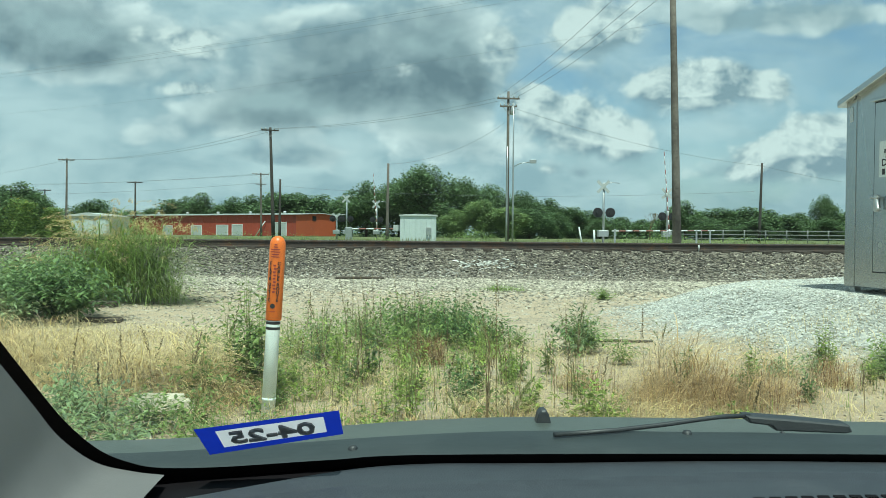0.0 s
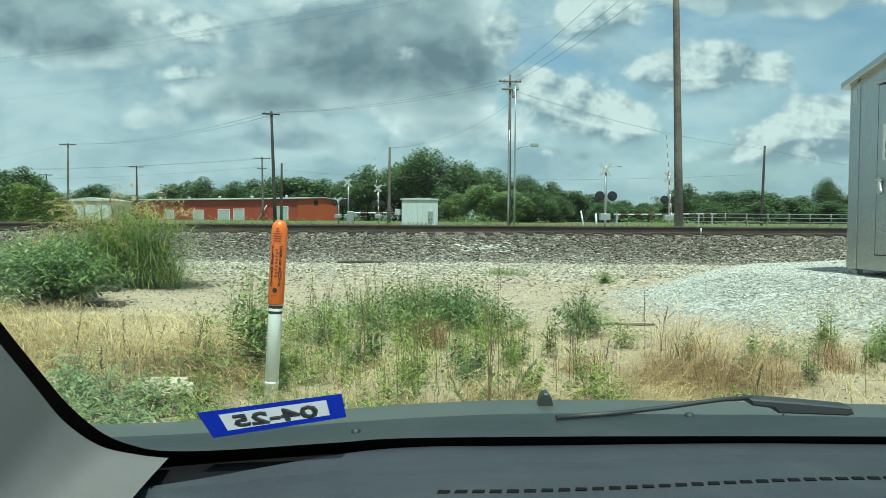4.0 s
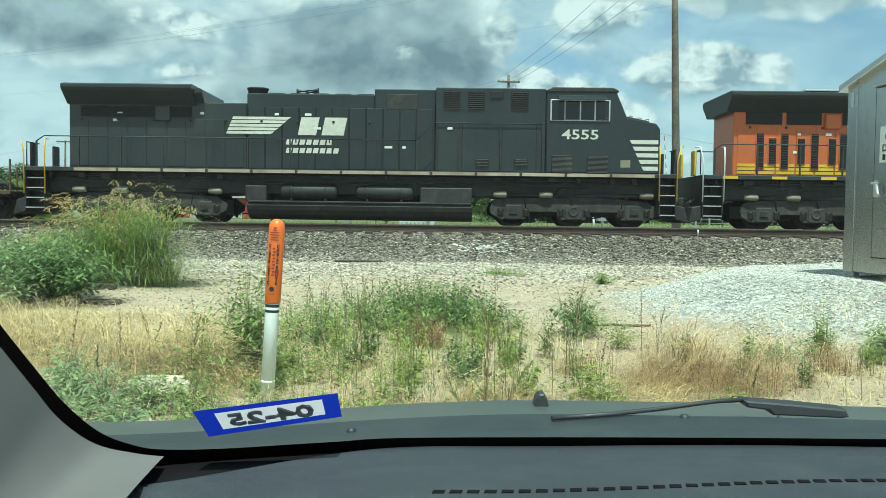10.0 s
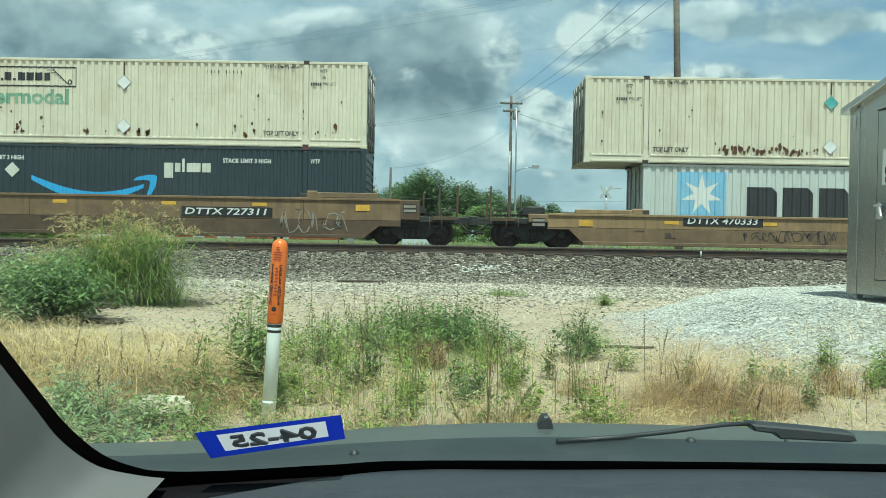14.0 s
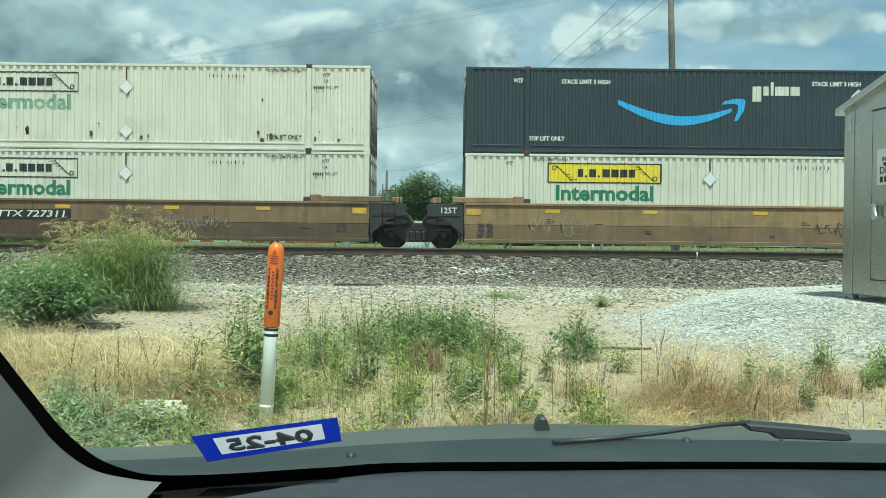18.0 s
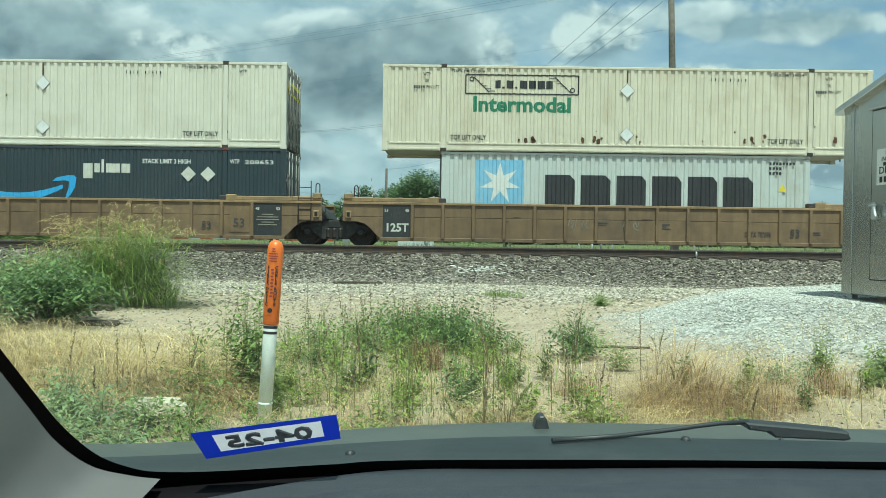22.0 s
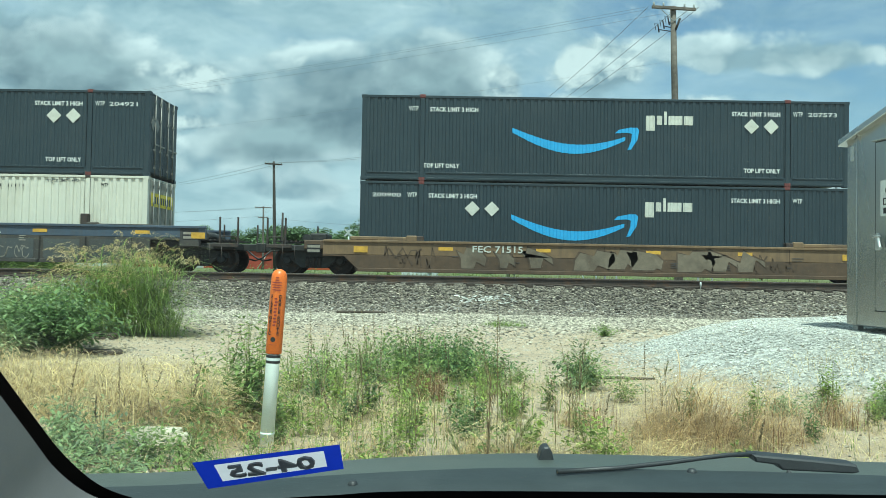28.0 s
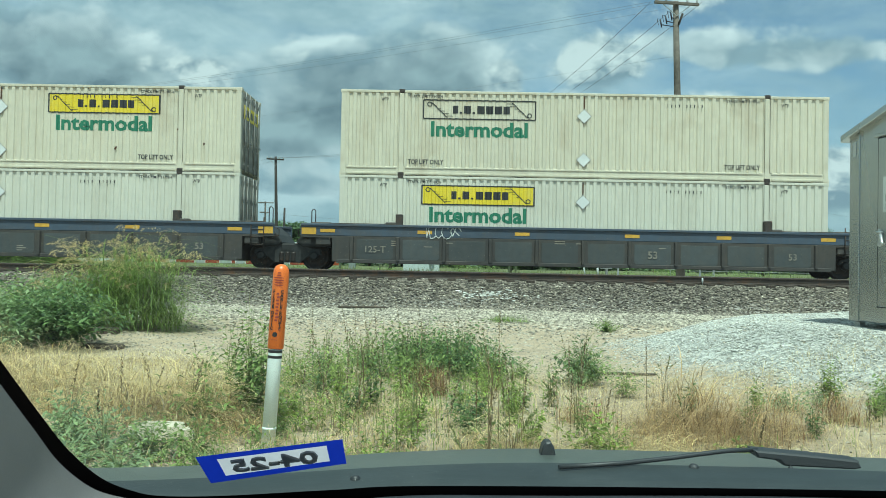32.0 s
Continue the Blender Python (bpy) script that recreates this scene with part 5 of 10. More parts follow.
            if arch:
                bm = bmesh.new()
                box(bm, min(a * 8.32, a * 9.30), -1.44, top + 0.03, max(a * 8.32, a * 9.30), -1.05, ledge + 0.02, 0.03)
                box(bm, min(a * 9.0, a * 9.28), -1.48, ledge - 0.06, max(a * 9.0, a * 9.28), -1.2, ledge + 0.14, 0.03)
                part("end_bracket", bm, M[p1], v)
                bm = bmesh.new()
                box(bm, a * 9.13 - 0.10, -1.52, 0.92, a * 9.13 + 0.10, -1.46, 1.16, 0.02)
                pk = part("jacking_pocket", bm, M[p1], v)
                bm = bmesh.new()
                bar(bm, a * 9.13 - 0.05, 0.97, a * 9.13 + 0.05, 1.11, -1.522)
                part("pocket_opening", bm, M["vent"], pk)
            elif style == "dark":
                bm = bmesh.new()
                box(bm, min(a * 8.3, a * 8.95), -1.42, top - 0.06, max(a * 8.3, a * 8.95), -1.0, ledge + 0.02, 0.03)
                box(bm, min(a * 8.3, a * 8.8), -1.44, 0.82, max(a * 8.3, a * 8.8), -1.2, 1.14, 0.03)
                part("end_bracket", bm, M["well_dark"], v)
            else:       # black end plate with a sloping lower edge, towards the shared truck
                bm = bmesh.new()
                prism(bm, [(a * 8.115, 0.42), (a * 8.115, top - 0.02), (a * 9.28, top - 0.02), (a * 9.34, top - 0.12), (a * 9.30, 1.10), (a * 8.72, 0.96)], "y", -1.455, -1.38, 0.012)
                part("end_plate", bm, M["black_plate"], v, "black end plate")
                bm = bmesh.new()
                box(bm, min(a * 8.2, a * 9.1), -1.475, 1.08, max(a * 8.2, a * 9.1), -1.45, 1.11)
                part("plate_lip", bm, M["black_plate"], v)
                bm = bmesh.new()
                box(bm, a * 9.0 - 0.17, -1.30, top + 0.0, a * 9.0 + 0.17, -1.1, top + 0.2, 0.03)
                part("cushion_bracket", bm, M["well_tan"], v)
            bm = bmesh.new()
            tube(bm, [(a * 9.0, -1.2, 1.3), (a * 9.2, -1.25, 1.42), (a * 9.42, -1.25, 1.32), (a * 9.4, -1.2, 1.12), (a * 9.1, -1.2, 1.02)], 0.018, 6)
            part("brake_hose", bm, M["casting"], v)
            if k == "joint":
                car_truck(v, u, a * 9.67)
                ladder(v, a * 8.75, -1.49, 0.70, 2.12 if not style == "dark" else 1.7, M["casting"])
                hoop(v, a * 9.15, -1.30, 1.2, 2.06, 0.13, M["casting"])
            else:
                hoop(v, a * 8.9, -1.30, 1.2, 2.0, 0.13, M["casting"])
            if style in ("tall", "tan"):
                if k == "rest":
                    letters("125T", 0.27, M["decal_cream"], v, a * 8.62, top - 0.24, -1.462, bold=0.02)
                    letters("53", 0.58, M["graffiti_dark"], v, a * 7.40, bot + 0.38, -1.490, bold=0.02)
                bm = bmesh.new()
                bar(bm, a * 7.78 - 0.23, top - 0.36, a * 7.78 + 0.23, top - 0.17, -1.478, 0.008)
                part("reflector", bm, M["reflector"], v, "amber reflector strip")
            elif arch:
                bm = bmesh.new()
                bar(bm, min(a * 7.08, a * 8.0), bot + 0.08, max(a * 7.08, a * 8.0), top - 0.07, -1.485, 0.006)
                part("black_panel", bm, M["black_plate"], v, "black stencil panel")
                letters("48" if a < 0 else "53", 0.13, M["decal_cream"], v, a * 7.54 + 0.34, top - 0.24, -1.495, bold=0.02)
                letters("53" if a < 0 else "48", 0.13, M["decal_cream"], v, a * 7.54 - 0.34, top - 0.24, -1.495, bold=0.02)
                if k == "rest":
                    letters("125T", 0.37, M["decal_cream"], v, a * 7.54, bot + 0.40, -1.495, bold=0.03)
                else:
                    bm = bmesh.new()
                    for q, w in enumerate((0.38, 0.70, 0.74, 0.40, 0.62)):
                        bar(bm, a * 7.54 - w / 2, top - 0.44 - 0.085 * q, a * 7.54 + w / 2, top - 0.41 - 0.085 * q, -1.493)
                    part("stencil_bars", bm, M["graffiti_grey"], v)["kind"] = "stuff"
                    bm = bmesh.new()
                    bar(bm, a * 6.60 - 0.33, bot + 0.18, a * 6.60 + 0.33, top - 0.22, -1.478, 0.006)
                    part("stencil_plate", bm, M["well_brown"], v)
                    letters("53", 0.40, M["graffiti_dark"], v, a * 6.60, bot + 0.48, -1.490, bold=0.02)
            else:
                letters("125-T" if k == "rest" else "53", 0.30, M["graffiti_grey"], v, a * 6.84, bot + 0.42, -1.494, bold=0.01)
            if style == "dark":
                bm = bmesh.new()
                bar(bm, a * 9.02 - 0.24, top - 0.33, a * 9.02 + 0.24, top - 0.10, -1.478, 0.008)
                part("reflector", bm, M["reflector"], v, "amber reflector strip")
    y = -1.482
    if number:
        number, nx, nw = number
        nz = {"low": 0.97, "tall": 1.02, "tan": 0.95, "rusty": 0.92, "post": 0.92, "dark": 0.66}[style]
        yn = y - (0.075 if posts else 0.0)
        if style not in ("rusty", "dark", "post"):
            bm = bmesh.new()
            bar(bm, nx - nw / 2 - 0.12, nz - 0.16, nx + nw / 2 + 0.18, nz + 0.16, yn - 0.004)
            part("number_panel", bm, M["number_grey" if style == "dark" else "well_dirty" if style == "post" else "black_paint"], v, "dark number panel")
        if style == "dark":
            for q, word in zip((-5.32, -3.80), number.split()):
                bm = bmesh.new()
                bar(bm, q - 0.42, nz - 0.17, q + 0.42, nz + 0.17, -1.483, 0.003)
                part("number_panel", bm, M["black_plate"], v, "dark number panel")
                letters(word, 0.30, M["decal_cream"], v, q, nz, -1.494, bold=0.02)
        else:
            letters(number, 0.24 if arch else 0.30, M["graffiti_dark" if arch else "decal_cream" if style == "rusty" else "decal_white"], v, nx, nz - (0.35 if arch else 0.0), y - 0.004 if arch else yn - 0.012, width=0.85 if arch else nw, bold=0.015, slant=0.15 if style in ("low", "tall") else 0.0)
    if style in ("tall", "tan", "low"):
        letters("53", 0.36, M["graffiti_dark"], v, -7.4 if style == "tan" else 7.2, bot + 0.42, y, bold=0.02)
    if posts:
        letters("53", 0.34, M["graffiti_grey" if style == "dark" else "graffiti_dark"], v, 2.28 if style == "dark" else 5.52, bot + 0.40, y - 0.012, bold=0.02)
    rng = random.Random(int(abs(u)) + 3)
    bm = bmesh.new()
    for _ in range(6):     # small stencilled lines of capacity data
        x, z = rng.uniform(-6.8, 6.8), rng.uniform(bot + 0.3, top - 0.35)
        for j in range(rng.randint(1, 3)):
            bar(bm, x, z - 0.07 * j, x + rng.uniform(0.15, 0.4), z - 0.07 * j + 0.028, y + 0.003, 0.002)
    part("stencil_bars", bm, M["graffiti_grey" if style == "dark" else "graffiti_dark"], v)["kind"] = "stuff"
    if mural:       # a band of big sprayed shapes, pale fills edged in dark brown
        for i in range(9):
            x0 = -4.6 + i * 1.16 + rng.uniform(-0.32, 0.32)
            lean, w = rng.uniform(-0.45, 0.4), rng.uniform(0.45, 1.15)
            n1, n2, cut = rng.uniform(0.3, 0.75), rng.uniform(0.25, 0.7), rng.uniform(-0.05, 0.42)
            lo, hi = bot + rng.uniform(0.12, 0.2), top - rng.uniform(0.1, 0.2)
            for rim, mt, dy in ((0.05, "graffiti_brown", 0.002), (0.0, "graffiti_tan", 0.005)):
                bm = bmesh.new()
                flat(bm, [(x0 - rim, lo - rim), (x0 + w * n1, lo - rim), (x0 + w * (n1 + 0.12), lo + cut), (x0 + w + rim, lo + cut * 0.4 - rim), (x0 + w * 1.15 + lean * 0.4 + rim, (lo + hi) / 2), (x0 + w + lean + rim, hi + rim - abs(lean) * 0.5), (x0 + w * n2 + lean, hi + rim), (x0 + w * (n2 - 0.1) + lean, hi - abs(cut)), (x0 + lean - rim, hi + rim - cut * 0.5), (x0 + lean * 0.2 - rim * 1.4, (lo + hi) / 2)], -1.476 - dy, 0.002)
                part("graffiti", bm, M[mt], v, "large faded sprayed shapes edged in brown")["kind"] = "stuff"
    for gx, gz, gs, col, seed, *fat in marks:       # graffiti: looping strokes of spray paint
        r2 = random.Random(seed)
        bm = bmesh.new()
        big = fat[0] if fat else 1.0
        for i in range(int(gs * 4 / big)):
            x, w, hgt = gx + i * 0.27 * big + r2.uniform(-0.06, 0.06), r2.uniform(0.2, 0.42) * big, r2.uniform(0.2, 0.42) * big
            pts = [(x + w * math.cos(a) * 0.5, y - 0.012, gz + hgt * math.sin(a * r2.choice((1, 1, 2))) * 0.6) for a in np.linspace(r2.uniform(0, 2), r2.uniform(4, 7), 9)]
            for p, q in zip(pts, pts[1:]):
                d = Vector((q[0] - p[0], 0, q[2] - p[2]))
                n_ = Vector((-d.z, 0, d.x)).normalized() * r2.uniform(0.007, 0.016) * big
                flat(bm, [(p[0] - n_.x, p[2] - n_.z), (q[0] - n_.x, q[2] - n_.z), (q[0] + n_.x, q[2] + n_.z), (p[0] + n_.x, p[2] + n_.z)], y + 0.004 - (0.004 if style == "dark" else 0.0), 0.002)
        part("graffiti", bm, M[col], v, "looping spray-paint strokes")["kind"] = "stuff"
    return v


# wells and their boxes, from the locomotives backwards
STACK_Z = 3.18
first_well = well_unit(2.83, "low", "end", "end", ("DTTX 470333", -3.55, 2.3), [(-2.7, 0.5, 3.2, "graffiti_dark", 9)])
for v_, outline, mt in ((first_well, [(0.85, 0.42), (1.3, 0.75), (1.55, 1.0), (2.3, 1.02), (3.0, 0.98), (3.5, 1.03), (4.4, 1.0), (4.9, 0.72), (5.3, 0.45), (5.0, 0.3), (1.2, 0.3)], "graffiti_blue"),
                        (first_well, [(1.2, 0.62), (1.9, 0.86), (2.5, 0.80), (3.0, 0.66), (2.6, 0.70), (2.3, 0.62), (2.0, 0.74), (1.6, 0.66)], "graffiti_dark"),
                        (first_well, [(1.0, 0.50), (1.9, 0.60), (2.5, 0.52), (3.2, 0.60), (2.5, 0.57), (1.9, 0.55)], "graffiti_dark")):
    bm = bmesh.new()
    flat(bm, outline, -1.488 if mt == "graffiti_blue" else -1.492, 0.003)
    part("graffiti", bm, M[mt], v_, "blue-grey sprayed mound with dark lines")
blue_box(2.83, 0.26, "left", 2.59)
cream_box(2.83, 2.85, "yellow", "left", 1, 46, 11, 2, "cream_old", True, row=True)

well_unit(-20.5, "tall", "rest", "end", ("DTTX 727311", 3.5, 2.7), [(-7.2, 0.7, 1.6, "graffiti_grey", 2), (5.6, 0.75, 2.2, "graffiti_grey", 5, 1.7)])
slate_box(-20.5, 0.33, "left", "201703", "left")
cream_box(-20.5, STACK_Z, "white", "right", -1, 60, 12, 2, "cream_old", True)
well_unit(-39.83, "tan", "rest", "joint", (), [(-5.6, 0.85, 1.7, "graffiti_grey", 8, 1.6), (3.6, 0.8, 1.2, "graffiti_dark", 3)])
cream_box(-39.83, 0.33, "yellow", "left", -1, 0, 13, 1)
slate_box(-39.83, STACK_Z, "left", "220696")
well_unit(-59.15, "tall", "end", "joint", ("DTTX 727311", -3.2, 2.6), [(1.5, 0.8, 2.2, "graffiti_grey", 6)])
cream_box(-59.15, 0.33, "white", "right", -1, 10, 14, 1)
cream_box(-59.15, STACK_Z, "white", "right", -1, 26, 15, 2, "cream", True)

well_unit(-82.3, "post", "rest", "end", ("DTTX 787696", 4.3, 1.6), [(-1.9, 0.8, 0.9, "graffiti_grey", 12), (0.1, 0.8, 0.7, "graffiti_grey", 14)])
blue_box(-82.3, 0.33, "left", 2.85)
cream_box(-82.3, STACK_Z, "white", "right", -1, 30, 16, 2, "cream_old")
well_unit(-101.62, "post", "rest", "joint")
slate_box(-101.62, 0.33, "right", "208653")
cream_box(-101.62, STACK_Z, "yellow", "right", -1, 4, 17, 2)
well_unit(-121.15, "post", "end", "joint", ("DTTX 787696", -4.7, 1.6))
cream_box(-121.15, 0.33, "yellow", "right", -1, 0, 18, 1)
slate_box(-121.15, STACK_Z, "right", "202012", stack=5.0)

well_unit(-143.98, "rusty", "end", "end", ("FEC 71515", -3.5, 1.65), [(-6.9, 0.6, 2.0, "graffiti_brown", 23, 1.8), (5.2, 0.6, 1.4, "graffiti_brown", 21, 1.6)], "blocks")
slate_box(-143.98, 0.30, "left", "200900", "left", stack=5.0)
slate_box(-143.98, STACK_Z, "right", "207573", stack=5.0)

well_unit(-167.2, "dark", "rest", "end", ("DTTX 888810", -3.9, 2.3), [(2.4, 1.33, 1.2, "decal_white", 31), (2.3, 0.6, 2.0, "graffiti_grey", 32)])
cream_box(-167.2, 0.33, "yellow", "right", -1, 0, 19, 1)
slate_box(-167.2, STACK_Z, "right", "204921", stack=5.0)
well_unit(-186.53, "dark", "rest", "joint", (), [(-5.0, 1.33, 1.0, "decal_white", 33)])
cream_box(-186.53, 0.33, "yellow", "right", -1, 0, 20, 1)
cream_box(-186.53, STACK_Z, "white", "right", -1, 2, 24, 2, "cream_old")
well_unit(-206.0, "dark", "end", "joint", ("DTTX 888810", -3.9, 2.3))
cream_box(-206.0, 0.33, "", "right", -1, 0, 25, 1)
cream_box(-206.0, STACK_Z, "yellow", "right", 1, 8, 26, 2, "cream_old")


# ---- locomotives ----
M["tank_dust"] = material("dusty_grey_tank", (0.15, 0.138, 0.112), 0.5, 0.1, 0.16, 4, (0.06, 0.055, 0.045), 0.5, 1.4, streak=0.35)
M["pale_louvre"] = material("sun_bleached_yellow_louvre", (0.62, 0.50, 0.20), 0.5, 0, 0.12, 8, (0.4, 0.3, 0.14), 0.4, 3)
M["brown_grime"] = material("brown_grimy_orange_panel", (0.24, 0.10, 0.05), 0.6, 0, 0.25, 4, (0.12, 0.08, 0.06), 0.6, 1.5, streak=0.4)
def block(name, v, mat, x0, x1, hw, z0, z1, bevel=0.02, label="", near=None):
    bm = bmesh.new()
    box(bm, x0, -hw, z0, x1, hw if near is None else near, z1, bevel)
    return part(name, bm, mat, v, label)


def louvre(v, x0, x1, z0, z1, y, mat, n=8, name="louvre", frame_mat=None):
    """A slatted grille on the near side."""
    bm = bmesh.new()
    box(bm, x0, y - 0.012, z0, x1, y, z1)
    fr = part(name, bm, frame_mat or M["vent"], v)
    bm = bmesh.new()
    for i in range(n):
        z = z0 + (i + 0.25) * (z1 - z0) / n
        prism(bm, [(y - 0.012, z), (y - 0.035, z - 0.012), (y - 0.030, z + 0.010), (y - 0.012, z + 0.02)], "x", x0 + 0.02, x1 - 0.02)
    part("slats", bm, mat, fr)


def bogie(v, u, xs, lab):
    """A three-axle locomotive truck: shaped side frames, journals, springs, brake gear."""
    a, b, c = xs
    for s in (-1, 1):
        bm = bmesh.new()
        out = [(a - 0.78, 0.60), (a - 0.66, 0.86), (a - 0.40, 0.95), (b - 0.9, 0.98), (b + 0.7, 1.00), (c - 0.5, 0.94), (c + 0.45, 0.86), (c + 0.78, 0.62),
               (c + 0.74, 0.42), (c + 0.42, 0.24), (c - 0.42, 0.24), (c - 0.56, 0.50), (b + 0.56, 0.50), (b + 0.42, 0.24), (b - 0.42, 0.24), (b - 0.56, 0.50),
               (a + 0.56, 0.50), (a + 0.42, 0.24), (a - 0.42, 0.24), (a - 0.74, 0.42)]
        prism(bm, out, "y", s * 1.10 - 0.07, s * 1.10 + 0.07, 0.015)
        fr = part("truck_frame", bm, M["truck"], v, lab)
        for x in xs:
            bm = bmesh.new()
            prism(bm, [(x - 0.26, 0.72), (x - 0.28, 0.30), (x - 0.20, 0.25), (x + 0.20, 0.25), (x + 0.28, 0.30), (x + 0.26, 0.72)], "y", s * 1.13 - 0.07, s * 1.13 + 0.07, 0.02)
            part("pedestal", bm, M["truck"], fr)
            bm = bmesh.new()
            if x == b:
                lathe(bm, [(0.17, s * 1.19), (0.17, s * 1.215), (0.14, s * 1.225), (0.12, s * 1.21), (0.05, s * 1.21)], "y", (x, 0, 0.52), 16)
                part("journal_cap", bm, M["truck"], fr, "round axle cap")
            else:
                prism(bm, [(x - 0.14, 0.42), (x + 0.14, 0.42), (x + 0.10, 0.62), (x - 0.10, 0.62)], "y", s * 1.215 - 0.02, s * 1.215 + 0.02, 0.01)
                part("bearing_plate", bm, M["undergear"], fr)
            for d in (-0.42, 0.42):      # dark windows with a stack of springs
                bm = bmesh.new()
                prism(bm, [(x + d - 0.12, 0.34), (x + d + 0.12, 0.34), (x + d + 0.12, 0.60), (x + d - 0.12, 0.60)], "y", s * 1.172 - 0.004, s * 1.172 + 0.004)
                part("spring_window", bm, M["vent"], fr)
            for d in (-0.42, 0.42):
                bm = bmesh.new()
                lathe(bm, [(0.06, 0.35), (0.09, 0.38), (0.06, 0.41), (0.09, 0.44), (0.06, 0.47), (0.09, 0.50), (0.06, 0.53), (0.09, 0.56), (0.06, 0.59)], "z", (x + d, s * 1.13, 0), 8)
                part("coil_spring", bm, M["wheel"], fr)
            bm = bmesh.new()
            prism(bm, [(x + 0.52, 0.18), (x + 0.60, 0.18), (x + 0.66, 0.62), (x + 0.56, 0.66)], "y", s * 0.78 - 0.06, s * 0.78 + 0.06, 0.01)
            tube(bm, [(x + 0.58, s * 0.95, 0.30), (x + 0.95, s * 0.98, 0.34)], 0.025, 6)
            part("brake_shoe", bm, M["undergear"], fr)
        for x, d in ((a - 0.42, 1), (c + 0.42, -1), ((a + b) / 2 + 0.1, 1)):
            bm = bmesh.new()
            lathe(bm, [(0.05, x - 0.26), (0.085, x - 0.24), (0.11, x - 0.05), (0.11, x + 0.16), (0.07, x + 0.20)], "x", (0, s * 1.22, 1.06), 10)
            part("brake_cylinder", bm, M["tan_box"], fr, "dusty brake cylinder")
            bm = bmesh.new()
            tube(bm, [(x + d * 0.2, s * 1.22, 1.06), (x + d * 0.55, s * 1.22, 1.04), (x + d * 0.8, s * 1.2, 0.92), (x + d * 0.85, s * 1.16, 0.6)], 0.02, 6)
            part("brake_lever", bm, M["undergear"], fr)
        bm = bmesh.new()
        tube(bm, [(a - 0.6, s * 1.20, 1.10), (a + 0.5, s * 1.20, 1.14), (b - 0.3, s * 1.2, 1.08), (b + 0.8, s * 1.2, 1.16), (c + 0.5, s * 1.2, 1.10)], 0.018, 6)
        tube(bm, [(b - 0.6, s * 1.2, 1.10), (b - 0.5, s * 1.28, 1.28), (b - 0.1, s * 1.28, 1.36), (b + 0.4, s * 1.28, 1.30)], 0.03, 6)
        part("cable", bm, M["black_paint"], fr)
    block("truck_bolster", v, M["undergear"], a - 0.5, c + 0.5, 0.62, 0.35, 0.8, 0.03)
    for x in xs:
        add_wheelset(v, u, x, 0.53)


def handrail(v, path, y, mat, z_deck, step_len=1.35, r=0.02, post_mat=None):
    bm = bmesh.new()
    tube(bm, [(x, y, z) for x, z in path], r, 6)
    part("handrail", bm, mat, v)
    x0, x1 = path[0][0], path[-1][0]
    n = max(1, round((x1 - x0) / step_len))
    for i in range(n + 1):
        x = x0 + (x1 - x0) * i / n
        z = np.interp(x, [p[0] for p in path], [p[1] for p in path])
        bm = bmesh.new()
        box(bm, x - 0.022, y - 0.022, z_deck, x + 0.022, y + 0.022, z)
        part("stanchion", bm, post_mat or mat, v)


def stairs(v, x0, x1, y0, y1, z0, z1, body, n=4):
    """Corner steps in a dark well between two side plates."""
    bm = bmesh.new()
    box(bm, x0 - 0.03, y0, z0 - 0.05, x0, y1, z1)
    box(bm, x1, y0, z0 - 0.05, x1 + 0.03, y1, z1)
    box(bm, x0, y1 - 0.03, z0 - 0.05, x1, y1, z1)
    w = part("step_well", bm, body, v)
    for i in range(n):
        z = z0 + i * (z1 - z0) / n
        bm = bmesh.new()
        box(bm, x0, y0 + 0.02 + 0.03 * i, z, x1, y1 - 0.04, z + 0.035)
        st = part("step", bm, body, w)
        bm = bmesh.new()
        box(bm, x0, y0 - 0.004 + 0.03 * i, z, x1, y0 + 0.016 + 0.03 * i, z + 0.035)
        part("step_edge", bm, M["silver"], st, "white-edged step")


def horns(v, x, z):
    bm = bmesh.new()
    box(bm, x - 0.1, -0.35, z, x + 0.1, 0.35, z + 0.06)
    for y, s, ln in ((-0.28, 1, 0.42), (-0.1, -1, 0.36), (0.1, 1, 0.30)):
        prof = [(0.025, 0), (0.03, ln * 0.5), (0.05, ln * 0.8), (0.10, ln), (0.09, ln)]
        lathe(bm, [(r, s * h) for r, h in prof], "x", (x, y, z + 0.2), 10)
        box(bm, x - 0.03, y - 0.03, z + 0.05, x + 0.03, y + 0.03, z + 0.2)
    part("horn", bm, M["black_paint"], v, "black air horn cluster")


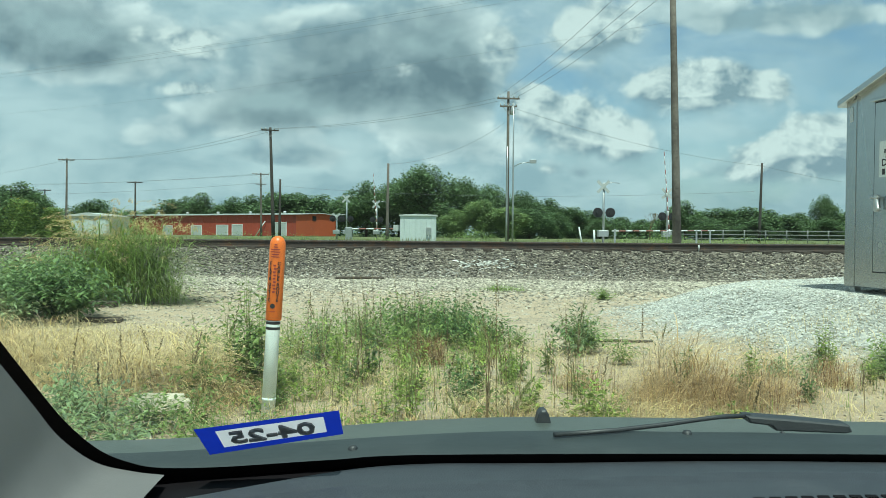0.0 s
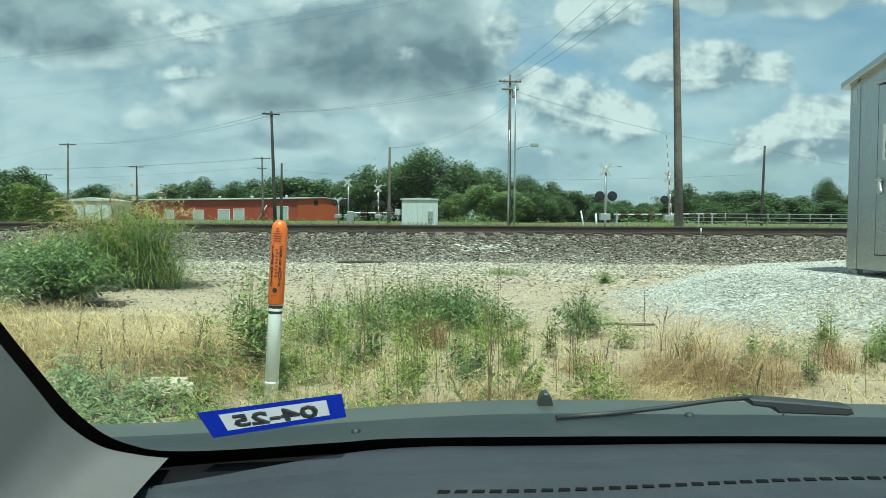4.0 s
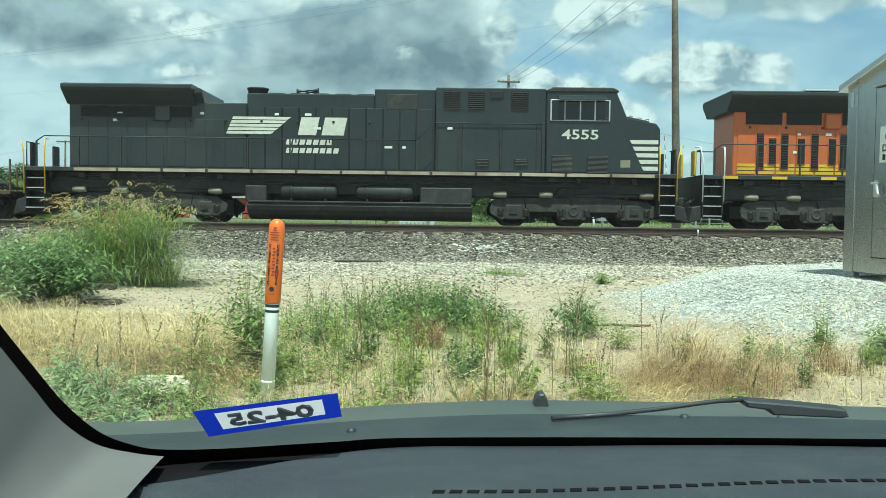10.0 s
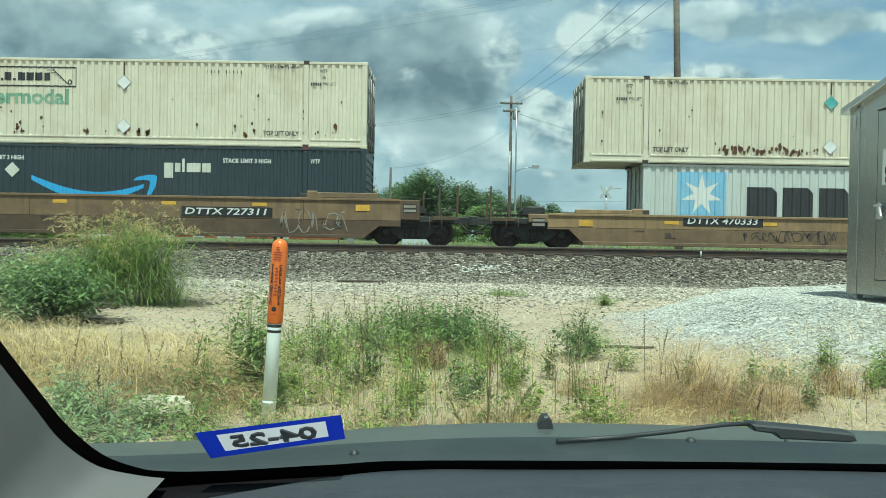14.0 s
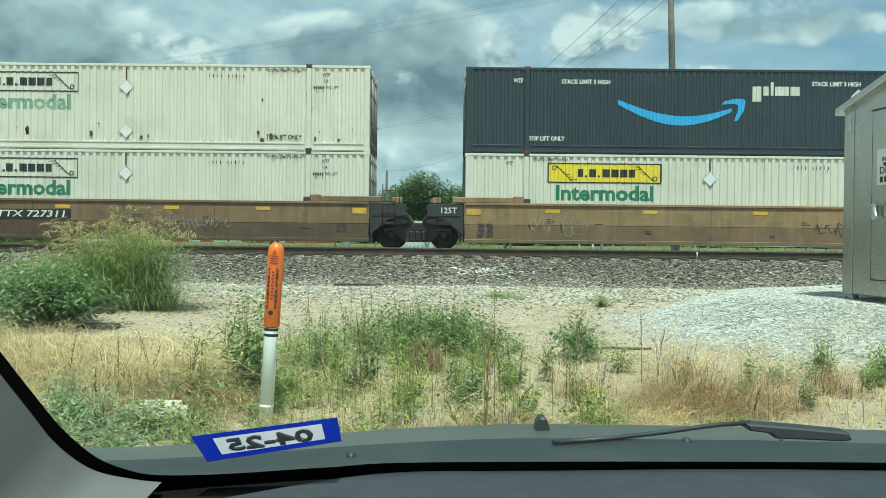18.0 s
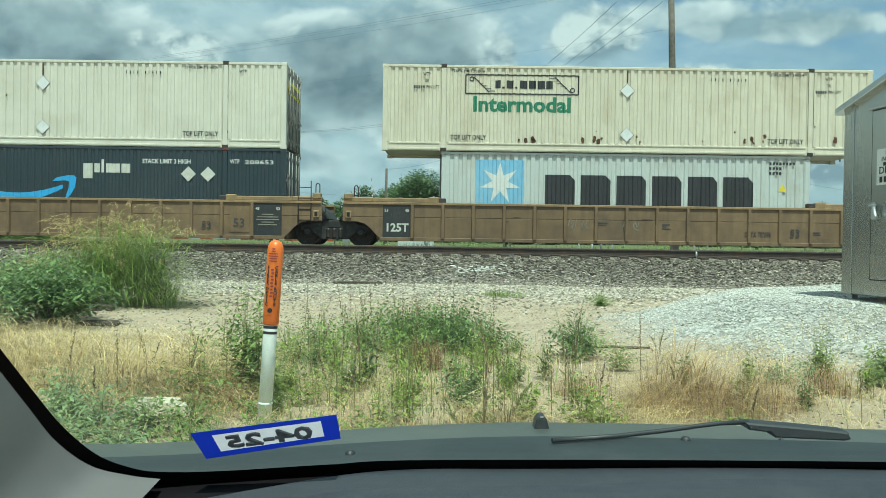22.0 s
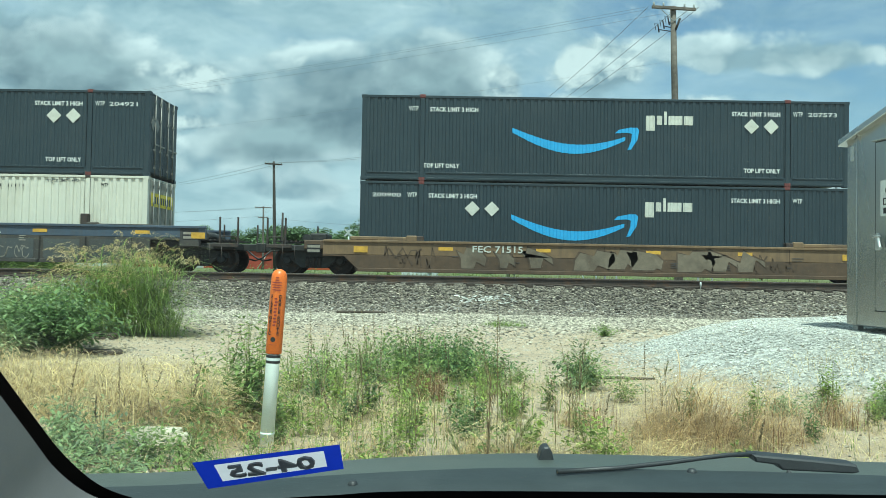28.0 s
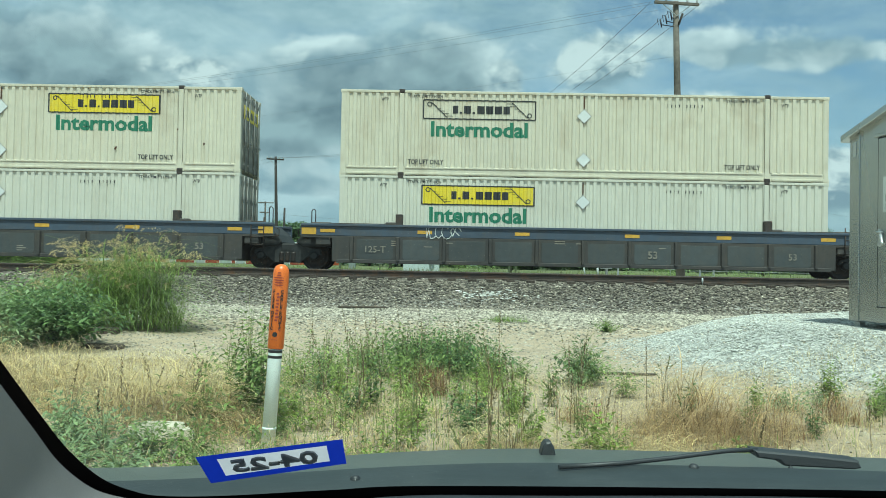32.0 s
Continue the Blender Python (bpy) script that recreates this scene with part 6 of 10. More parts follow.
def locomotive(u, scheme):
    bn = scheme == "orange"
    body = M["orange"] if bn else M["ns_black"]
    dark = M["loco_black"] if bn else M["ns_black"]
    v = on_train("locomotive", "orange and black diesel locomotive with yellow bands" if bn else "black diesel locomotive with white markings", "locomotive", u, 0.0, "locomotives")
    HW, CW = 0.98, 1.50
    yl = M["loco_yellow"]
    # frame and deck
    block("frame", v, M["undergear"], -10.2, 11.1, 1.05, 1.30, 1.66, 0.02)
    block("underframe", v, M["undergear"], -9.9, 10.9, 1.16, 0.98, 1.64, 0.03)
    block("deck", v, M["loco_black"] if bn else M["undergear"], -10.2, 11.15, 1.52, 1.64, 1.78, 0.015, "walkway deck with a dusty edge")
    if bn:
        for i in range(13):
            bm = bmesh.new()
            bar(bm, -9.6 + i * 1.6, 1.66, -9.1 + i * 1.6, 1.75, -1.524, 0.006)
            part("sill_reflector", bm, yl, v, "yellow sill reflector")
    else:
        for i in range(13):
            bm = bmesh.new()
            bar(bm, -8.6 + i * 1.47, 1.66, -7.22 + i * 1.47, 1.76, -1.524, 0.006)
            part("sill_stripe", bm, M["dust_band"], v, "dusty white sill stripe")
    # long hood in sections
    for x0, x1, z1, nm in ((-9.1 if bn else -9.0, -3.05, 4.0, "radiator_hood"), (-3.05, 1.2, 4.33, "engine_hood")):
        block(nm, v, body, x0, x1, HW, 1.78, 3.98 if bn else z1, 0.03)
        if bn:
            block("hood_roof", v, dark, x0, x1, HW + 0.004, 3.88, max(z1, 3.98) + 0.02, 0.04)
    block("auxiliary_hood", v, body, 3.25, 6.86, CW - 0.06, 1.78, 3.70 if bn else 4.52, 0.03)
    block("blower_hood", v, body, 1.2, 3.25, HW, 1.78, 3.9 if bn else 4.52, 0.03)
    if bn:
        block("auxiliary_roof", v, dark, 3.25, 6.86, CW - 0.056, 3.66, 4.52, 0.06)
        block("blower_roof", v, dark, 1.2, 3.25, HW + 0.004, 3.88, 4.52, 0.06)
    # hood doors of the engine room
    for i in range(11):
        x0 = -3.0 + i * 0.56
        bm = bmesh.new()
        box(bm, x0 + 0.02, -HW - 0.022, 1.84, x0 + 0.54, -HW, 3.87, 0.008)
        dr = part("hood_door", bm, body, v)
        bm = bmesh.new()
        box(bm, x0 + 0.45, -HW - 0.04, 2.7, x0 + 0.49, -HW - 0.02, 2.82)
        part("latch", bm, M["black_paint"], dr)
        bm = bmesh.new()
        box(bm, x0 - 0.012, -HW - 0.027, 1.84, x0 + 0.014, -HW + 0.01, 3.87)
        part("door_seam", bm, M["vent"], dr)
        if bn:
            for z0, z1 in ((1.86, 2.24), (3.49, 3.86)):
                bm = bmesh.new()
                bar(bm, x0 + 0.02, z0, x0 + 0.54, z1, -HW - 0.022, 0.003)
                st = part("yellow_band", bm, yl, dr)
                bm = bmesh.new()
                for k in (0.34, 0.68):
                    z = z0 + k * (z1 - z0)
                    bar(bm, x0 + 0.02, z - 0.012, x0 + 0.54, z + 0.012, -HW - 0.025, 0.003)
                part("thin_line", bm, M["black_paint"], st)
    for i in range(9):
        x0 = -8.98 + i * 0.65
        bm = bmesh.new()
        box(bm, x0 + 0.02, -HW - 0.018, 1.86, x0 + 0.62, -HW, 3.44, 0.008)
        dr = part("radiator_door", bm, body, v)
        if bn:
            bm = bmesh.new()
            bar(bm, x0 + 0.02, 1.86, x0 + 0.62, 2.20, -HW - 0.018, 0.003)
            st = part("yellow_band", bm, yl, dr)
            bm = bmesh.new()
            for z in (1.97, 2.09):
                bar(bm, x0 + 0.02, z - 0.012, x0 + 0.62, z + 0.012, -HW - 0.021, 0.003)
            part("thin_line", bm, M["black_paint"], st)
    if bn:
        for i, x in enumerate((-8.36, -7.95, -7.55, -7.0, -6.55, -5.97, -5.6, -5.16)):
            k = 0.16 * (i % 2)
            bm = bmesh.new()
            box(bm, x, -HW - 0.036, 2.0 + k, x + 0.30, -HW - 0.010, 3.24 - k, 0.01)
            fr = part("vent_frame", bm, body, v)
            louvre(v, x + 0.03, x + 0.27, 2.04 + k, 3.20 - k, -HW - 0.030, M["vent"], 14, "dark_vent")
        for x0, x1 in ((-8.7, -7.5), (-7.35, -6.2), (-5.5, -4.3)):
            bm = bmesh.new()
            box(bm, x0, -HW - 0.03, 3.50, x1, -HW - 0.005, 3.90)
            part("radiator_opening", bm, M["vent"], v, "dark screened radiator opening")
    for i in range(9):      # lifting eyes and hinges along the hood
        bm = bmesh.new()
        box(bm, -8.6 + i * 1.2, -HW - 0.05, 3.36, -8.52 + i * 1.2, -HW - 0.01, 3.44, 0.01)
        part("hinge", bm, M["black_paint"], v)
    # the wing-like radiator cab at the rear
    w0, w1 = (-9.35, -3.75) if bn else (-9.05, -4.75)
    wing = [(-1.44, 4.30), (-1.5, 4.40), (-1.5, 4.49), (-1.40, 4.54), (1.40, 4.54), (1.5, 4.49), (1.5, 4.40), (1.44, 4.30), (1.02, 3.90), (-1.02, 3.90)]
    bm = bmesh.new()
    prism(bm, wing, "x", w0, w1, 0.015)
    part("radiator_wing", bm, dark, v, "flared radiator housing overhanging the hood")
    bm = bmesh.new()
    prism(bm, [(-1.30, 4.28), (-1.30, 4.40), (1.30, 4.40), (1.30, 4.28), (1.0, 3.98), (-1.0, 3.98)], "x", w1, w1 + 0.28, 0.02)
    part("wing_fairing", bm, dark, v)
    for i in range(10):
        bm = bmesh.new()
        k = (w1 - w0 - 0.3) / 10
        box(bm, w0 + 0.15 + i * k, -1.2, 4.535, w0 + 0.15 + (i + 0.8) * k, 1.2, 4.56)
        part("radiator_grille", bm, M["vent"], v)
    if bn:
        bm = bmesh.new()
        bar(bm, -4.05, 3.52, -3.06, 3.86, -HW - 0.004, 0.004)
        st = part("yellow_band", bm, yl, v)
        bm = bmesh.new()
        for z in (3.635, 3.75):
            bar(bm, -4.05, z - 0.012, -3.06, z + 0.012, -HW - 0.008, 0.003)
        part("thin_line", bm, M["black_paint"], st)
        bm = bmesh.new()
        box(bm, w0 + 2.4, -1.46, 4.545, w1 - 0.02, 1.46, 4.60, 0.01)
        part("grille_cover", bm, M["silver"], v, "pale sheet over the radiator grilles")
    if not bn:
        louvre(v, -8.6, -4.9, 3.5, 3.86, -HW - 0.02, M["vent"], 5, "radiator_intake")
    block("equipment_box", v, body, -6.1, -5.6, HW + 0.12, 3.36, 3.86, 0.03)
    # roof details
    bm = bmesh.new()
    lathe(bm, [(0.34, 4.3), (0.34, 4.58), (0.38, 4.60), (0.38, 4.64), (0.28, 4.64)], "z", (-2.0 if bn else -2.92, 0, 0), 16)
    part("exhaust_stack", bm, M["undergear"], v)
    horns(v, 0.0 if bn else -1.2, 4.35)
    bm = bmesh.new()
    for i in range(5):
        box(bm, -2.4 + i * 0.75, -0.75, 4.34, -1.85 + i * 0.75, 0.75, 4.39, 0.02)
    part("roof_hatches", bm, dark, v)
    # vents on the auxiliary cab
    for x0, x1, z0, z1 in ((4.3, 4.9, 3.79, 4.44), (5.0, 5.5, 4.2, 4.44)) if bn else ((3.5, 4.05, 3.82, 4.42), (4.3, 4.85, 3.82, 4.42), (5.7, 6.28, 3.82, 4.42), (5.0, 5.47, 4.2, 4.42)):
        louvre(v, x0, x1, z0, z1, -CW + 0.05, M["vent"], 9, "roof_vent")
    bm = bmesh.new()
    box(bm, 1.6, -HW - 0.03, 3.84, 2.65, -HW, 4.36, 0.02)
    part("intake_screen", bm, M["vent"] if bn else M["undergear"], v)
    for x in (4.57, 5.83):
        louvre(v, x, x + 0.45, 1.98, 2.22, -CW + 0.045, M["tan_box"] if bn else M["undergear"], 5, "side_louvre")
    for x in (3.33, 4.12, 5.42, 6.55):
        bm = bmesh.new()
        box(bm, x - 0.012, -CW + 0.045, 1.85, x + 0.012, -CW + 0.062, 3.35)
        part("panel_seam", bm, M["vent"], v)
    if bn:
        for x0, x1 in ((3.27, 6.84),):
            for z0, z1, w in ((3.40, 3.66, 1), (1.88, 2.2, 0)):
                x1_ = x1 if w else 4.1
                bm = bmesh.new()
                bar(bm, x0, z0, x1_, z1, -CW + 0.056, 0.004)
                st = part("yellow_band", bm, yl, v)
                bm = bmesh.new()
                for k in (0.34, 0.68):
                    z = z0 + k * (z1 - z0)
                    bar(bm, x0, z - 0.012, x1_, z + 0.012, -CW + 0.052, 0.003)
                part("thin_line", bm, M["black_paint"], st)
    if bn:
        bm = bmesh.new()
        bar(bm, 4.13, 1.84, 6.7, 2.32, -CW + 0.056, 0.004)
        part("grimy_panel", bm, M["brown_grime"], v, "brown grimy lower panel")
    # cab and nose
    bm = bmesh.new()
    prism(bm, [(6.86, 1.78), (6.86, 4.42), (7.1, 4.52), (9.0, 4.52), (9.12, 4.44), (9.48, 3.62), (10.45, 3.42), (10.58, 3.25), (10.6, 1.78)], "y", -CW, CW, 0.035)
    part("cab", bm, body, v, "wide-nosed crew cab")
    bm = bmesh.new()
    prism(bm, [(6.84, 4.46), (7.1, 4.56), (9.02, 4.56), (9.2, 4.47), (9.2, 4.42), (6.84, 4.40)], "y", -CW - 0.03, CW + 0.03, 0.02)
    part("cab_roof", bm, M["orange"] if bn else M["undergear"], v)
    bm = bmesh.new()
    box(bm, 7.4, -0.7, 4.56, 8.6, 0.7, 4.66, 0.04)
    if not bn:
        for x in (7.2, 8.1, 8.8):
            tube(bm, [(x, -0.3, 4.56), (x, -0.3, 4.74), (x + 0.15, -0.3, 4.76)], 0.02, 6)
    part("roof_equipment", bm, M["air_tank"] if bn else M["undergear"], v)
    # side windows: a frame with four panes
    wx = [(7.01, 7.44), (7.47, 7.94), (7.97, 8.42), (8.45, 8.90)]
    bm = bmesh.new()
    box(bm, 6.98, -CW - 0.03, 3.47, 8.93, -CW + 0.01, 4.16, 0.012)
    fr = part("window_frame", bm, M["silver"] if not bn else M["tan_box"], v)
    for i, (a, b) in enumerate(wx):
        bm = bmesh.new()
        zz = (3.495, 4.135) if i in (0, 3) else (3.51, 4.12)
        box(bm, a, -CW - 0.042, zz[0], b, -CW - 0.02, zz[1])
        part("pane", bm, M["dark_glass"], fr, "dark cab window pane")
    for x in (7.005, 7.955, 8.435, 8.905):      # light uprights between the sliding panes
        bm = bmesh.new()
        box(bm, x - 0.022, -CW - 0.052, 3.48, x + 0.022, -CW - 0.03, 4.15)
        part("mullion", bm, M["silver"], fr, "bright window upright")
    bm = bmesh.new()
    prism(bm, [(-CW - 0.02, 4.30), (-CW - 0.30, 4.14), (-CW - 0.30, 4.12), (-CW - 0.02, 4.26)], "x", 7.25, 8.8)
    part("sunshade", bm, body, v, "sloping awning above the side window")
    bm = bmesh.new()
    prism(bm, [(9.49, 3.66), (9.52, 3.67), (9.20, 4.40), (9.17, 4.39)], "y", -1.28, 1.28)
    part("windshield", bm, M["dark_glass"], v)
    bm = bmesh.new()
    box(bm, 9.0, -1.0, 4.40, 9.26, 1.0, 4.60, 0.03)
    part("number_board", bm, M["tan_box"] if not bn else M["black_paint"], v)
    bm = bmesh.new()
    for y in (-0.3, 0.3):
        lathe(bm, [(0.10, 9.22), (0.11, 9.30), (0.09, 9.31)], "x", (0, y, 4.50), 12)
    part("headlight", bm, M["silver"], v, "round headlight")
    bm = bmesh.new()
    box(bm, 9.55, -1.1, 3.58, 10.3, 1.1, 3.63, 0.02)
    for x in (9.7, 10.0, 10.25):
        tube(bm, [(x, -0.8, 3.52), (x, -0.8, 3.72), (x + 0.1, -0.8, 3.72)], 0.018, 6)
    ob = part("nose_top_plate", bm, M["vent"], v)
    ob.matrix_basis = Matrix.Translation((9.9, 0, 3.56)) @ Matrix.Rotation(radians(11.5), 4, "Y") @ Matrix.Translation((-9.9, 0, -3.56))
    bm = bmesh.new()
    for y in (-0.18, 0.18):
        lathe(bm, [(0.13, 10.58), (0.13, 10.66), (0.10, 10.66)], "x", (0, y, 3.1), 12)
    box(bm, 10.58, -0.45, 1.85, 10.63, 0.45, 2.9, 0.02)
    part("nose_door", bm, body, v)
    louvre(v, 7.05, 7.75, 1.80, 2.36, -CW - 0.010, M["pale_louvre"] if bn else M["undergear"], 14, "cab_louvre", M["pale_louvre"] if bn else None)
    louvre(v, 8.2, 8.9, 1.80, 2.36, -CW - 0.010, M["pale_louvre"] if bn else M["undergear"], 14, "cab_louvre", M["pale_louvre"] if bn else None)
    bm = bmesh.new()
    bar(bm, 9.3, 1.98, 9.62, 2.22, -CW - 0.004, 0.006)
    part("access_plate", bm, M["tan_box"], v)
    y = -CW - 0.006
    if bn:
        for x0, x1 in ((6.88, 10.5),):
            bm = bmesh.new()
            bar(bm, x0, 1.88, x1, 2.22, -CW, 0.004)
            st = part("yellow_band", bm, yl, v)
            bm = bmesh.new()
            for z in (1.99, 2.10):
                bar(bm, x0, z - 0.012, x1, z + 0.012, -CW - 0.004, 0.003)
            part("thin_line", bm, M["black_paint"], st)
        letters("6383", 0.64, M["loco_black"], v, 8.24, 2.97, y, "road_number", 1.42, 0.004)
        # slanted dark blocks with pale rims and a long wedge, for the railway's emblem
        for i, x0 in enumerate((-3.15, -1.90, -0.65, 0.60)):
            for rim, mt, dy in ((0.05, yl, 0.026), (0.0, M["loco_black"], 0.032)):
                bm = bmesh.new()
                yy = -HW - dy
                flat(bm, [(x0 - rim, 2.81 - rim * 0.7), (x0 + 0.98 + rim, 2.81 - rim * 0.7), (x0 + 1.30 + rim, 3.30 + rim * 0.7), (x0 + 0.32 - rim, 3.30 + rim * 0.7)], yy, 0.003)
                part("emblem_block", bm, mt, v, "slanted dark emblem block with a yellow rim")
        bm = bmesh.new()
        flat(bm, [(-3.6, 2.36), (-3.35, 2.58), (1.5, 2.53), (1.5, 2.51), (-0.6, 2.42), (-1.8, 2.36)], -HW - 0.026, 0.004)
        part("emblem_wedge", bm, M["loco_black"], v)
    else:
        letters("4555", 0.44, M["decal_cream"], v, 7.98, 3.02, y, "road_number", 1.2, 0.015)
        for i in range(5):
            z = 2.88 - i * 0.215
            bm = bmesh.new()
            flat(bm, [(9.58 + i * 0.10, z), (10.52, z), (10.52, z - 0.13), (9.66 + i * 0.10, z - 0.13)], y, 0.004)
            part("nose_stripe", bm, M["decal_cream"], v, "white nose stripe")
        yy = -HW - 0.026
        bm = bmesh.new()
        for i in range(5):
            flat(bm, [(-3.75 + 0.05 * i, 2.98 + i * 0.12), (-2.25 + 0.14 * i, 2.98 + i * 0.12), (-2.13 + 0.14 * i, 3.07 + i * 0.12), (-3.70 + 0.05 * i, 3.07 + i * 0.12)], yy)
        part("emblem_stripes", bm, M["decal_cream"], v, "pale striped panel")
        for x0, x1 in ((-1.35, -0.62), (-0.56, 0.30)):
            bm = bmesh.new()
            flat(bm, [(x0, 2.96), (x1 - 0.12, 2.96), (x1, 3.55), (x0 + 0.12, 3.55)], yy, 0.004)
            part("emblem_block", bm, M["decal_cream"], v, "white slanted emblem block")
        for z in (2.64, 2.36):
            for k in range(8 if z < 2.5 else 7):
                bm = bmesh.new()
                x0 = -1.75 + k * 0.225
                flat(bm, [(x0, z), (x0 + 0.17, z), (x0 + 0.21, z + 0.17), (x0 + 0.04, z + 0.17)], yy, 0.004)
                part("name_block", bm, M["decal_cream"], v)
    rng = random.Random(7 if bn else 8)
    for _ in range(9):      # small white notices
        x, z = rng.uniform(-7.8, 6.3), rng.choice((2.55, 3.15, 3.35, 3.6))
        bm = bmesh.new()
        bar(bm, x, z, x + rng.uniform(0.1, 0.26), z + 0.08, -HW - 0.03 if x < 3.2 else -CW + 0.03)
        part("notice", bm, M["decal_white"], v)
    # fuel tank, reservoirs and boxes under the deck
    bm = bmesh.new()
    prism(bm, [(-1.36, 0.46), (-1.40, 0.60), (-1.36, 0.72), (1.36, 0.72), (1.40, 0.60), (1.36, 0.46), (1.24, 0.30), (1.02, 0.18), (0.7, 0.14), (-0.7, 0.14), (-1.02, 0.18), (-1.24, 0.30)], "x", -2.95, 4.5, 0.02)
    part("fuel_tank", bm, M["tank_dust"] if bn else M["undergear"], v, "long dusty fuel tank")
    bm = bmesh.new()
    box(bm, -2.9, -1.43, 0.70, 4.45, -1.30, 0.76, 0.012)
    part("tank_rail", bm, M["tank_dust"] if bn else M["undergear"], v)
    for x0, x1 in ((-3.0, -2.3), (2.77, 4.48)):
        block("battery_box", v, M["tan_box"] if bn else M["undergear"], x0, x1, 1.40, 0.74, 1.25, 0.03)
    for x0, x1 in ((-1.88, 0.04), (0.63, 2.55)):
        bm = bmesh.new()
        lathe(bm, [(0.05, x0), (0.18, x0 + 0.02), (0.25, x0 + 0.10), (0.25, x1 - 0.10), (0.18, x1 - 0.02), (0.05, x1)], "x", (0, -1.15, 1.08), 20)
        tk = part("air_reservoir", bm, M["air_tank"] if bn else M["undergear"], v, "cylindrical air reservoir")
        for x in (x0 + 0.4, x1 - 0.4):
            bm = bmesh.new()
            box(bm, x - 0.03, -1.42, 0.78, x + 0.03, -0.9, 0.84)
            lathe(bm, [(0.257, x - 0.025), (0.257, x + 0.025)], "x", (0, -1.15, 1.08), 20)
            part("strap", bm, M["undergear"], tk)
    block("under_frame_gear", v, M["undergear"], -2.2, 2.7, 0.8, 0.7, 1.5, 0.05)
    bm = bmesh.new()
    tube(bm, [(-10.0, -1.3, 1.52), (-4, -1.3, 1.5), (-3.4, -1.3, 1.42), (4.4, -1.32, 1.42), (5.0, -1.3, 1.5), (10.4, -1.3, 1.52)], 0.03, 6)
    tube(bm, [(4.8, -1.34, 1.30), (6.2, -1.34, 1.36), (8.4, -1.34, 1.34)], 0.022, 6)
    part("piping", bm, M["undergear"], v)
    rg = random.Random(31 if bn else 37)
    for i in range(22):     # valves, boxes and brackets hung under the deck
        x = -9.6 + i * 0.93 + rg.uniform(-0.2, 0.2)
        if -3.2 < x < 4.6 and rg.random() < 0.6:
            continue
        w_, h_ = rg.uniform(0.10, 0.34), rg.uniform(0.08, 0.22)
        bm = bmesh.new()
        box(bm, x, -1.36, 1.60 - h_, x + w_, -1.14, 1.62, 0.015)
        part("underframe_box", bm, M[rg.choice(("undergear", "truck", "undergear"))], v)
    for i in range(7):
        x = -9.0 + i * 2.9
        bm = bmesh.new()
        tube(bm, [(x, -1.34, 1.44), (x + 0.5, -1.36, 1.38), (x + 1.1, -1.35, 1.30), (x + 1.9, -1.34, 1.42)], 0.016, 6)
        part("pipe", bm, M["truck"], v)
    bogie(v, u, (-8.1, -6.36, -4.42), "black cast rear truck frame")
    fx = 0.0 if bn else 0.18
    bogie(v, u, (5.67 + fx, 7.67 + fx, 9.67 + fx), "black cast front truck frame")
    # platforms, steps, rails
    rail = M["loco_black"] if bn else M["undergear"]
    handrail(v, [(-9.85, 2.62), (-9.6, 2.79), (2.65, 2.79)], -1.46, rail, 1.78, 1.4)
    handrail(v, [(2.65, 2.79), (3.2, 3.36), (6.75, 3.36)], -1.50, rail, 1.78, 1.3, 0.016)
    handrail(v, [(-9.6, 2.79), (6.75, 2.79)], 1.46, rail, 1.78, 1.5)
    stairs(v, 10.62, 11.12, -1.5, -1.05, 0.42, 1.72, M["undergear"])
    stairs(v, 10.62, 11.12, 1.05, 1.5, 0.42, 1.72, M["undergear"])
    stairs(v, -10.2, -9.6, -1.5, -1.05, 0.42, 1.72, M["undergear"])
    stairs(v, -10.2, -9.6, 1.05, 1.5, 0.42, 1.72, M["undergear"])
    white = M["white_paint"] if bn else M["loco_yellow"]
    for x, dx in ((10.58, 0.0), (11.16, 0.12), (-9.55, 0.0), (-10.24, -0.1)):
        bm = bmesh.new()
        tube(bm, [(x, -1.52, 0.9), (x, -1.54, 2.2), (x + dx, -1.50, 2.68), (x + dx * 2, -1.3, 2.70)], 0.022, 6)
        part("grab_rail", bm, white, v, "pale tubular grab rail")
    for s, x in ((1, 11.16), (-1, -10.24)):
        bm = bmesh.new()
        box(bm, x - 0.03, -1.45, 0.75, x + 0.03, 1.45, 1.78, 0.01)
        part("end_sheet", bm, M["undergear"], v)
        bm = bmesh.new()
        box(bm, x - 0.04 + s * 0.08, -0.95, 1.78, x + 0.04 + s * 0.08, -0.55, 2.62, 0.02)
        box(bm, x - 0.04 + s * 0.08, 0.55, 1.78, x + 0.04 + s * 0.08, 0.95, 2.62, 0.02)
        part("anti_climber", bm, yl if bn else M["undergear"], v)
        bm = bmesh.new()
        prism(bm, [(x, 0.78), (x + s * 0.30, 0.70), (x + s * 0.42, 0.22), (x + s * 0.36, 0.20), (x, 0.3)], "y", -1.42, 1.42, 0.02)
        part("pilot", bm, M["undergear"], v, "black plough pilot")
        coupler(v, x + s * 0.42, s, 0.90)
        for y0 in (-0.5, -0.7, -0.9):
            bm = bmesh.new()
            tube(bm, [(x, y0, 1.05), (x + s * 0.25, y0, 0.85), (x + s * 0.34, y0, 0.55), (x + s * 0.28, y0 + 0.1, 0.45)], 0.025, 6)
            part("air_hose", bm, M["black_paint"], v)
        bm = bmesh.new()
        tube(bm, [(x + s * 0.02, -1.3, 2.6), (x + s * 0.02, -1.3, 1.8)], 0.02, 6)
        tube(bm, [(x + s * 0.02, -1.3, 2.6), (x + s * 0.02, -0.5, 2.6)], 0.02, 6)
        part("end_rail", bm, rail, v)
    return v


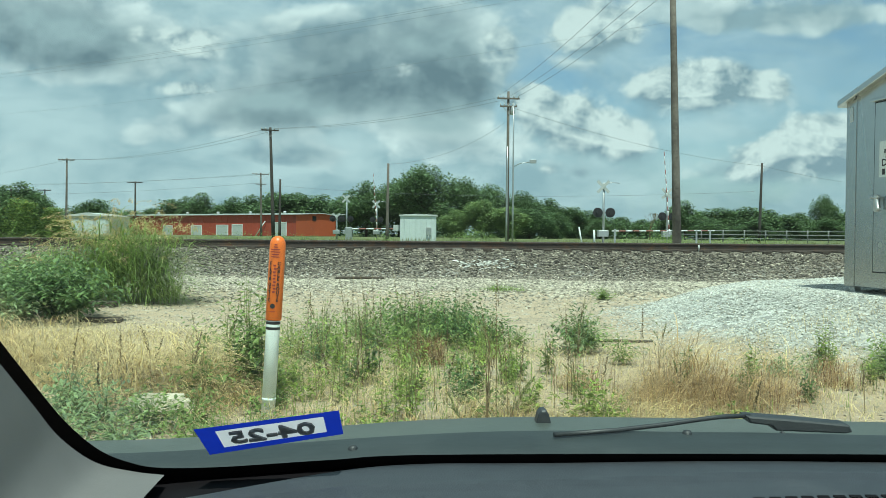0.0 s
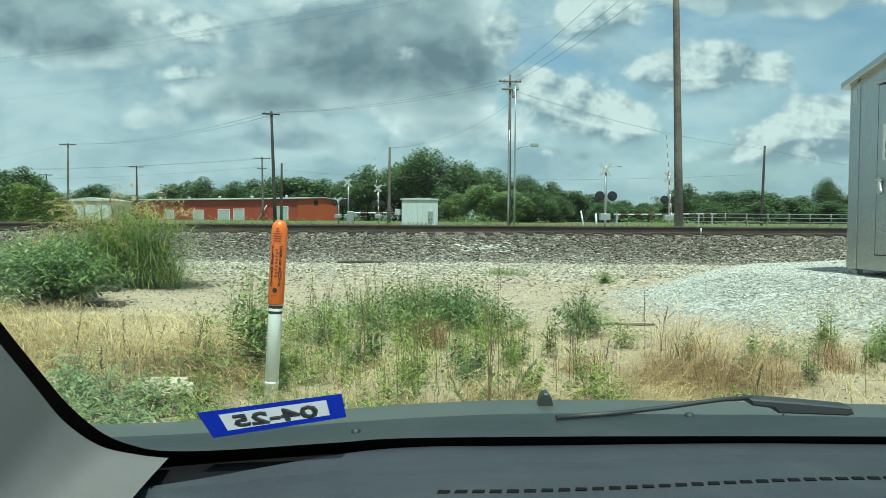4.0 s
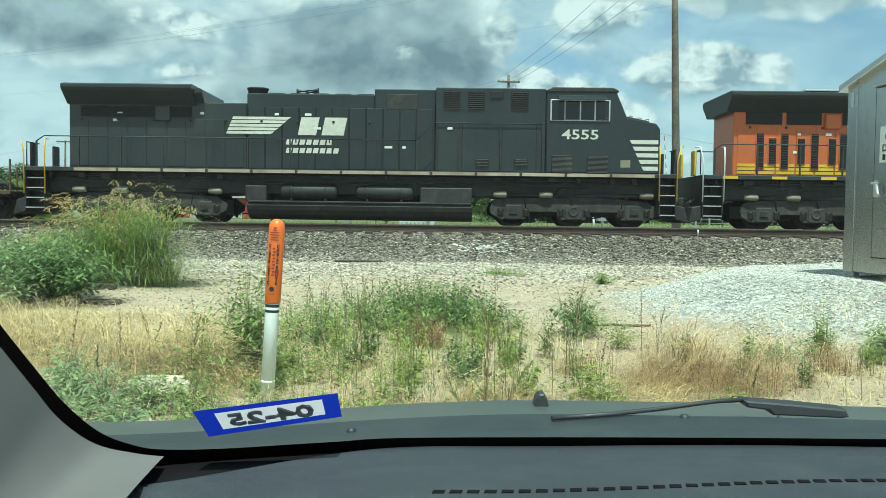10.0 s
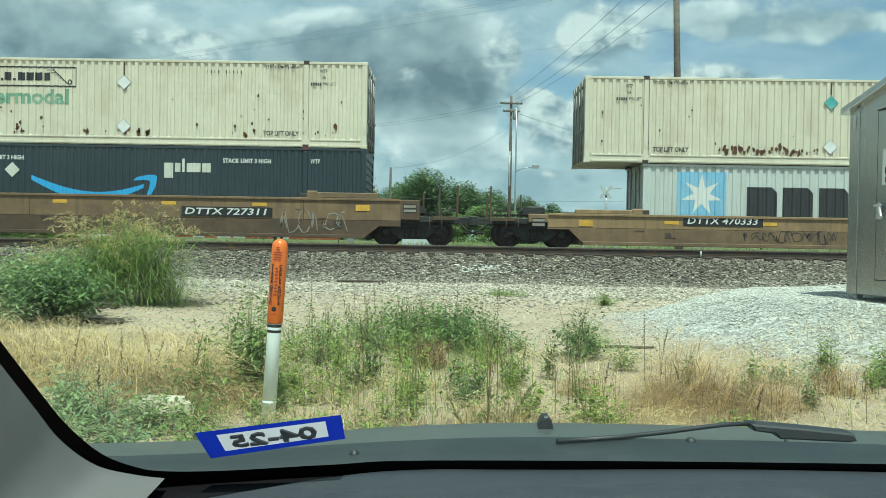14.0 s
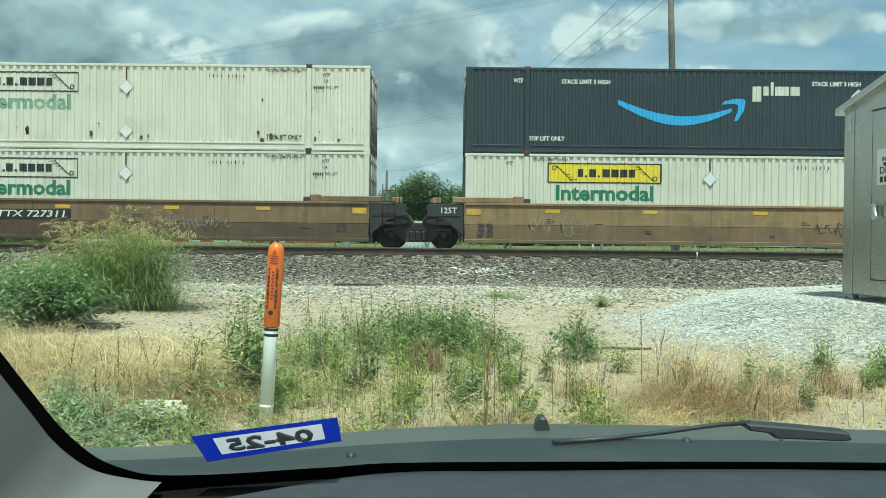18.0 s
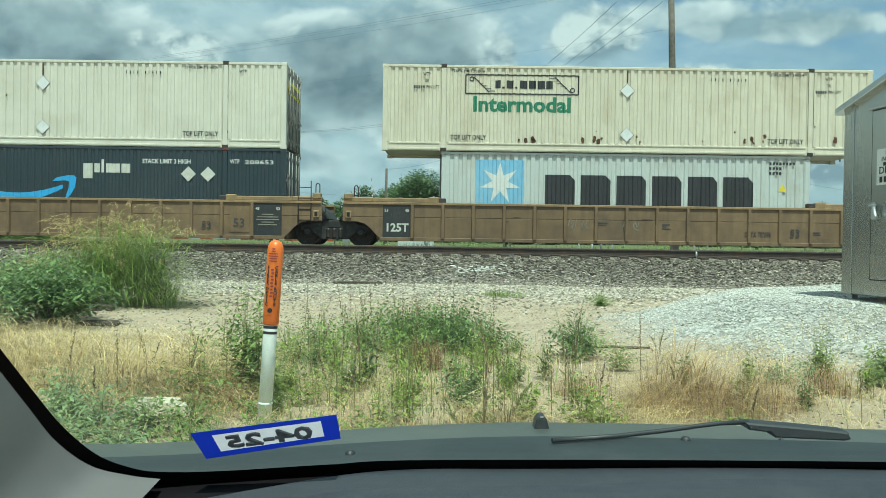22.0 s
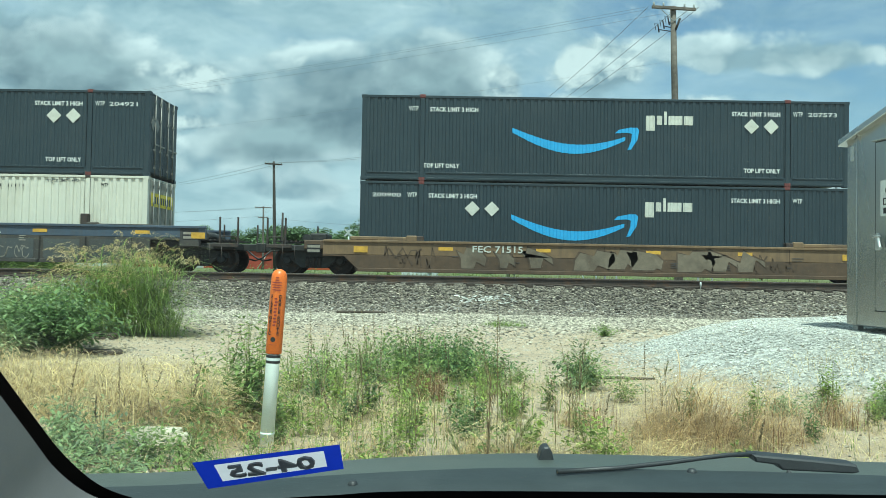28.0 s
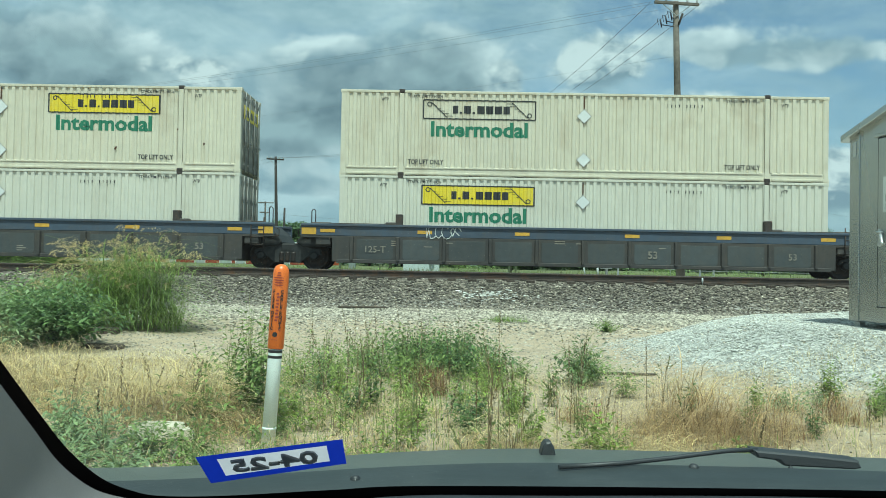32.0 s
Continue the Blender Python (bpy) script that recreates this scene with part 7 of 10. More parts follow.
locomotive(47.0, "orange")
locomotive(24.76, "black")

# ---- things on the near verge ----
M["marker_orange"] = material("orange_plastic", (0.80, 0.17, 0.02), 0.4, 0, 0.06, 6, (0.5, 0.16, 0.05), 0.25, 4)
M["marker_white"] = material("pale_plastic_pipe", (0.80, 0.87, 0.84), 0.45, 0, 0.05, 6, (0.45, 0.45, 0.38), 0.3, 3)


def cable_marker():
    t = thing("cable_marker_post", "leaning orange and white fibre-optic cable marker post in weeds", "marker post", (-1.32, 5.72, -0.02))
    t.matrix_world = pose(-1.32, 5.72, -0.02, -0.4, 3.0, 0)
    bm = bmesh.new()
    lathe(bm, [(0.050, 0.0), (0.050, 0.72), (0.049, 0.73)], "z", n=24)
    part("pipe", bm, M["marker_white"], t, "pale plastic pipe")
    bm = bmesh.new()
    lathe(bm, [(0.055, 0.735), (0.058, 0.74), (0.058, 1.28), (0.054, 1.31), (0.042, 1.335), (0.022, 1.348), (0.004, 1.352)], "z", n=28)
    cap = part("sleeve", bm, M["marker_orange"], t, "orange domed sleeve")
    for z in (0.665, 0.705):
        bm = bmesh.new()
        lathe(bm, [(0.0508, z), (0.0515, z + 0.002), (0.0515, z + 0.018), (0.0508, z + 0.02)], "z", n=24)
        part("band", bm, M["black_paint"], t, "black band")
    bm = bmesh.new()
    lathe(bm, [(0.0502, 0.145), (0.0525, 0.152), (0.0502, 0.165)], "z", n=20)
    part("collar", bm, M["marker_white"], t)
    for words, x in (("FIBER OPTIC", -0.030), ("CABLE ROUTE", 0.029)):
        for i, ch in enumerate(words):
            i -= 0.5 * (i > 5)      # the gap between the words is half a letter
            if ch != " ":
                y = -math.sqrt(max(0.0, 0.0585 ** 2 - x * x)) - 0.003
                ob = letters(ch, 0.035, M["black_paint"], cap, x, 1.15 - i * 0.0281, y, "letter", bold=0.025)
                ob.rotation_euler = (radians(90), 0, math.atan2(x, 0.05))
    bm = bmesh.new()
    for i, w in enumerate((0.010, 0.014, 0.034, 0.034, 0.026, 0.03)):
        z = 1.285 - i * 0.018
        bar(bm, -w, z, w, z + 0.007, -0.0595, 0.001)
    for i in range(9):
        bar(bm, -0.010 + 0.004 * (i % 2), 1.13 - i * 0.024, 0.010 + 0.004 * (i % 2), 1.142 - i * 0.024, -0.0598, 0.001)
    bar(bm, -0.024, 0.80, 0.024, 0.803, -0.0595, 0.001)
    part("notice_bars", bm, M["red_paint"], cap)
    bm = bmesh.new()
    lathe(bm, [(0.018, -0.0612), (0.018, -0.0595)], "y", (0, 0, 0.84), 14)
    part("round_symbol", bm, M["black_paint"], cap)


cable_marker()


def cabinet():
    """Signal cabinet with a gabled roof; its door wall looks along the tracks."""
    t = thing("signal_cabinet", "brushed aluminium signal cabinet with a gabled roof on crushed stone", "cabinet", (5.45, 10.8, 0.575))
    e = math.degrees(math.atan2(-0.985, 0.17))
    t.matrix_world = pose(5.45, 10.8, 0.575, 0, 0, e)
    # local x runs along the door wall towards the viewer, local y into the cabinet (towards +x of the world)
    W, D, H = 2.1, 2.4, 2.69
    bm = bmesh.new()
    prism(bm, [(0, 0.12), (W, 0.12), (W, H), (W / 2, H + 0.30), (0, H)], "y", 0.0, D, 0.012)
    part("body", bm, M["alu"], t)
    bm = bmesh.new()
    k = 0.30 / (W / 2)
    prism(bm, [(-0.09, H - 0.03), (W / 2, H + 0.33), (W + 0.09, H - 0.03), (W + 0.09, H - 0.12), (W / 2, H + 0.24), (-0.09, H - 0.12)], "y", -0.10, D + 0.1, 0.01)
    part("roof", bm, M["alu"], t, "folded sheet roof")
    bm = bmesh.new()
    box(bm, 0.0, -0.012, 0.12, 0.19, 0.02, H - 0.05, 0.004)
    part("corner_trim", bm, M["alu"], t)
    bm = bmesh.new()
    box(bm, 0.56, -0.022, 0.34, 1.52, 0.0, H - 0.16, 0.008)
    door = part("door", bm, M["alu"], t, "brushed metal door")
    bm = bmesh.new()
    box(bm, 0.549, -0.014, 0.328, 1.531, 0.004, H - 0.149)
    part("door_seal", bm, M["vent"], t)
    bm = bmesh.new()
    box(bm, 0.50, -0.05, H - 0.14, 1.6, 0.0, H - 0.10, 0.006)
    part("drip_edge", bm, M["alu"], t)
    bm = bmesh.new()
    box(bm, 0.60, -0.06, 1.12, 0.66, -0.02, 1.34, 0.01)
    tube(bm, [(0.58, -0.07, 1.30), (0.72, -0.07, 1.30)], 0.014, 8)
    tube(bm, [(0.69, -0.075, 1.28), (0.72, -0.085, 1.16), (0.74, -0.08, 1.14)], 0.022, 8)
    part("handle", bm, M["silver"], door, "chrome locking handle")
    bm = bmesh.new()
    box(bm, 0.66, -0.030, 1.56, 1.38, -0.022, 2.02, 0.004)
    sign = part("sign", bm, M["white_paint"], door, "white notice with black words")
    for words, z, s, w in (("IN EMERGENCY", 1.885, 0.08, 0.52), ("DECATUR", 1.74, 0.13, 0.60)):
        letters(words, s, M["black_paint"], sign, 1.01, z, -0.032, width=w, bold=0.012)
    bm = bmesh.new()
    bar(bm, 0.82, 1.94, 1.20, 1.99, -0.0305, 0.002)
    bar(bm, 0.78, 1.80, 1.26, 1.845, -0.0305, 0.002)
    for i in range(8):
        bar(bm, 0.72 + i * 0.075, 1.59, 0.77 + i * 0.075, 1.665, -0.0305, 0.002)
    part("notice_bars", bm, M["black_paint"], sign)
    bm = bmesh.new()
    box(bm, 0.07, -0.02, H - 0.34, 0.13, -0.010, H - 0.14, 0.004)
    part("plate", bm, M["silver"], t)
    for x in (0.06, W - 0.16):
        for y in (0.03, D - 0.13):
            bm = bmesh.new()
            box(bm, x, y, -0.06, x + 0.10, y + 0.10, 0.12, 0.008)
            box(bm, x - 0.03, y - 0.03, -0.06, x + 0.13, y + 0.13, -0.02)
            part("leg", bm, M["zinc"], t)
    bm = bmesh.new()
    lathe(bm, [(0.05, 0), (0.05, 0.05), (0.02, 0.09)], "z", (W / 2, 0.02, H + 0.33), 10)
    part("roof_cap", bm, M["zinc"], t)


cabinet()

# ---- beyond the tracks ----
M["road"] = material("worn_concrete_road", (0.36, 0.345, 0.32), 0.85, 0, 0.1, 2, (0.2, 0.19, 0.18), 0.4, 0.3)
M["red_wall"] = material("faded_red_cladding", (0.33, 0.055, 0.03), 0.65, 0, 0.1, 2, (0.2, 0.05, 0.035), 0.4, 0.2, streak=0.15)
# lit copy of the red cladding: sunlight on the gable is in the colour
M["sunlit_wall"] = material("sunlit_red_cladding", (0.48, 0.10, 0.04), 0.65, 0, 0.08, 2, (0.3, 0.07, 0.04), 0.4, 0.2)
M["grey_wall"] = material("pale_grey_cladding", (0.44, 0.47, 0.46), 0.6, 0, 0.08, 2, streak=0.1)
M["grey_roof"] = material("pale_sheet_roof", (0.56, 0.58, 0.57), 0.5, 0.2, 0.08, 2)
M["dull_pipe"] = material("dull_grey_pipe", (0.24, 0.25, 0.245), 0.6, 0.3, 0.15, 6, RUST, 0.3, 2)
M["hut"] = material("pale_green_grey_metal", (0.58, 0.64, 0.64), 0.45, 0.1, 0.05, 3, streak=0.12)


def hut():
    t = thing("equipment_hut", "pale grey-green ribbed metal equipment hut", "hut", (-3.75, 60.0, 0.75))
    bm = bmesh.new()
    box(bm, 0, 0, 0, 2.75, 2.4, 2.02, 0.02)
    part("body", bm, M["hut"], t)
    for i in range(6):
        bm = bmesh.new()
        x = 0.35 + i * 0.42
        prism(bm, [(x - 0.03, 0), (x, -0.03), (x + 0.03, 0)], "z", 0.05, 1.95)
        part("rib", bm, M["hut"], t)
    bm = bmesh.new()
    prism(bm, [(-0.1, 2.0), (-0.1, 2.08), (1.37, 2.16), (2.85, 2.08), (2.85, 2.0)], "y", -0.1, 2.5, 0.01)
    part("roof", bm, M["grey_roof"], t)
    bm = bmesh.new()
    box(bm, 2.02, -0.16, 0.55, 2.38, 0, 1.15, 0.02)
    part("meter_box", bm, M["zinc"], t, "grey meter box")
    bm = bmesh.new()
    tube(bm, [(2.2, -0.1, 0), (2.2, -0.1, 0.6)], 0.04, 6)
    part("conduit", bm, M["zinc"], t)
    bm = bmesh.new()
    box(bm, -0.55, 0.4, 0.85, -0.02, 1.0, 1.3, 0.02)
    part("cooler", bm, M["grey_wall"], t, "small box unit on the side wall")


hut()


def utility_pole(x, y, top, arms, label, r=0.16, lean=(0.0, 0.0), mat="wood_pole", gear=False, lamp=False, base=0.6):
    t = thing("utility_pole", label, "utility pole", (x, y, base), "utility poles")
    h = top - base
    bm = bmesh.new()
    tube(bm, [(lean[0] * k, lean[1] * k, h * k) for k in (0, 0.25, 0.5, 0.75, 1.0)], r, 10, r * 0.62)
    part("pole", bm, M[mat], t)
    for dz, w, yaw in arms:
        z = h - dz
        cx_, cy_ = lean[0] * z / h, lean[1] * z / h
        ca, sa = math.cos(radians(yaw)), math.sin(radians(yaw))
        bm = bmesh.new()
        box(bm, -w / 2, -0.055, -0.06, w / 2, 0.055, 0.06, 0.01)
        a = part("crossarm", bm, M[mat], t)
        a.matrix_basis = Matrix.Translation((cx_, cy_ - 0.15, z)) @ Matrix.Rotation(radians(yaw), 4, "Z")
        for k in (-0.46, -0.24, 0.24, 0.46):
            bm = bmesh.new()
            lathe(bm, [(0.02, 0.06), (0.05, 0.10), (0.035, 0.14), (0.05, 0.18), (0.02, 0.22)], "z", (k * w, 0, 0), 8)
            part("insulator", bm, M["grey_wall"], a)
        bm = bmesh.new()
        tube(bm, [(-0.32 * w, 0, -0.05), (0, 0, -0.55)], 0.018, 5)
        tube(bm, [(0.32 * w, 0, -0.05), (0, 0, -0.55)], 0.018, 5)
        part("brace", bm, M["zinc"], a)
    if gear:
        bm = bmesh.new()
        lathe(bm, [(0.17, h - 1.75), (0.20, h - 1.7), (0.20, h - 1.15), (0.17, h - 1.1)], "z", (0.32 + lean[0], lean[1], 0), 12)
        part("transformer", bm, M["zinc"], t, "grey transformer can")
    if lamp:
        bm = bmesh.new()
        tube(bm, [(0, 0, h * 0.55), (0.5, -0.1, h * 0.575), (1.3, -0.2, h * 0.585)], 0.03, 6)
        box(bm, 1.2, -0.3, h * 0.575, 1.7, -0.1, h * 0.60, 0.02)
        part("street_lamp_arm", bm, M["zinc"], t, "curved arm with a lamp head")
    return t


def wire(points, r=0.016):
    bm = bmesh.new()
    for a, b, sag in points:
        a, b = Vector(a), Vector(b)
        pts = []
        for i in range(17):
            k = i / 16
            p = a.lerp(b, k)
            p.z -= sag * 4 * k * (1 - k)
            pts.append(p)
        tube(bm, pts, r, 5)
    solo("overhead_wires", bm, M["wire"], "thin dark overhead wires hung between poles", "cable")


big_pole = utility_pole(9.90, 34.0, 13.0, [(0.12, 2.0, 8)], "tall weathered wooden utility pole, leaning a little", 0.19, (-0.38, 0.0))
for k in range(3):      # fuse cut-outs on a short bracket below the arm
    bm = bmesh.new()
    x = -0.38 - 0.62 + 0.22 * k
    z = 12.4 - 1.05 + 0.16 * k
    tube(bm, [(-0.38, 0, z - 0.05), (x, -0.1, z)], 0.022, 5)
    tube(bm, [(x, -0.1, z - 0.12), (x - 0.06, -0.1, z + 0.22)], 0.030, 6)
    tube(bm, [(x - 0.14, -0.1, z - 0.02), (x - 0.20, -0.1, z + 0.26), (x - 0.06, -0.1, z + 0.24)], 0.014, 5)
    part("fuse_cutout", bm, M["black_paint"], big_pole, "dark fuse cut-out")
bm = bmesh.new()
tube(bm, [(-0.28, -0.1, 11.35), (-0.10, -0.1, 11.85)], 0.05, 8)
part("surge_arrester", bm, M["dark_pole"], big_pole)
utility_pole(-15.25, 68.0, 10.5, [(0.25, 1.5, 20)], "dark wooden utility pole with one crossarm", 0.17, (-0.32, 0), "dark_pole")
utility_pole(-14.3, 66.0, 5.9, [], "short dark wooden pole beside a taller one", 0.13, (0.05, 0), "dark_pole")
utility_pole(4.45, 60.0, 12.3, [(0.55, 1.7, 5), (1.15, 1.3, 5)], "wooden utility pole with two crossarms and a transformer", 0.15, (0.0, 0), "wood_pole", True, False)
utility_pole(4.25, 58.0, 7.9, [], "bare steel pole beside a utility pole", 0.075, (0.02, 0), "zinc")
utility_pole(4.75, 58.5, 11.2, [], "slim pale steel pole with a lamp arm", 0.075, (0.0, 0), "zinc", False, True)
utility_pole(-46.6, 95.0, 10.2, [(0.2, 1.9, 10)], "wooden utility pole with one crossarm", 0.15, (0.1, 0))
utility_pole(-26.4, 110.0, 9.8, [(0.2, 2.3, 15), (1.6, 1.4, 15)], "wooden utility pole with crossarms and fittings", 0.17, (-0.1, 0))
utility_pole(-47.4, 118.0, 9.0, [(0.2, 2.2, 10)], "far dark utility pole with one crossarm", 0.17, (0, 0), "dark_pole")
utility_pole(-58.0, 112.0, 7.4, [(0.2, 1.8, 10)], "far dark utility pole with one crossarm", 0.14, (0, 0), "dark_pole")
utility_pole(-50.5, 90.0, 6.2, [], "far dark utility pole without a crossarm", 0.16, (0, 0), "dark_pole")
utility_pole(31.6, 80.0, 8.9, [], "dark wooden pole standing alone by a fence", 0.16, (0.18, 0), "dark_pole")
utility_pole(-3.95, 50.0, 5.85, [], "short thick weathered wooden post by the hut", 0.12, (0.05, 0))
utility_pole(-62.0, 68.0, 13.0, [(0.2, 2.4, 8)], "tall weathered wooden utility pole with one crossarm", 0.18, (0, 0))
tip = (9.52, 33.9, 12.95)
wire([((tip[0] + d, tip[1], tip[2]), (-62.0 + d, 67.8, 12.9 + 0.1), 1.2) for d in (-1.1, -0.5, 1.1)], 0.005)
wire([((tip[0] + d, tip[1], tip[2] - e), (4.45 + d * 0.7, 59.9, 11.95 - e * 0.5), 0.35) for d, e in ((-1.1, 0), (0.2, 0), (1.1, 0))], 0.010)
wire([((9.60, 33.9, 10.6), (-62, 67.8, 10.4), 1.3)], 0.0035)
wire([((4.45 + d, 59.9, 11.85), (-15.57 + d, 67.9, 10.4), 0.55) for d in (-0.7, 0.5)] + [((4.3, 59.9, 10.0), (-3.9, 50.0, 5.8), 0.7)], 0.010)
wire([((-15.57 + d, 67.9, 10.3), (-46.5 + d, 95.0, 10.1), 0.8) for d in (-0.6, 0.6)] + [((-46.5, 95, 10.0), (-95, 130, 9.0), 0.8)], 0.011)
wire([((-26.5 + d, 110, 9.6), (-95 + d, 112, 8.2 + d * 0.2), 1.0) for d in (-0.9, 0.9)] + [((-26.5, 110, 8.4), (-95, 112, 7.0), 1.2), ((-26.5, 110, 9.2), (-15.5, 68, 6.8), 0.5), ((-26.5, 110, 8.2), (31, 80, 6.0), 1.0)], 0.013)
wire([((5.0, 60, 11.0), (31.8, 80, 8.6), 0.6), ((31.8, 80, 8.6), (70, 108, 8.4), 0.9)], 0.012)


def crossbuck(bm, x, y, z, s):
    for a in (1, -1):
        n = Vector((math.cos(radians(45)), 0, a * math.sin(radians(45))))
        m = Vector((-n.z, 0, n.x)) * 0.11 * s
        p, q = Vector((x, y, z)) - n * 0.62 * s, Vector((x, y, z)) + n * 0.62 * s
        prism(bm, [((p - m).x, (p - m).z), ((q - m).x, (q - m).z), ((q + m).x, (q + m).z), ((p + m).x, (p + m).z)], "y", y - 0.02 - 0.01 * a, y + 0.01 - 0.01 * a)


M["faded_red"] = material("faded_red_stripe", (0.30, 0.12, 0.10), 0.6, 0, 0.15, 8)


def striped_arm(t, a, b, n, w=0.09):
    """A gate arm from a to b in alternating white and red pieces."""
    a, b = Vector(a), Vector(b)
    for i in range(n):
        bm = bmesh.new()
        tube(bm, [a.lerp(b, i / n), a.lerp(b, (i + 1) / n)], w * (1 - 0.4 * i / n), 6)
        part("arm_piece", bm, M["white_paint"] if i % 2 == 0 else M["faded_red"], t)


def crossing_signal(x, y, h, arm, label, lamp_arm=1):
    t = thing("crossing_signal", label, "crossing signal", (x, y, 0.75), "railway crossing signals")
    bm = bmesh.new()
    tube(bm, [(0, 0, 0), (0, 0, h)], 0.07, 8)
    part("mast", bm, M["zinc"], t)
    bm = bmesh.new()
    crossbuck(bm, -0.05, -0.12, h - 0.25, 0.8)
    part("crossbuck", bm, M["grey_wall"], t, "white crossed boards")
    bm = bmesh.new()
    box(bm, -0.55, -0.06, 1.98, 0.55, 0.06, 2.06)
    part("lamp_bar", bm, M["zinc"], t)
    for s in (-1, 1):
        bm = bmesh.new()
        lathe(bm, [(0.30, -0.10), (0.30, -0.06), (0.12, 0.05)], "y", (s * 0.38, -0.08, 2.02), 18)
        lathe(bm, [(0.11, -0.34), (0.12, -0.10)], "y", (s * 0.38, -0.02, 2.02), 14)
        lm = part("lamp", bm, M["black_paint"], t, "black round backboard with a hooded lamp")
        bm = bmesh.new()
        lathe(bm, [(0.10, -0.115), (0.10, -0.10)], "y", (s * 0.38, -0.02, 2.02), 14)
        part("lens", bm, M["red_paint"], lm)
    bm = bmesh.new()
    box(bm, -0.35, -0.25, 0.55, 0.28, 0.25, 0.95, 0.03)
    part("gate_machine", bm, M["zinc"], t)
    bm = bmesh.new()
    tube(bm, [(0, 0, h - 0.1), (lamp_arm * 0.5, 0, h + 0.02), (lamp_arm * 0.95, 0, h - 0.02)], 0.025, 6)
    part("top_arm", bm, M["zinc"], t)
    if arm == "up":
        striped_arm(t, (0.1, -0.3, 0.8), (-0.35, -0.3, 6.6), 18, 0.042)
    elif arm == "down":
        striped_arm(t, (0.3, -0.3, 0.78), (6.9, -0.3, 0.95), 10)
    return t


crossing_signal(9.45, 48.0, 3.85, "none", "crossing signal mast with crossed boards and round lamps")
crossing_signal(15.55, 56.0, 3.9, "up", "crossing signal mast with its striped gate arm raised")
crossing_signal(-9.8, 75.0, 4.2, "none", "far crossing signal mast with crossed boards")
crossing_signal(-7.2, 78.0, 3.8, "up", "far crossing signal with its striped gate arm raised")
crossing_signal(-10.6, 74.0, 2.4, "none", "low crossing signal mast beside another")
gt = thing("crossing_gate", "lowered pale gate arm on two supports beyond the tracks", "gate", (11.0, 52.0, 0.7))
striped_arm(gt, (-0.2, 0, 0.98), (6.6, 0, 1.06), 15, 0.045)
for x in (0.0, 5.4, 6.3):
    bm = bmesh.new()
    box(bm, x - 0.05, -0.05, 0, x + 0.05, 0.05, 1.1, 0.01)
    part("support", bm, M["zinc"], gt)
g2 = thing("crossing_gate", "lowered far gate arm with a counterweight", "gate", (-9.0, 72.0, 0.75))
striped_arm(g2, (0, 0, 1.05), (5.6, 0, 1.1), 8, 0.07)
bm = bmesh.new()
box(bm, -0.5, -0.2, 0.0, 0.1, 0.2, 1.2, 0.03)
part("counterweight", bm, M["zinc"], g2)
bm = bmesh.new()
tube(bm, [(0, 0, 0), (-0.22, 0, 1.25)], 0.045, 8)
solo("delineator_post", bm, M["white_paint"], "slim white delineator post tilted in the grass", "post", at=(7.85, 46.0, 0.6))
bm = bmesh.new()
tube(bm, [(0, 0, 0), (-0.06, 0, 1.0)], 0.06, 8)
solo("delineator_post", bm, M["white_paint"], "short white post beside the crossing signal", "post", at=(8.75, 47.0, 0.7))


def fence():
    t = thing("rail_fence", "grey steel pipe fence along the far road", "fence", (20.6, 70.0, 0.85))
    for z in (0.35, 0.7, 1.05):
        bm = bmesh.new()
        tube(bm, [(0, 0, z), (26, 3.0, z)], 0.04, 6)
        part("fence_rail", bm, M["dull_pipe"], t)
    for i in range(14):
        bm = bmesh.new()
        tube(bm, [(i * 2.0, i * 2.0 * 3 / 26, 0), (i * 2.0, i * 2.0 * 3 / 26, 1.15)], 0.05, 6)
        part("post", bm, M["dull_pipe"], t)


fence()
bm = bmesh.new()
for i in range(24):
    x0, x1 = 6.0 + i * 2.4, 6.0 + (i + 1) * 2.4
    box(bm, x0, 46.5 + i * 0.55, 0.70, x1, 54.0 + i * 0.55, 0.86)
ob = solo("road", bm, M["road"], "pale worn concrete road to the crossing", "road", kind="structure")
bm = bmesh.new()
box(bm, 9.0, 29.6, 0.72, 18.0, 50.0, 0.84)
solo("road_crossing", bm, M["road"], "pale concrete road leading over the tracks", "road", kind="structure")


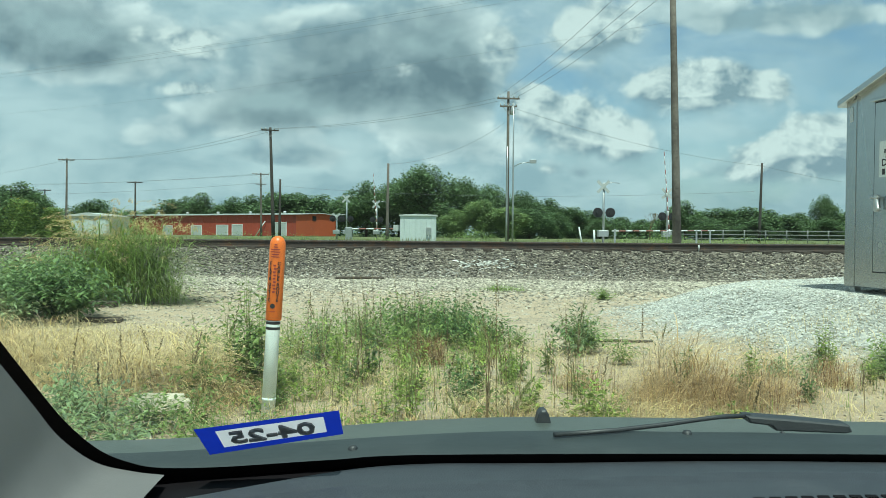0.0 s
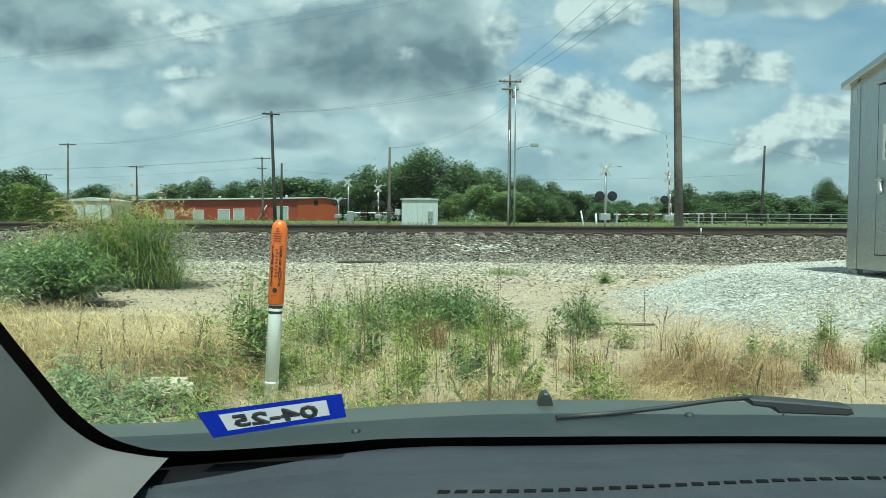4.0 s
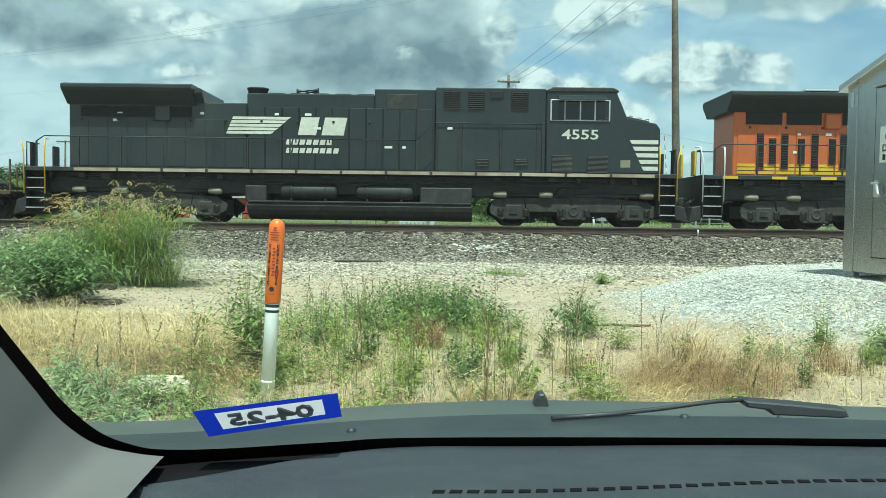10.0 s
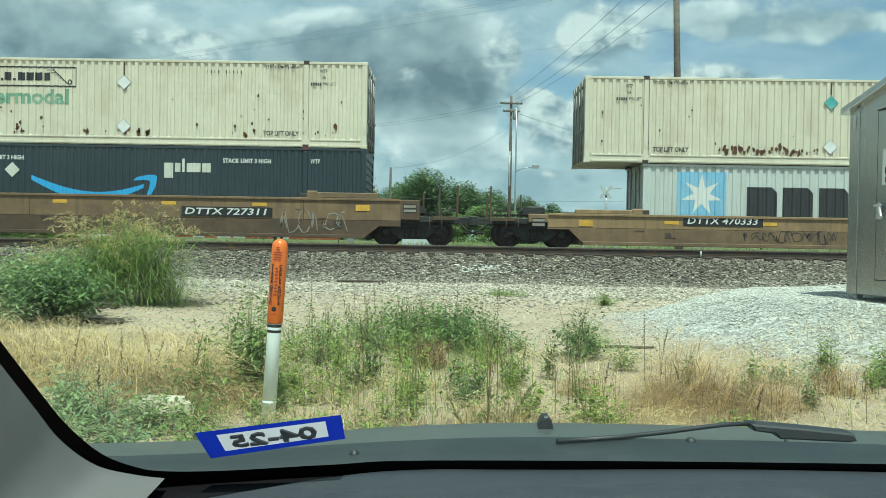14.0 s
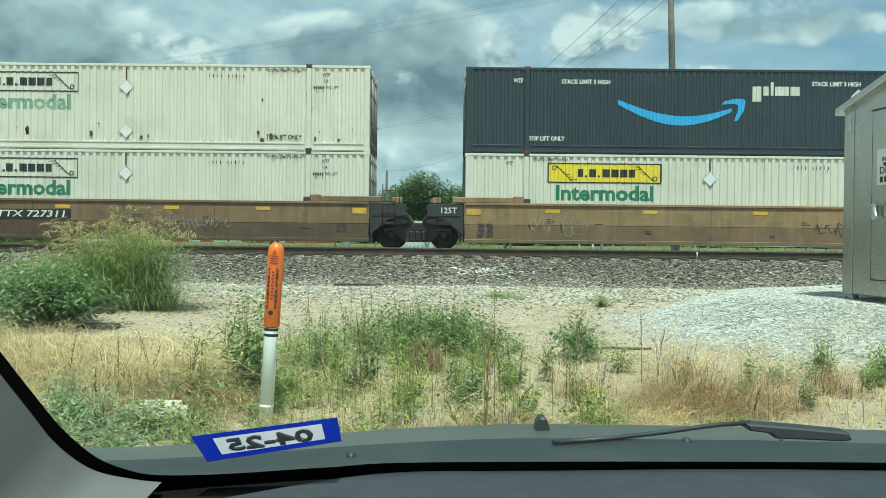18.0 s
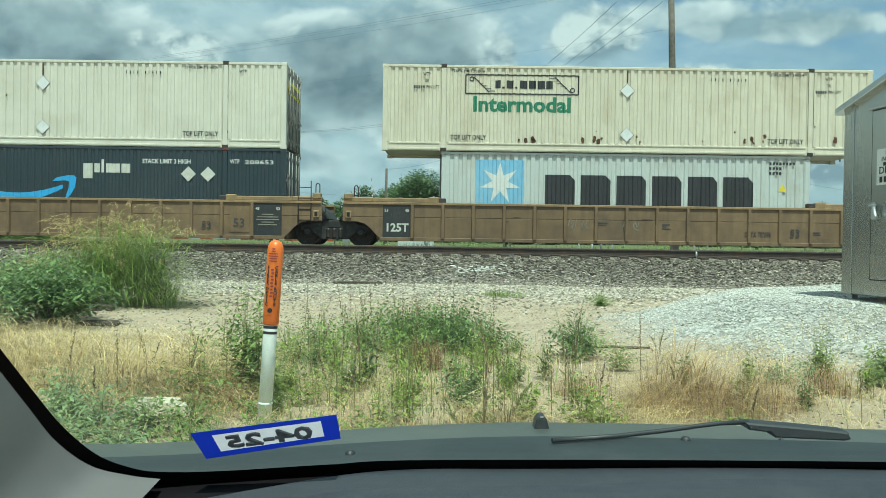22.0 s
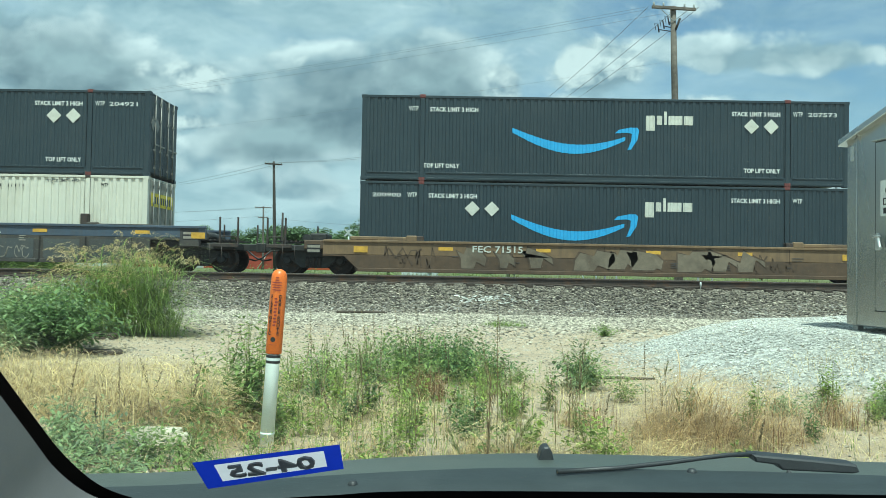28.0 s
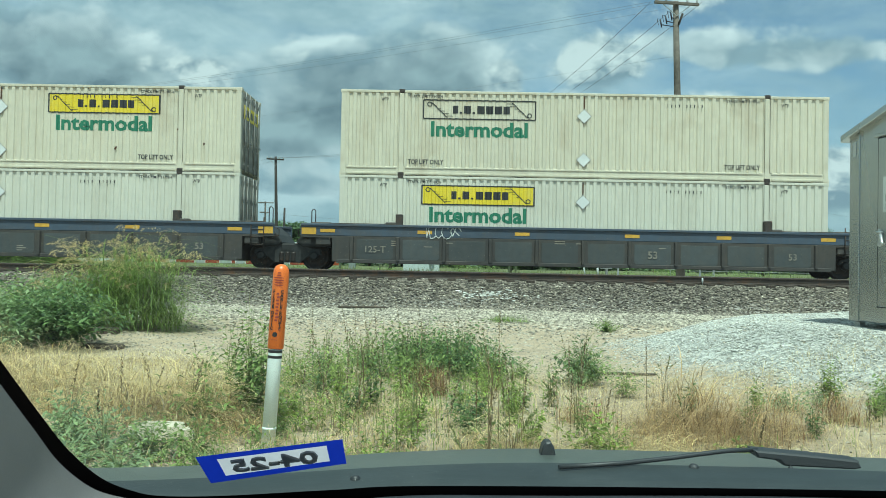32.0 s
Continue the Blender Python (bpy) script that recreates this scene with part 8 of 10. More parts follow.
def warehouse():
    """Long red shed seen past the tracks: its corner nearest the crossing, a long wall and a gable wall."""
    t = thing("warehouse", "long low red warehouse with a pale sheet roof", "building", (-26.0, 133.0, 0.85), rz=math.degrees(math.atan2(0.508, -0.861)))
    L, D, H = 52.0, 10.6, 3.7
    bm = bmesh.new()
    box(bm, 0, -D, 0, L, 0, H)
    part("wall", bm, M["red_wall"], t)
    bm = bmesh.new()
    prism(bm, [(-D, 0), (0, 0), (0, H), (-D / 2 - 1.5, H + 0.26), (-D, H)], "x", -0.03, 0.0)
    part("gable_wall", bm, M["sunlit_wall"], t, "gable wall with sunlight painted in as orange-red")
    bm = bmesh.new()
    prism(bm, [(0.45, H - 0.05), (0.45, H + 0.12), (-D / 2 - 1.5, H + 0.42), (-D - 0.4, H + 0.12), (-D - 0.4, H - 0.05), (-D / 2 - 1.5, H + 0.27)], "x", -0.3, L + 0.3)
    part("roof", bm, M["grey_roof"], t)
    for x, w, h, n in ((2.2, 3.0, 2.3, "roller_door"), (12.6, 2.4, 1.9, "door"), (16.2, 2.8, 1.8, "door"), (23.0, 2.6, 1.7, "roller_door"), (31.0, 2.4, 1.7, "door")):
        bm = bmesh.new()
        box(bm, x, 0, 0, x + w, 0.06, h)
        d = part(n, bm, M["grey_wall"], t, "pale door")
        bm = bmesh.new()
        box(bm, x - 0.12, 0.0, 0, x, 0.1, h + 0.12)
        box(bm, x + w, 0.0, 0, x + w + 0.12, 0.1, h + 0.12)
        box(bm, x, 0.0, h, x + w, 0.1, h + 0.12)
        part("door_frame", bm, M["white_paint"], d)
    for i in range(6):
        bm = bmesh.new()
        lathe(bm, [(0.25, H + 0.1), (0.25, H + 0.45), (0.34, H + 0.5), (0.1, H + 0.65)], "z", (4 + i * 8.2, -1.6, 0), 8)
        part("roof_vent", bm, M["grey_roof"], t)
    bm = bmesh.new()
    box(bm, -0.08, -5.2, 2.7, -0.03, -4.2, 3.5)
    part("window", bm, M["vent"], t)
    bm = bmesh.new()
    tube(bm, [(9.0, 0.3, 0), (6.8, 0.3, 2.6)], 0.09, 6)
    part("prop", bm, M["white_paint"], t)
    for i in range(33):
        bm = bmesh.new()
        x = 0.8 + i * 1.55
        box(bm, x - 0.04, 0, 0.05, x + 0.04, 0.035, H - 0.1)
        part("cladding_rib", bm, M["red_wall"], t)


warehouse()


def shed():
    t = thing("storage_shed", "pale grey metal shed behind shrubs", "building", (-62.0, 126.0, 0.85))
    bm = bmesh.new()
    box(bm, 0, 0, 0, 7.2, 8, 3.1)
    part("wall", bm, M["grey_wall"], t)
    bm = bmesh.new()
    prism(bm, [(-0.2, 3.05), (3.6, 3.55), (7.4, 3.05), (7.4, 2.95), (-0.2, 2.95)], "y", -0.3, 8.3)
    part("roof", bm, M["grey_roof"], t)
    for i in range(3):
        bm = bmesh.new()
        box(bm, 0.7 + i * 2.2, -0.05, 0, 2.3 + i * 2.2, 0, 2.5)
        part("door", bm, M["hut"], t)


shed()

# ---- plants ----
def leaf_material(name, colour, vary=0.35, translucent=0.35, grain=3.0, yellow=0.0):
    m = bpy.data.materials.new(name)
    m.use_nodes = True
    nt = m.node_tree
    p = nt.nodes["Principled BSDF"]
    out = nt.nodes["Material Output"]
    tc = nt.nodes.new("ShaderNodeTexCoord").outputs["Object"]
    isl = nt.nodes.new("ShaderNodeNewGeometry").outputs["Random Per Island"]
    broad = noise_tex(nt, tc, grain, 4, 0.6)
    k = math_node(nt, "ADD", math_node(nt, "MULTIPLY", isl, 0.6), math_node(nt, "MULTIPLY", broad, 0.5))
    dark = tuple(c * (1 - vary) for c in colour)
    light = (min(1, colour[0] * (1 + vary * 1.5 + yellow)), min(1, colour[1] * (1 + vary * 1.2)), colour[2] * (1 + vary * 0.6))
    c = mix_colour(nt, ramp(nt, k, [(0.2, 0.0), (0.85, 1.0)]), dark, light)
    nt.links.new(c, p.inputs["Base Color"])
    p.inputs["Roughness"].default_value = 0.55
    tr = nt.nodes.new("ShaderNodeBsdfTranslucent")
    nt.links.new(c, tr.inputs[0])
    mix = nt.nodes.new("ShaderNodeMixShader")
    mix.inputs[0].default_value = translucent
    nt.links.new(p.outputs[0], mix.inputs[1])
    nt.links.new(tr.outputs[0], mix.inputs[2])
    nt.links.new(mix.outputs[0], out.inputs[0])
    return m


M["grass_green"] = leaf_material("green_grass_blade", (0.21, 0.32, 0.095), 0.5, 0.45)
M["grass_clump"] = leaf_material("deep_green_grass_blade", (0.235, 0.345, 0.12), 0.55, 0.45)
M["grass_dry"] = leaf_material("dry_straw_blade", (0.60, 0.485, 0.31), 0.55, 0.28)
M["grass_gold"] = leaf_material("golden_dry_blade", (0.47, 0.365, 0.225), 0.5, 0.25)
M["grass_dead"] = leaf_material("brown_dead_blade", (0.27, 0.195, 0.115), 0.45, 0.2)
M["grass_rust"] = leaf_material("reddish_dry_stem", (0.22, 0.12, 0.065), 0.35, 0.2)
M["leaf_weed"] = leaf_material("weed_leaf", (0.185, 0.28, 0.10), 0.55, 0.42)
M["leaf_light"] = leaf_material("light_weed_leaf", (0.245, 0.345, 0.095), 0.55, 0.42)
M["leaf_dark"] = leaf_material("dark_bush_leaf", (0.130, 0.225, 0.098), 0.6, 0.4)
M["leaf_grey"] = leaf_material("grey_green_leaf", (0.22, 0.315, 0.175), 0.5, 0.4)
M["stem"] = leaf_material("weed_stem", (0.20, 0.23, 0.10), 0.4, 0.1)
M["stem_brown"] = leaf_material("brown_stalk", (0.17, 0.135, 0.075), 0.4, 0.1)
M["seed_head"] = leaf_material("tan_seed_head", (0.60, 0.50, 0.30), 0.3, 0.25)
M["grass_far"] = leaf_material("rough_olive_grass", (0.185, 0.205, 0.085), 0.4)
M["tree_leaf"] = leaf_material("tree_leaf", (0.112, 0.188, 0.094), 0.5, 0.3, 0.4)
M["tree_leaf_light"] = leaf_material("light_tree_leaf", (0.19, 0.28, 0.125), 0.45, 0.3, 0.4)
M["bark"] = material("grey_brown_bark", (0.10, 0.08, 0.06), 0.95, 0, 0.3, 4, bump=0.5)


class Patch:
    """Gathers blades, leaves and stems into one mesh."""

    def __init__(self, seed):
        self.v, self.f, self.r = [], [], random.Random(seed)

    def blade(self, x, y, z, h, bend, w, az, droop=0.25, segs=3):
        dx, dy = math.cos(az), math.sin(az)
        k = len(self.v)
        for i in range(segs + 1):
            s = i / segs
            px, py = x + dx * bend * h * s * s, y + dy * bend * h * s * s
            pz = z + h * (s - droop * s * s)
            ww = w * (1 - s * 0.92) * 0.5
            self.v += [(px - dy * ww, py + dx * ww, pz), (px + dy * ww, py - dx * ww, pz)]
        for i in range(segs):
            a = k + 2 * i
            self.f.append((a, a + 1, a + 3, a + 2))

    def leaf(self, x, y, z, l, w, az, tilt):
        """A pointed leaf folded along its rib."""
        c, s = math.cos(az), math.sin(az)
        ct, st = math.cos(tilt), math.sin(tilt)
        k = len(self.v)
        mx, my, mz = x + c * ct * l * 0.5, y + s * ct * l * 0.5, z + st * l * 0.5
        self.v += [(x, y, z), (mx - s * w, my + c * w, mz + 0.15 * w), (x + c * ct * l, y + s * ct * l, z + st * l - 0.1 * l), (mx + s * w, my - c * w, mz + 0.15 * w)]
        self.f += [(k, k + 3, k + 2), (k, k + 2, k + 1)]

    def stem(self, x, y, z, h, lean, az, w):
        self.blade(x, y, z, h, lean, w, az, 0.05, 3)
        self.blade(x, y, z, h, lean, w, az + 1.57, 0.05, 3)

    def weed(self, x, y, z, h, spread, leaf, count, lean=0.12):
        """A sprawling leafy weed: branches that arch out from the root, leaves set along them."""
        r = self.r
        for _ in range(max(2, count // 9)):
            az, q = r.uniform(0, 6.28), math.sqrt(r.random())
            reach = spread * h * q
            hh = h * (1 - 0.5 * q * q) * r.uniform(0.6, 1.05)
            k = r.uniform(0.9, 1.8)
            for i in range(9):
                s = 0.2 + 0.8 * (i + r.random()) / 9
                px, py = x + math.cos(az) * reach * s ** k, y + math.sin(az) * reach * s ** k
                a = az + r.gauss(0, 1.1)
                l = leaf * (1.1 - 0.45 * s) * r.uniform(0.6, 1.4)
                self.leaf(px, py, z + hh * s, l * 1.15, l * r.uniform(0.15, 0.30), a, r.uniform(-0.7, 0.7))

    def done(self, name, mat):
        return joined(name, self.v, self.f, mat)


def as_thing(name, label, category, parts, at=(0, 0, 0), group="", kind=""):
    t = thing(name, label, category, at, group, kind)
    for nm, me in parts:
        ob = new(nm, me)
        ob.parent = t
    return t


def stuff(name, label, category, me):
    tagged(new(name, me), label, category, kind="stuff")


def clump_points(r, n, cx_, cy_, rx, ry):
    out = []
    for _ in range(n):
        a, d = r.uniform(0, 6.28), math.sqrt(r.random())
        out.append((cx_ + rx * d * math.cos(a), cy_ + ry * d * math.sin(a), d))
    return out


# dry grass: tangled mats of long lying and arching straws
def tangle(p, cx_, cy_, rx, ry, n, h, upright=0.2):
    """Straws of uneven length that lean with the swathe, cross one another and droop."""
    r = p.r
    for x, y, d in clump_points(r, n, cx_, cy_, rx, ry):
        if noise.noise((x * 1.5, y * 1.5, 4.4)) > 0.30 + 0.3 * r.random():
            continue
        lie = 3.2 * noise.noise((x * 0.9, y * 0.9, 7.7))
        az = lie + r.gauss(0, 1.4)
        k = 0.35 + 1.05 * (0.5 + 0.5 * noise.noise((x * 2.6, y * 2.6, 3.1)))
        e = max(0.25, 1.1 - 0.7 * d * d)
        if r.random() < upright:
            p.blade(x, y, ground_z(x, y), h * k * e * r.uniform(0.7, 1.25), r.uniform(0.1, 0.9), r.uniform(0.003, 0.006), az, r.uniform(0.05, 0.5), 4)
        else:
            lift = r.uniform(0, 0.55) * h * k * e * (r.random() < 0.5)
            az = r.choice((0.0, math.pi)) + r.gauss(0, 0.6) if lift else az
            p.blade(x, y, ground_z(x, y) + lift, h * k * e * r.uniform(0.3, 1.0), r.uniform(0.7, 2.6), r.uniform(0.006, 0.011) if lift else r.uniform(0.004, 0.006), az, r.uniform(0.5, 1.5) if lift else r.uniform(0.4, 1.05), 5)


p = Patch(41)
for q in ((-3.4, 7.5, 1.4, 0.9, 6500, 0.58), (-5.2, 8.5, 1.7, 1.2, 5500, 0.55), (-2.3, 6.6, 0.8, 0.7, 2800, 0.64), (-4.5, 9.9, 1.7, 0.7, 1900, 0.36), (-1.85, 7.2, 0.5, 0.5, 1100, 0.6), (0.5, 5.75, 0.45, 0.25, 600, 0.5), (1.3, 5.6, 0.6, 0.25, 500, 0.3), (-0.6, 6.9, 0.7, 0.6, 700, 0.35)):
    tangle(p, *q, 0.10)
stuff("dry_grass", "pale dry straw-coloured grass lying in swathes", "grass", p.done("dry_grass", M["grass_dry"]))
p = Patch(49)
for q in ((-3.4, 7.3, 1.5, 0.9, 1500, 0.30), (-5.0, 8.4, 1.7, 1.1, 1200, 0.30), (-2.3, 6.4, 0.8, 0.7, 700, 0.34), (2.2, 6.4, 0.7, 0.5, 500, 0.3)):
    tangle(p, *q, 0.1)
stuff("dead_stems", "brown dead stems matted under dry grass", "grass", p.done("dead_stems", M["grass_dead"]))
p = Patch(42)
for q in ((2.1, 6.4, 0.60, 0.45, 1500, 0.56), (1.95, 6.6, 0.32, 0.25, 600, 0.80), (2.7, 6.7, 0.5, 0.35, 800, 0.48), (1.7, 6.1, 0.5, 0.4, 900, 0.42), (3.55, 7.2, 0.2, 0.16, 420, 0.5), (4.25, 6.9, 0.35, 0.25, 700, 0.46), (1.15, 6.9, 0.18, 0.2, 260, 0.36),
          (-0.20, 8.0, 0.22, 0.18, 300, 0.40), (0.45, 5.6, 0.5, 0.3, 480, 0.40), (-0.7, 5.6, 0.7, 0.3, 500, 0.25), (-1.75, 6.2, 0.5, 0.5, 500, 0.35)):
    tangle(p, *q, 0.22)
stuff("dry_tufts", "golden brown dry grass tufts on sandy soil", "grass", p.done("dry_tufts", M["grass_gold"]))
p = Patch(43)
for cx_, cy_, rx, ry, n, h in ((-0.22, 8.0, 0.2, 0.16, 220, 0.40), (2.3, 6.4, 0.8, 0.6, 60, 0.46), (3.5, 7.1, 0.25, 0.2, 60, 0.4), (1.2, 6.8, 0.3, 0.3, 60, 0.34), (-3.3, 7.0, 1.6, 0.8, 60, 0.42)):
    for x, y, d in clump_points(p.r, n, cx_, cy_, rx, ry):
        p.blade(x, y, ground_z(x, y), h * p.r.uniform(0.6, 1.1), p.r.uniform(0.05, 0.5), 0.006, p.r.uniform(0, 6.28), 0.1)
stuff("reddish_stems", "thin reddish brown dry stems among straw", "grass", p.done("reddish_stems", M["grass_rust"]))

# low green grass and seedlings through the middle of the verge
p = Patch(44)
for _ in range(1500):
    x, y = p.r.gauss(-0.7, 1.1), p.r.uniform(5.2, 10.8)
    if p.r.random() < (0.9 if x < 0.6 else 0.25):
        p.blade(x, y, ground_z(x, y), p.r.uniform(0.06, 0.30), p.r.uniform(0.1, 0.9), p.r.uniform(0.005, 0.011), p.r.uniform(0, 6.28), p.r.uniform(0.1, 0.5))
for _ in range(900):
    x, y = p.r.uniform(-3.2, 5.5), p.r.uniform(5.0, 7.6)
    p.blade(x, y, ground_z(x, y), p.r.uniform(0.05, 0.24), p.r.uniform(0.1, 0.9), 0.007, p.r.uniform(0, 6.28), 0.3)
stuff("green_grass", "sparse green grass on sandy soil", "grass", p.done("green_grass", M["grass_green"]))

# leafy weeds, each plant a thing of its own: x, y, height, spread, leaf, leaves, leaf paint
# weeds by their spot: (x, y, height, spread, leaf, leaves, kind)
VERGE_LEFT = [(-2.35, 4.7, 0.30, 0.6, 0.08, 300, "leaf_grey"), (-1.95, 4.6, 0.28, 0.6, 0.08, 280, "leaf_grey"), (-1.55, 4.75, 0.26, 0.6, 0.07, 240, "leaf_weed"), (-1.2, 5.0, 0.26, 0.6, 0.07, 220, "leaf_weed"), (-0.85, 5.2, 0.24, 0.6, 0.07, 180, "leaf_light"), (-1.35, 5.9, 0.30, 0.5, 0.07, 200, "leaf_weed"), (-0.5, 5.1, 0.22, 0.6, 0.07, 170, "leaf_light"), (-1.5, 7, 0.55, 0.3, 0.08, 130, "leaf_grey"), (-1.2, 6.4, 0.5, 0.3, 0.07, 130, "leaf_light"), (-2.25, 8, 0.85, 0.25, 0.11, 160, "leaf_weed"), (-1.72, 6.7, 1.18, -0.25, 0.11, 230, "leaf_weed"),
    (-1.55, 6.5, 1.0, -0.25, 0.10, 190, "leaf_weed"), (-1.95, 6.3, 0.6, 0.4, 0.1, 160, "leaf_weed"), (-1.05, 7.6, 0.7, 0.2, 0.08, 160, "leaf_light"), (-1.35, 8.2, 0.75, 0.25, 0.08, 170, "leaf_weed"),
    (-1.4, 9, 0.66, 0.5, 0.085, 340, "leaf_weed"), (-1.7, 8.4, 0.6, 0.5, 0.085, 300, "leaf_light"), (-2.35, 5.3, 0.42, 0.5, 0.08, 300, "leaf_grey"), (-2.75, 5.7, 0.48, 0.5, 0.08, 320, "leaf_grey"),
    (-2, 5.2, 0.34, 0.5, 0.08, 260, "leaf_weed"), (-2.6, 5, 0.34, 0.5, 0.08, 260, "leaf_grey"), (-1.75, 5.4, 0.34, 0.5, 0.07, 220, "leaf_weed"), (-1.2, 10.4, 0.5, 0.5, 0.08, 220, "leaf_weed")]
VERGE_MIDDLE = [(-0.85, 6.3, 0.40, 0.3, 0.06, 90, "leaf_light"), (-0.50, 5.8, 0.35, 0.3, 0.06, 90, "leaf_light"), (0.1, 7.1, 0.34, 0.3, 0.06, 80, "leaf_weed"), (-0.80, 7.0, 0.60, 0.1, 0.07, 110, "leaf_light"),
    (-0.45, 7.8, 0.5, 0.25, 0.09, 150, "leaf_light"), (-0.28, 5.65, 0.55, 0.05, 0.055, 150, "leaf_light"), (0.14, 6.5, 0.46, 0.0, 0.09, 150, "leaf_dark"), (-0.40, 6.3, 0.55, 0.0, 0.055, 120, "leaf_light"),
    (0.55, 7.3, 0.4, -0.1, 0.06, 90, "leaf_light"), (1.05, 6.3, 0.45, -0.15, 0.06, 80, "leaf_weed"), (0.35, 8.0, 0.35, 0.0, 0.07, 90, "leaf_light")]
VERGE_FAR = [(-0.45, 10, 0.74, 0.55, 0.12, 460, "leaf_dark"), (0.15, 10, 0.7, 0.5, 0.12, 440, "leaf_dark"), (-0.15, 9.7, 0.55, 0.6, 0.12, 380, "leaf_weed"), (0.5, 9.4, 0.52, 0.4, 0.12, 300, "leaf_dark"),
    (-0.95, 9.2, 0.72, 0.5, 0.085, 420, "leaf_weed"), (-0.55, 9.4, 0.75, 0.55, 0.085, 460, "leaf_weed"), (-0.25, 9.6, 0.78, 0.55, 0.085, 460, "leaf_dark"), (0.12, 9.4, 0.62, 0.6, 0.085, 420, "leaf_dark"),
    (0.4, 9.1, 0.55, 0.55, 0.08, 340, "leaf_weed"), (0.45, 8.6, 0.42, 0.35, 0.075, 200, "leaf_light"), (-0.35, 8.6, 0.55, 0.55, 0.09, 320, "leaf_weed"), (-0.1, 10.6, 0.45, 0.5, 0.08, 220, "leaf_weed"),
    (0.15, 11.2, 0.5, 0.3, 0.07, 140, "leaf_dark")]
VERGE_RIGHT = [(1.58, 9.3, 0.62, 0.2, 0.12, 320, "leaf_dark"), (0.86, 9.6, 0.27, 0.6, 0.06, 200, "leaf_weed"), (1.62, 9.1, 0.55, 0.35, 0.085, 320, "leaf_weed"), (1.45, 8.8, 0.5, 0.3, 0.07, 200, "leaf_grey"),
    (1.82, 8.2, 0.42, 0.3, 0.07, 160, "leaf_weed"), (3, 15.2, 0.3, 0.75, 0.07, 320, "leaf_weed"), (0.62, 6, 0.36, 0.4, 0.08, 150, "leaf_light"), (1.02, 5.7, 0.42, 0.25, 0.1, 90, "leaf_light"),
    (1.15, 5.55, 0.3, 0.4, 0.07, 120, "leaf_light"), (2.05, 5.6, 0.22, 0.4, 0.08, 70, "leaf_light"), (3.25, 7.6, 0.32, 0.6, 0.09, 170, "leaf_grey"), (3.75, 7.9, 0.3, 0.5, 0.08, 130, "leaf_grey"),
    (4.55, 8, 0.38, 0.6, 0.1, 260, "leaf_weed"), (4.2, 7.6, 0.3, 0.6, 0.09, 200, "leaf_weed"), (4.85, 7.7, 0.36, 0.5, 0.1, 200, "leaf_dark")]
rs = random.Random(77)
SLENDER = []
for _ in range(22):      # slender upright seedlings in front
    d = rs.uniform(6.2, 8.2)
    SLENDER.append((rs.uniform(-0.23, 0.14) * d if rs.random() < 0.8 else rs.uniform(0.25, 0.55) * d, d, rs.uniform(0.3, 0.62), rs.uniform(-0.28, -0.12), rs.uniform(0.06, 0.09), rs.randint(60, 120),
                    rs.choice(("leaf_light", "leaf_light", "leaf_weed", "leaf_dark"))))
WEEDS = VERGE_LEFT + VERGE_MIDDLE + VERGE_FAR + VERGE_RIGHT + SLENDER
for i, (x, y, h, sp, lf, n, mt) in enumerate(WEEDS):
    p = Patch(100 + i)
    p.weed(0, 0, 0, h, 0.45 + sp, lf * 0.74, int(n * 1.9))
    st = Patch(300 + i)
    for _ in range(max(5, n // 22)):
        st.stem(st.r.uniform(-0.03, 0.03), st.r.uniform(-0.03, 0.03), 0, h * st.r.uniform(0.7, 1.05), st.r.uniform(0, 0.4 + sp), st.r.uniform(0, 6.28), 0.008)
    word = {"leaf_weed": "green", "leaf_light": "bright green", "leaf_dark": "dark green", "leaf_grey": "grey-green"}[mt]
    size = "tall" if h > 0.7 else "low" if h < 0.4 else "bushy"
    as_thing("weed", "%s %s leafy weed growing from sandy soil" % (size, word), "weed", [("leaves", p.done("leaves", M[mt])), ("stems", st.done("stems", M["stem"]))], (x, y, ground_z(x, y) - 0.01), "weeds on the verge")

# mixed ground cover between the weeds: small leaves, straw and seedlings
p, q = Patch(47), Patch(48)
for _ in range(26):
    x, y = p.r.gauss(-0.6, 1.05), p.r.uniform(5.2, 10.6)
    if p.r.random() < 0.22:
        x = p.r.uniform(-3.2, 5.2)
        y = p.r.uniform(5.0, 7.4)
    h = p.r.uniform(0.10, 0.42) * (1.15 if x < 0.6 else 0.7)
    p.weed(x, y, ground_z(x, y), h, p.r.uniform(0.6, 1.3), p.r.uniform(0.04, 0.08), p.r.randint(25, 80))
for _ in range(9500):
    x, y = q.r.uniform(-3.6, 5.4), q.r.uniform(4.9, 9.6)
    q.blade(x, y, ground_z(x, y), q.r.uniform(0.08, 0.35), q.r.uniform(0.6, 2.8), 0.005, q.r.choice((0.0, 3.14)) + q.r.gauss(0, 0.9), q.r.uniform(0.3, 1.0), 4)
stuff("low_weeds", "low mixed green weeds and seedlings on sandy soil", "weed", p.done("low_weeds", M["leaf_weed"]))
stuff("fallen_straw", "loose pale straw lying among the weeds", "grass", q.done("fallen_straw", M["grass_dry"]))

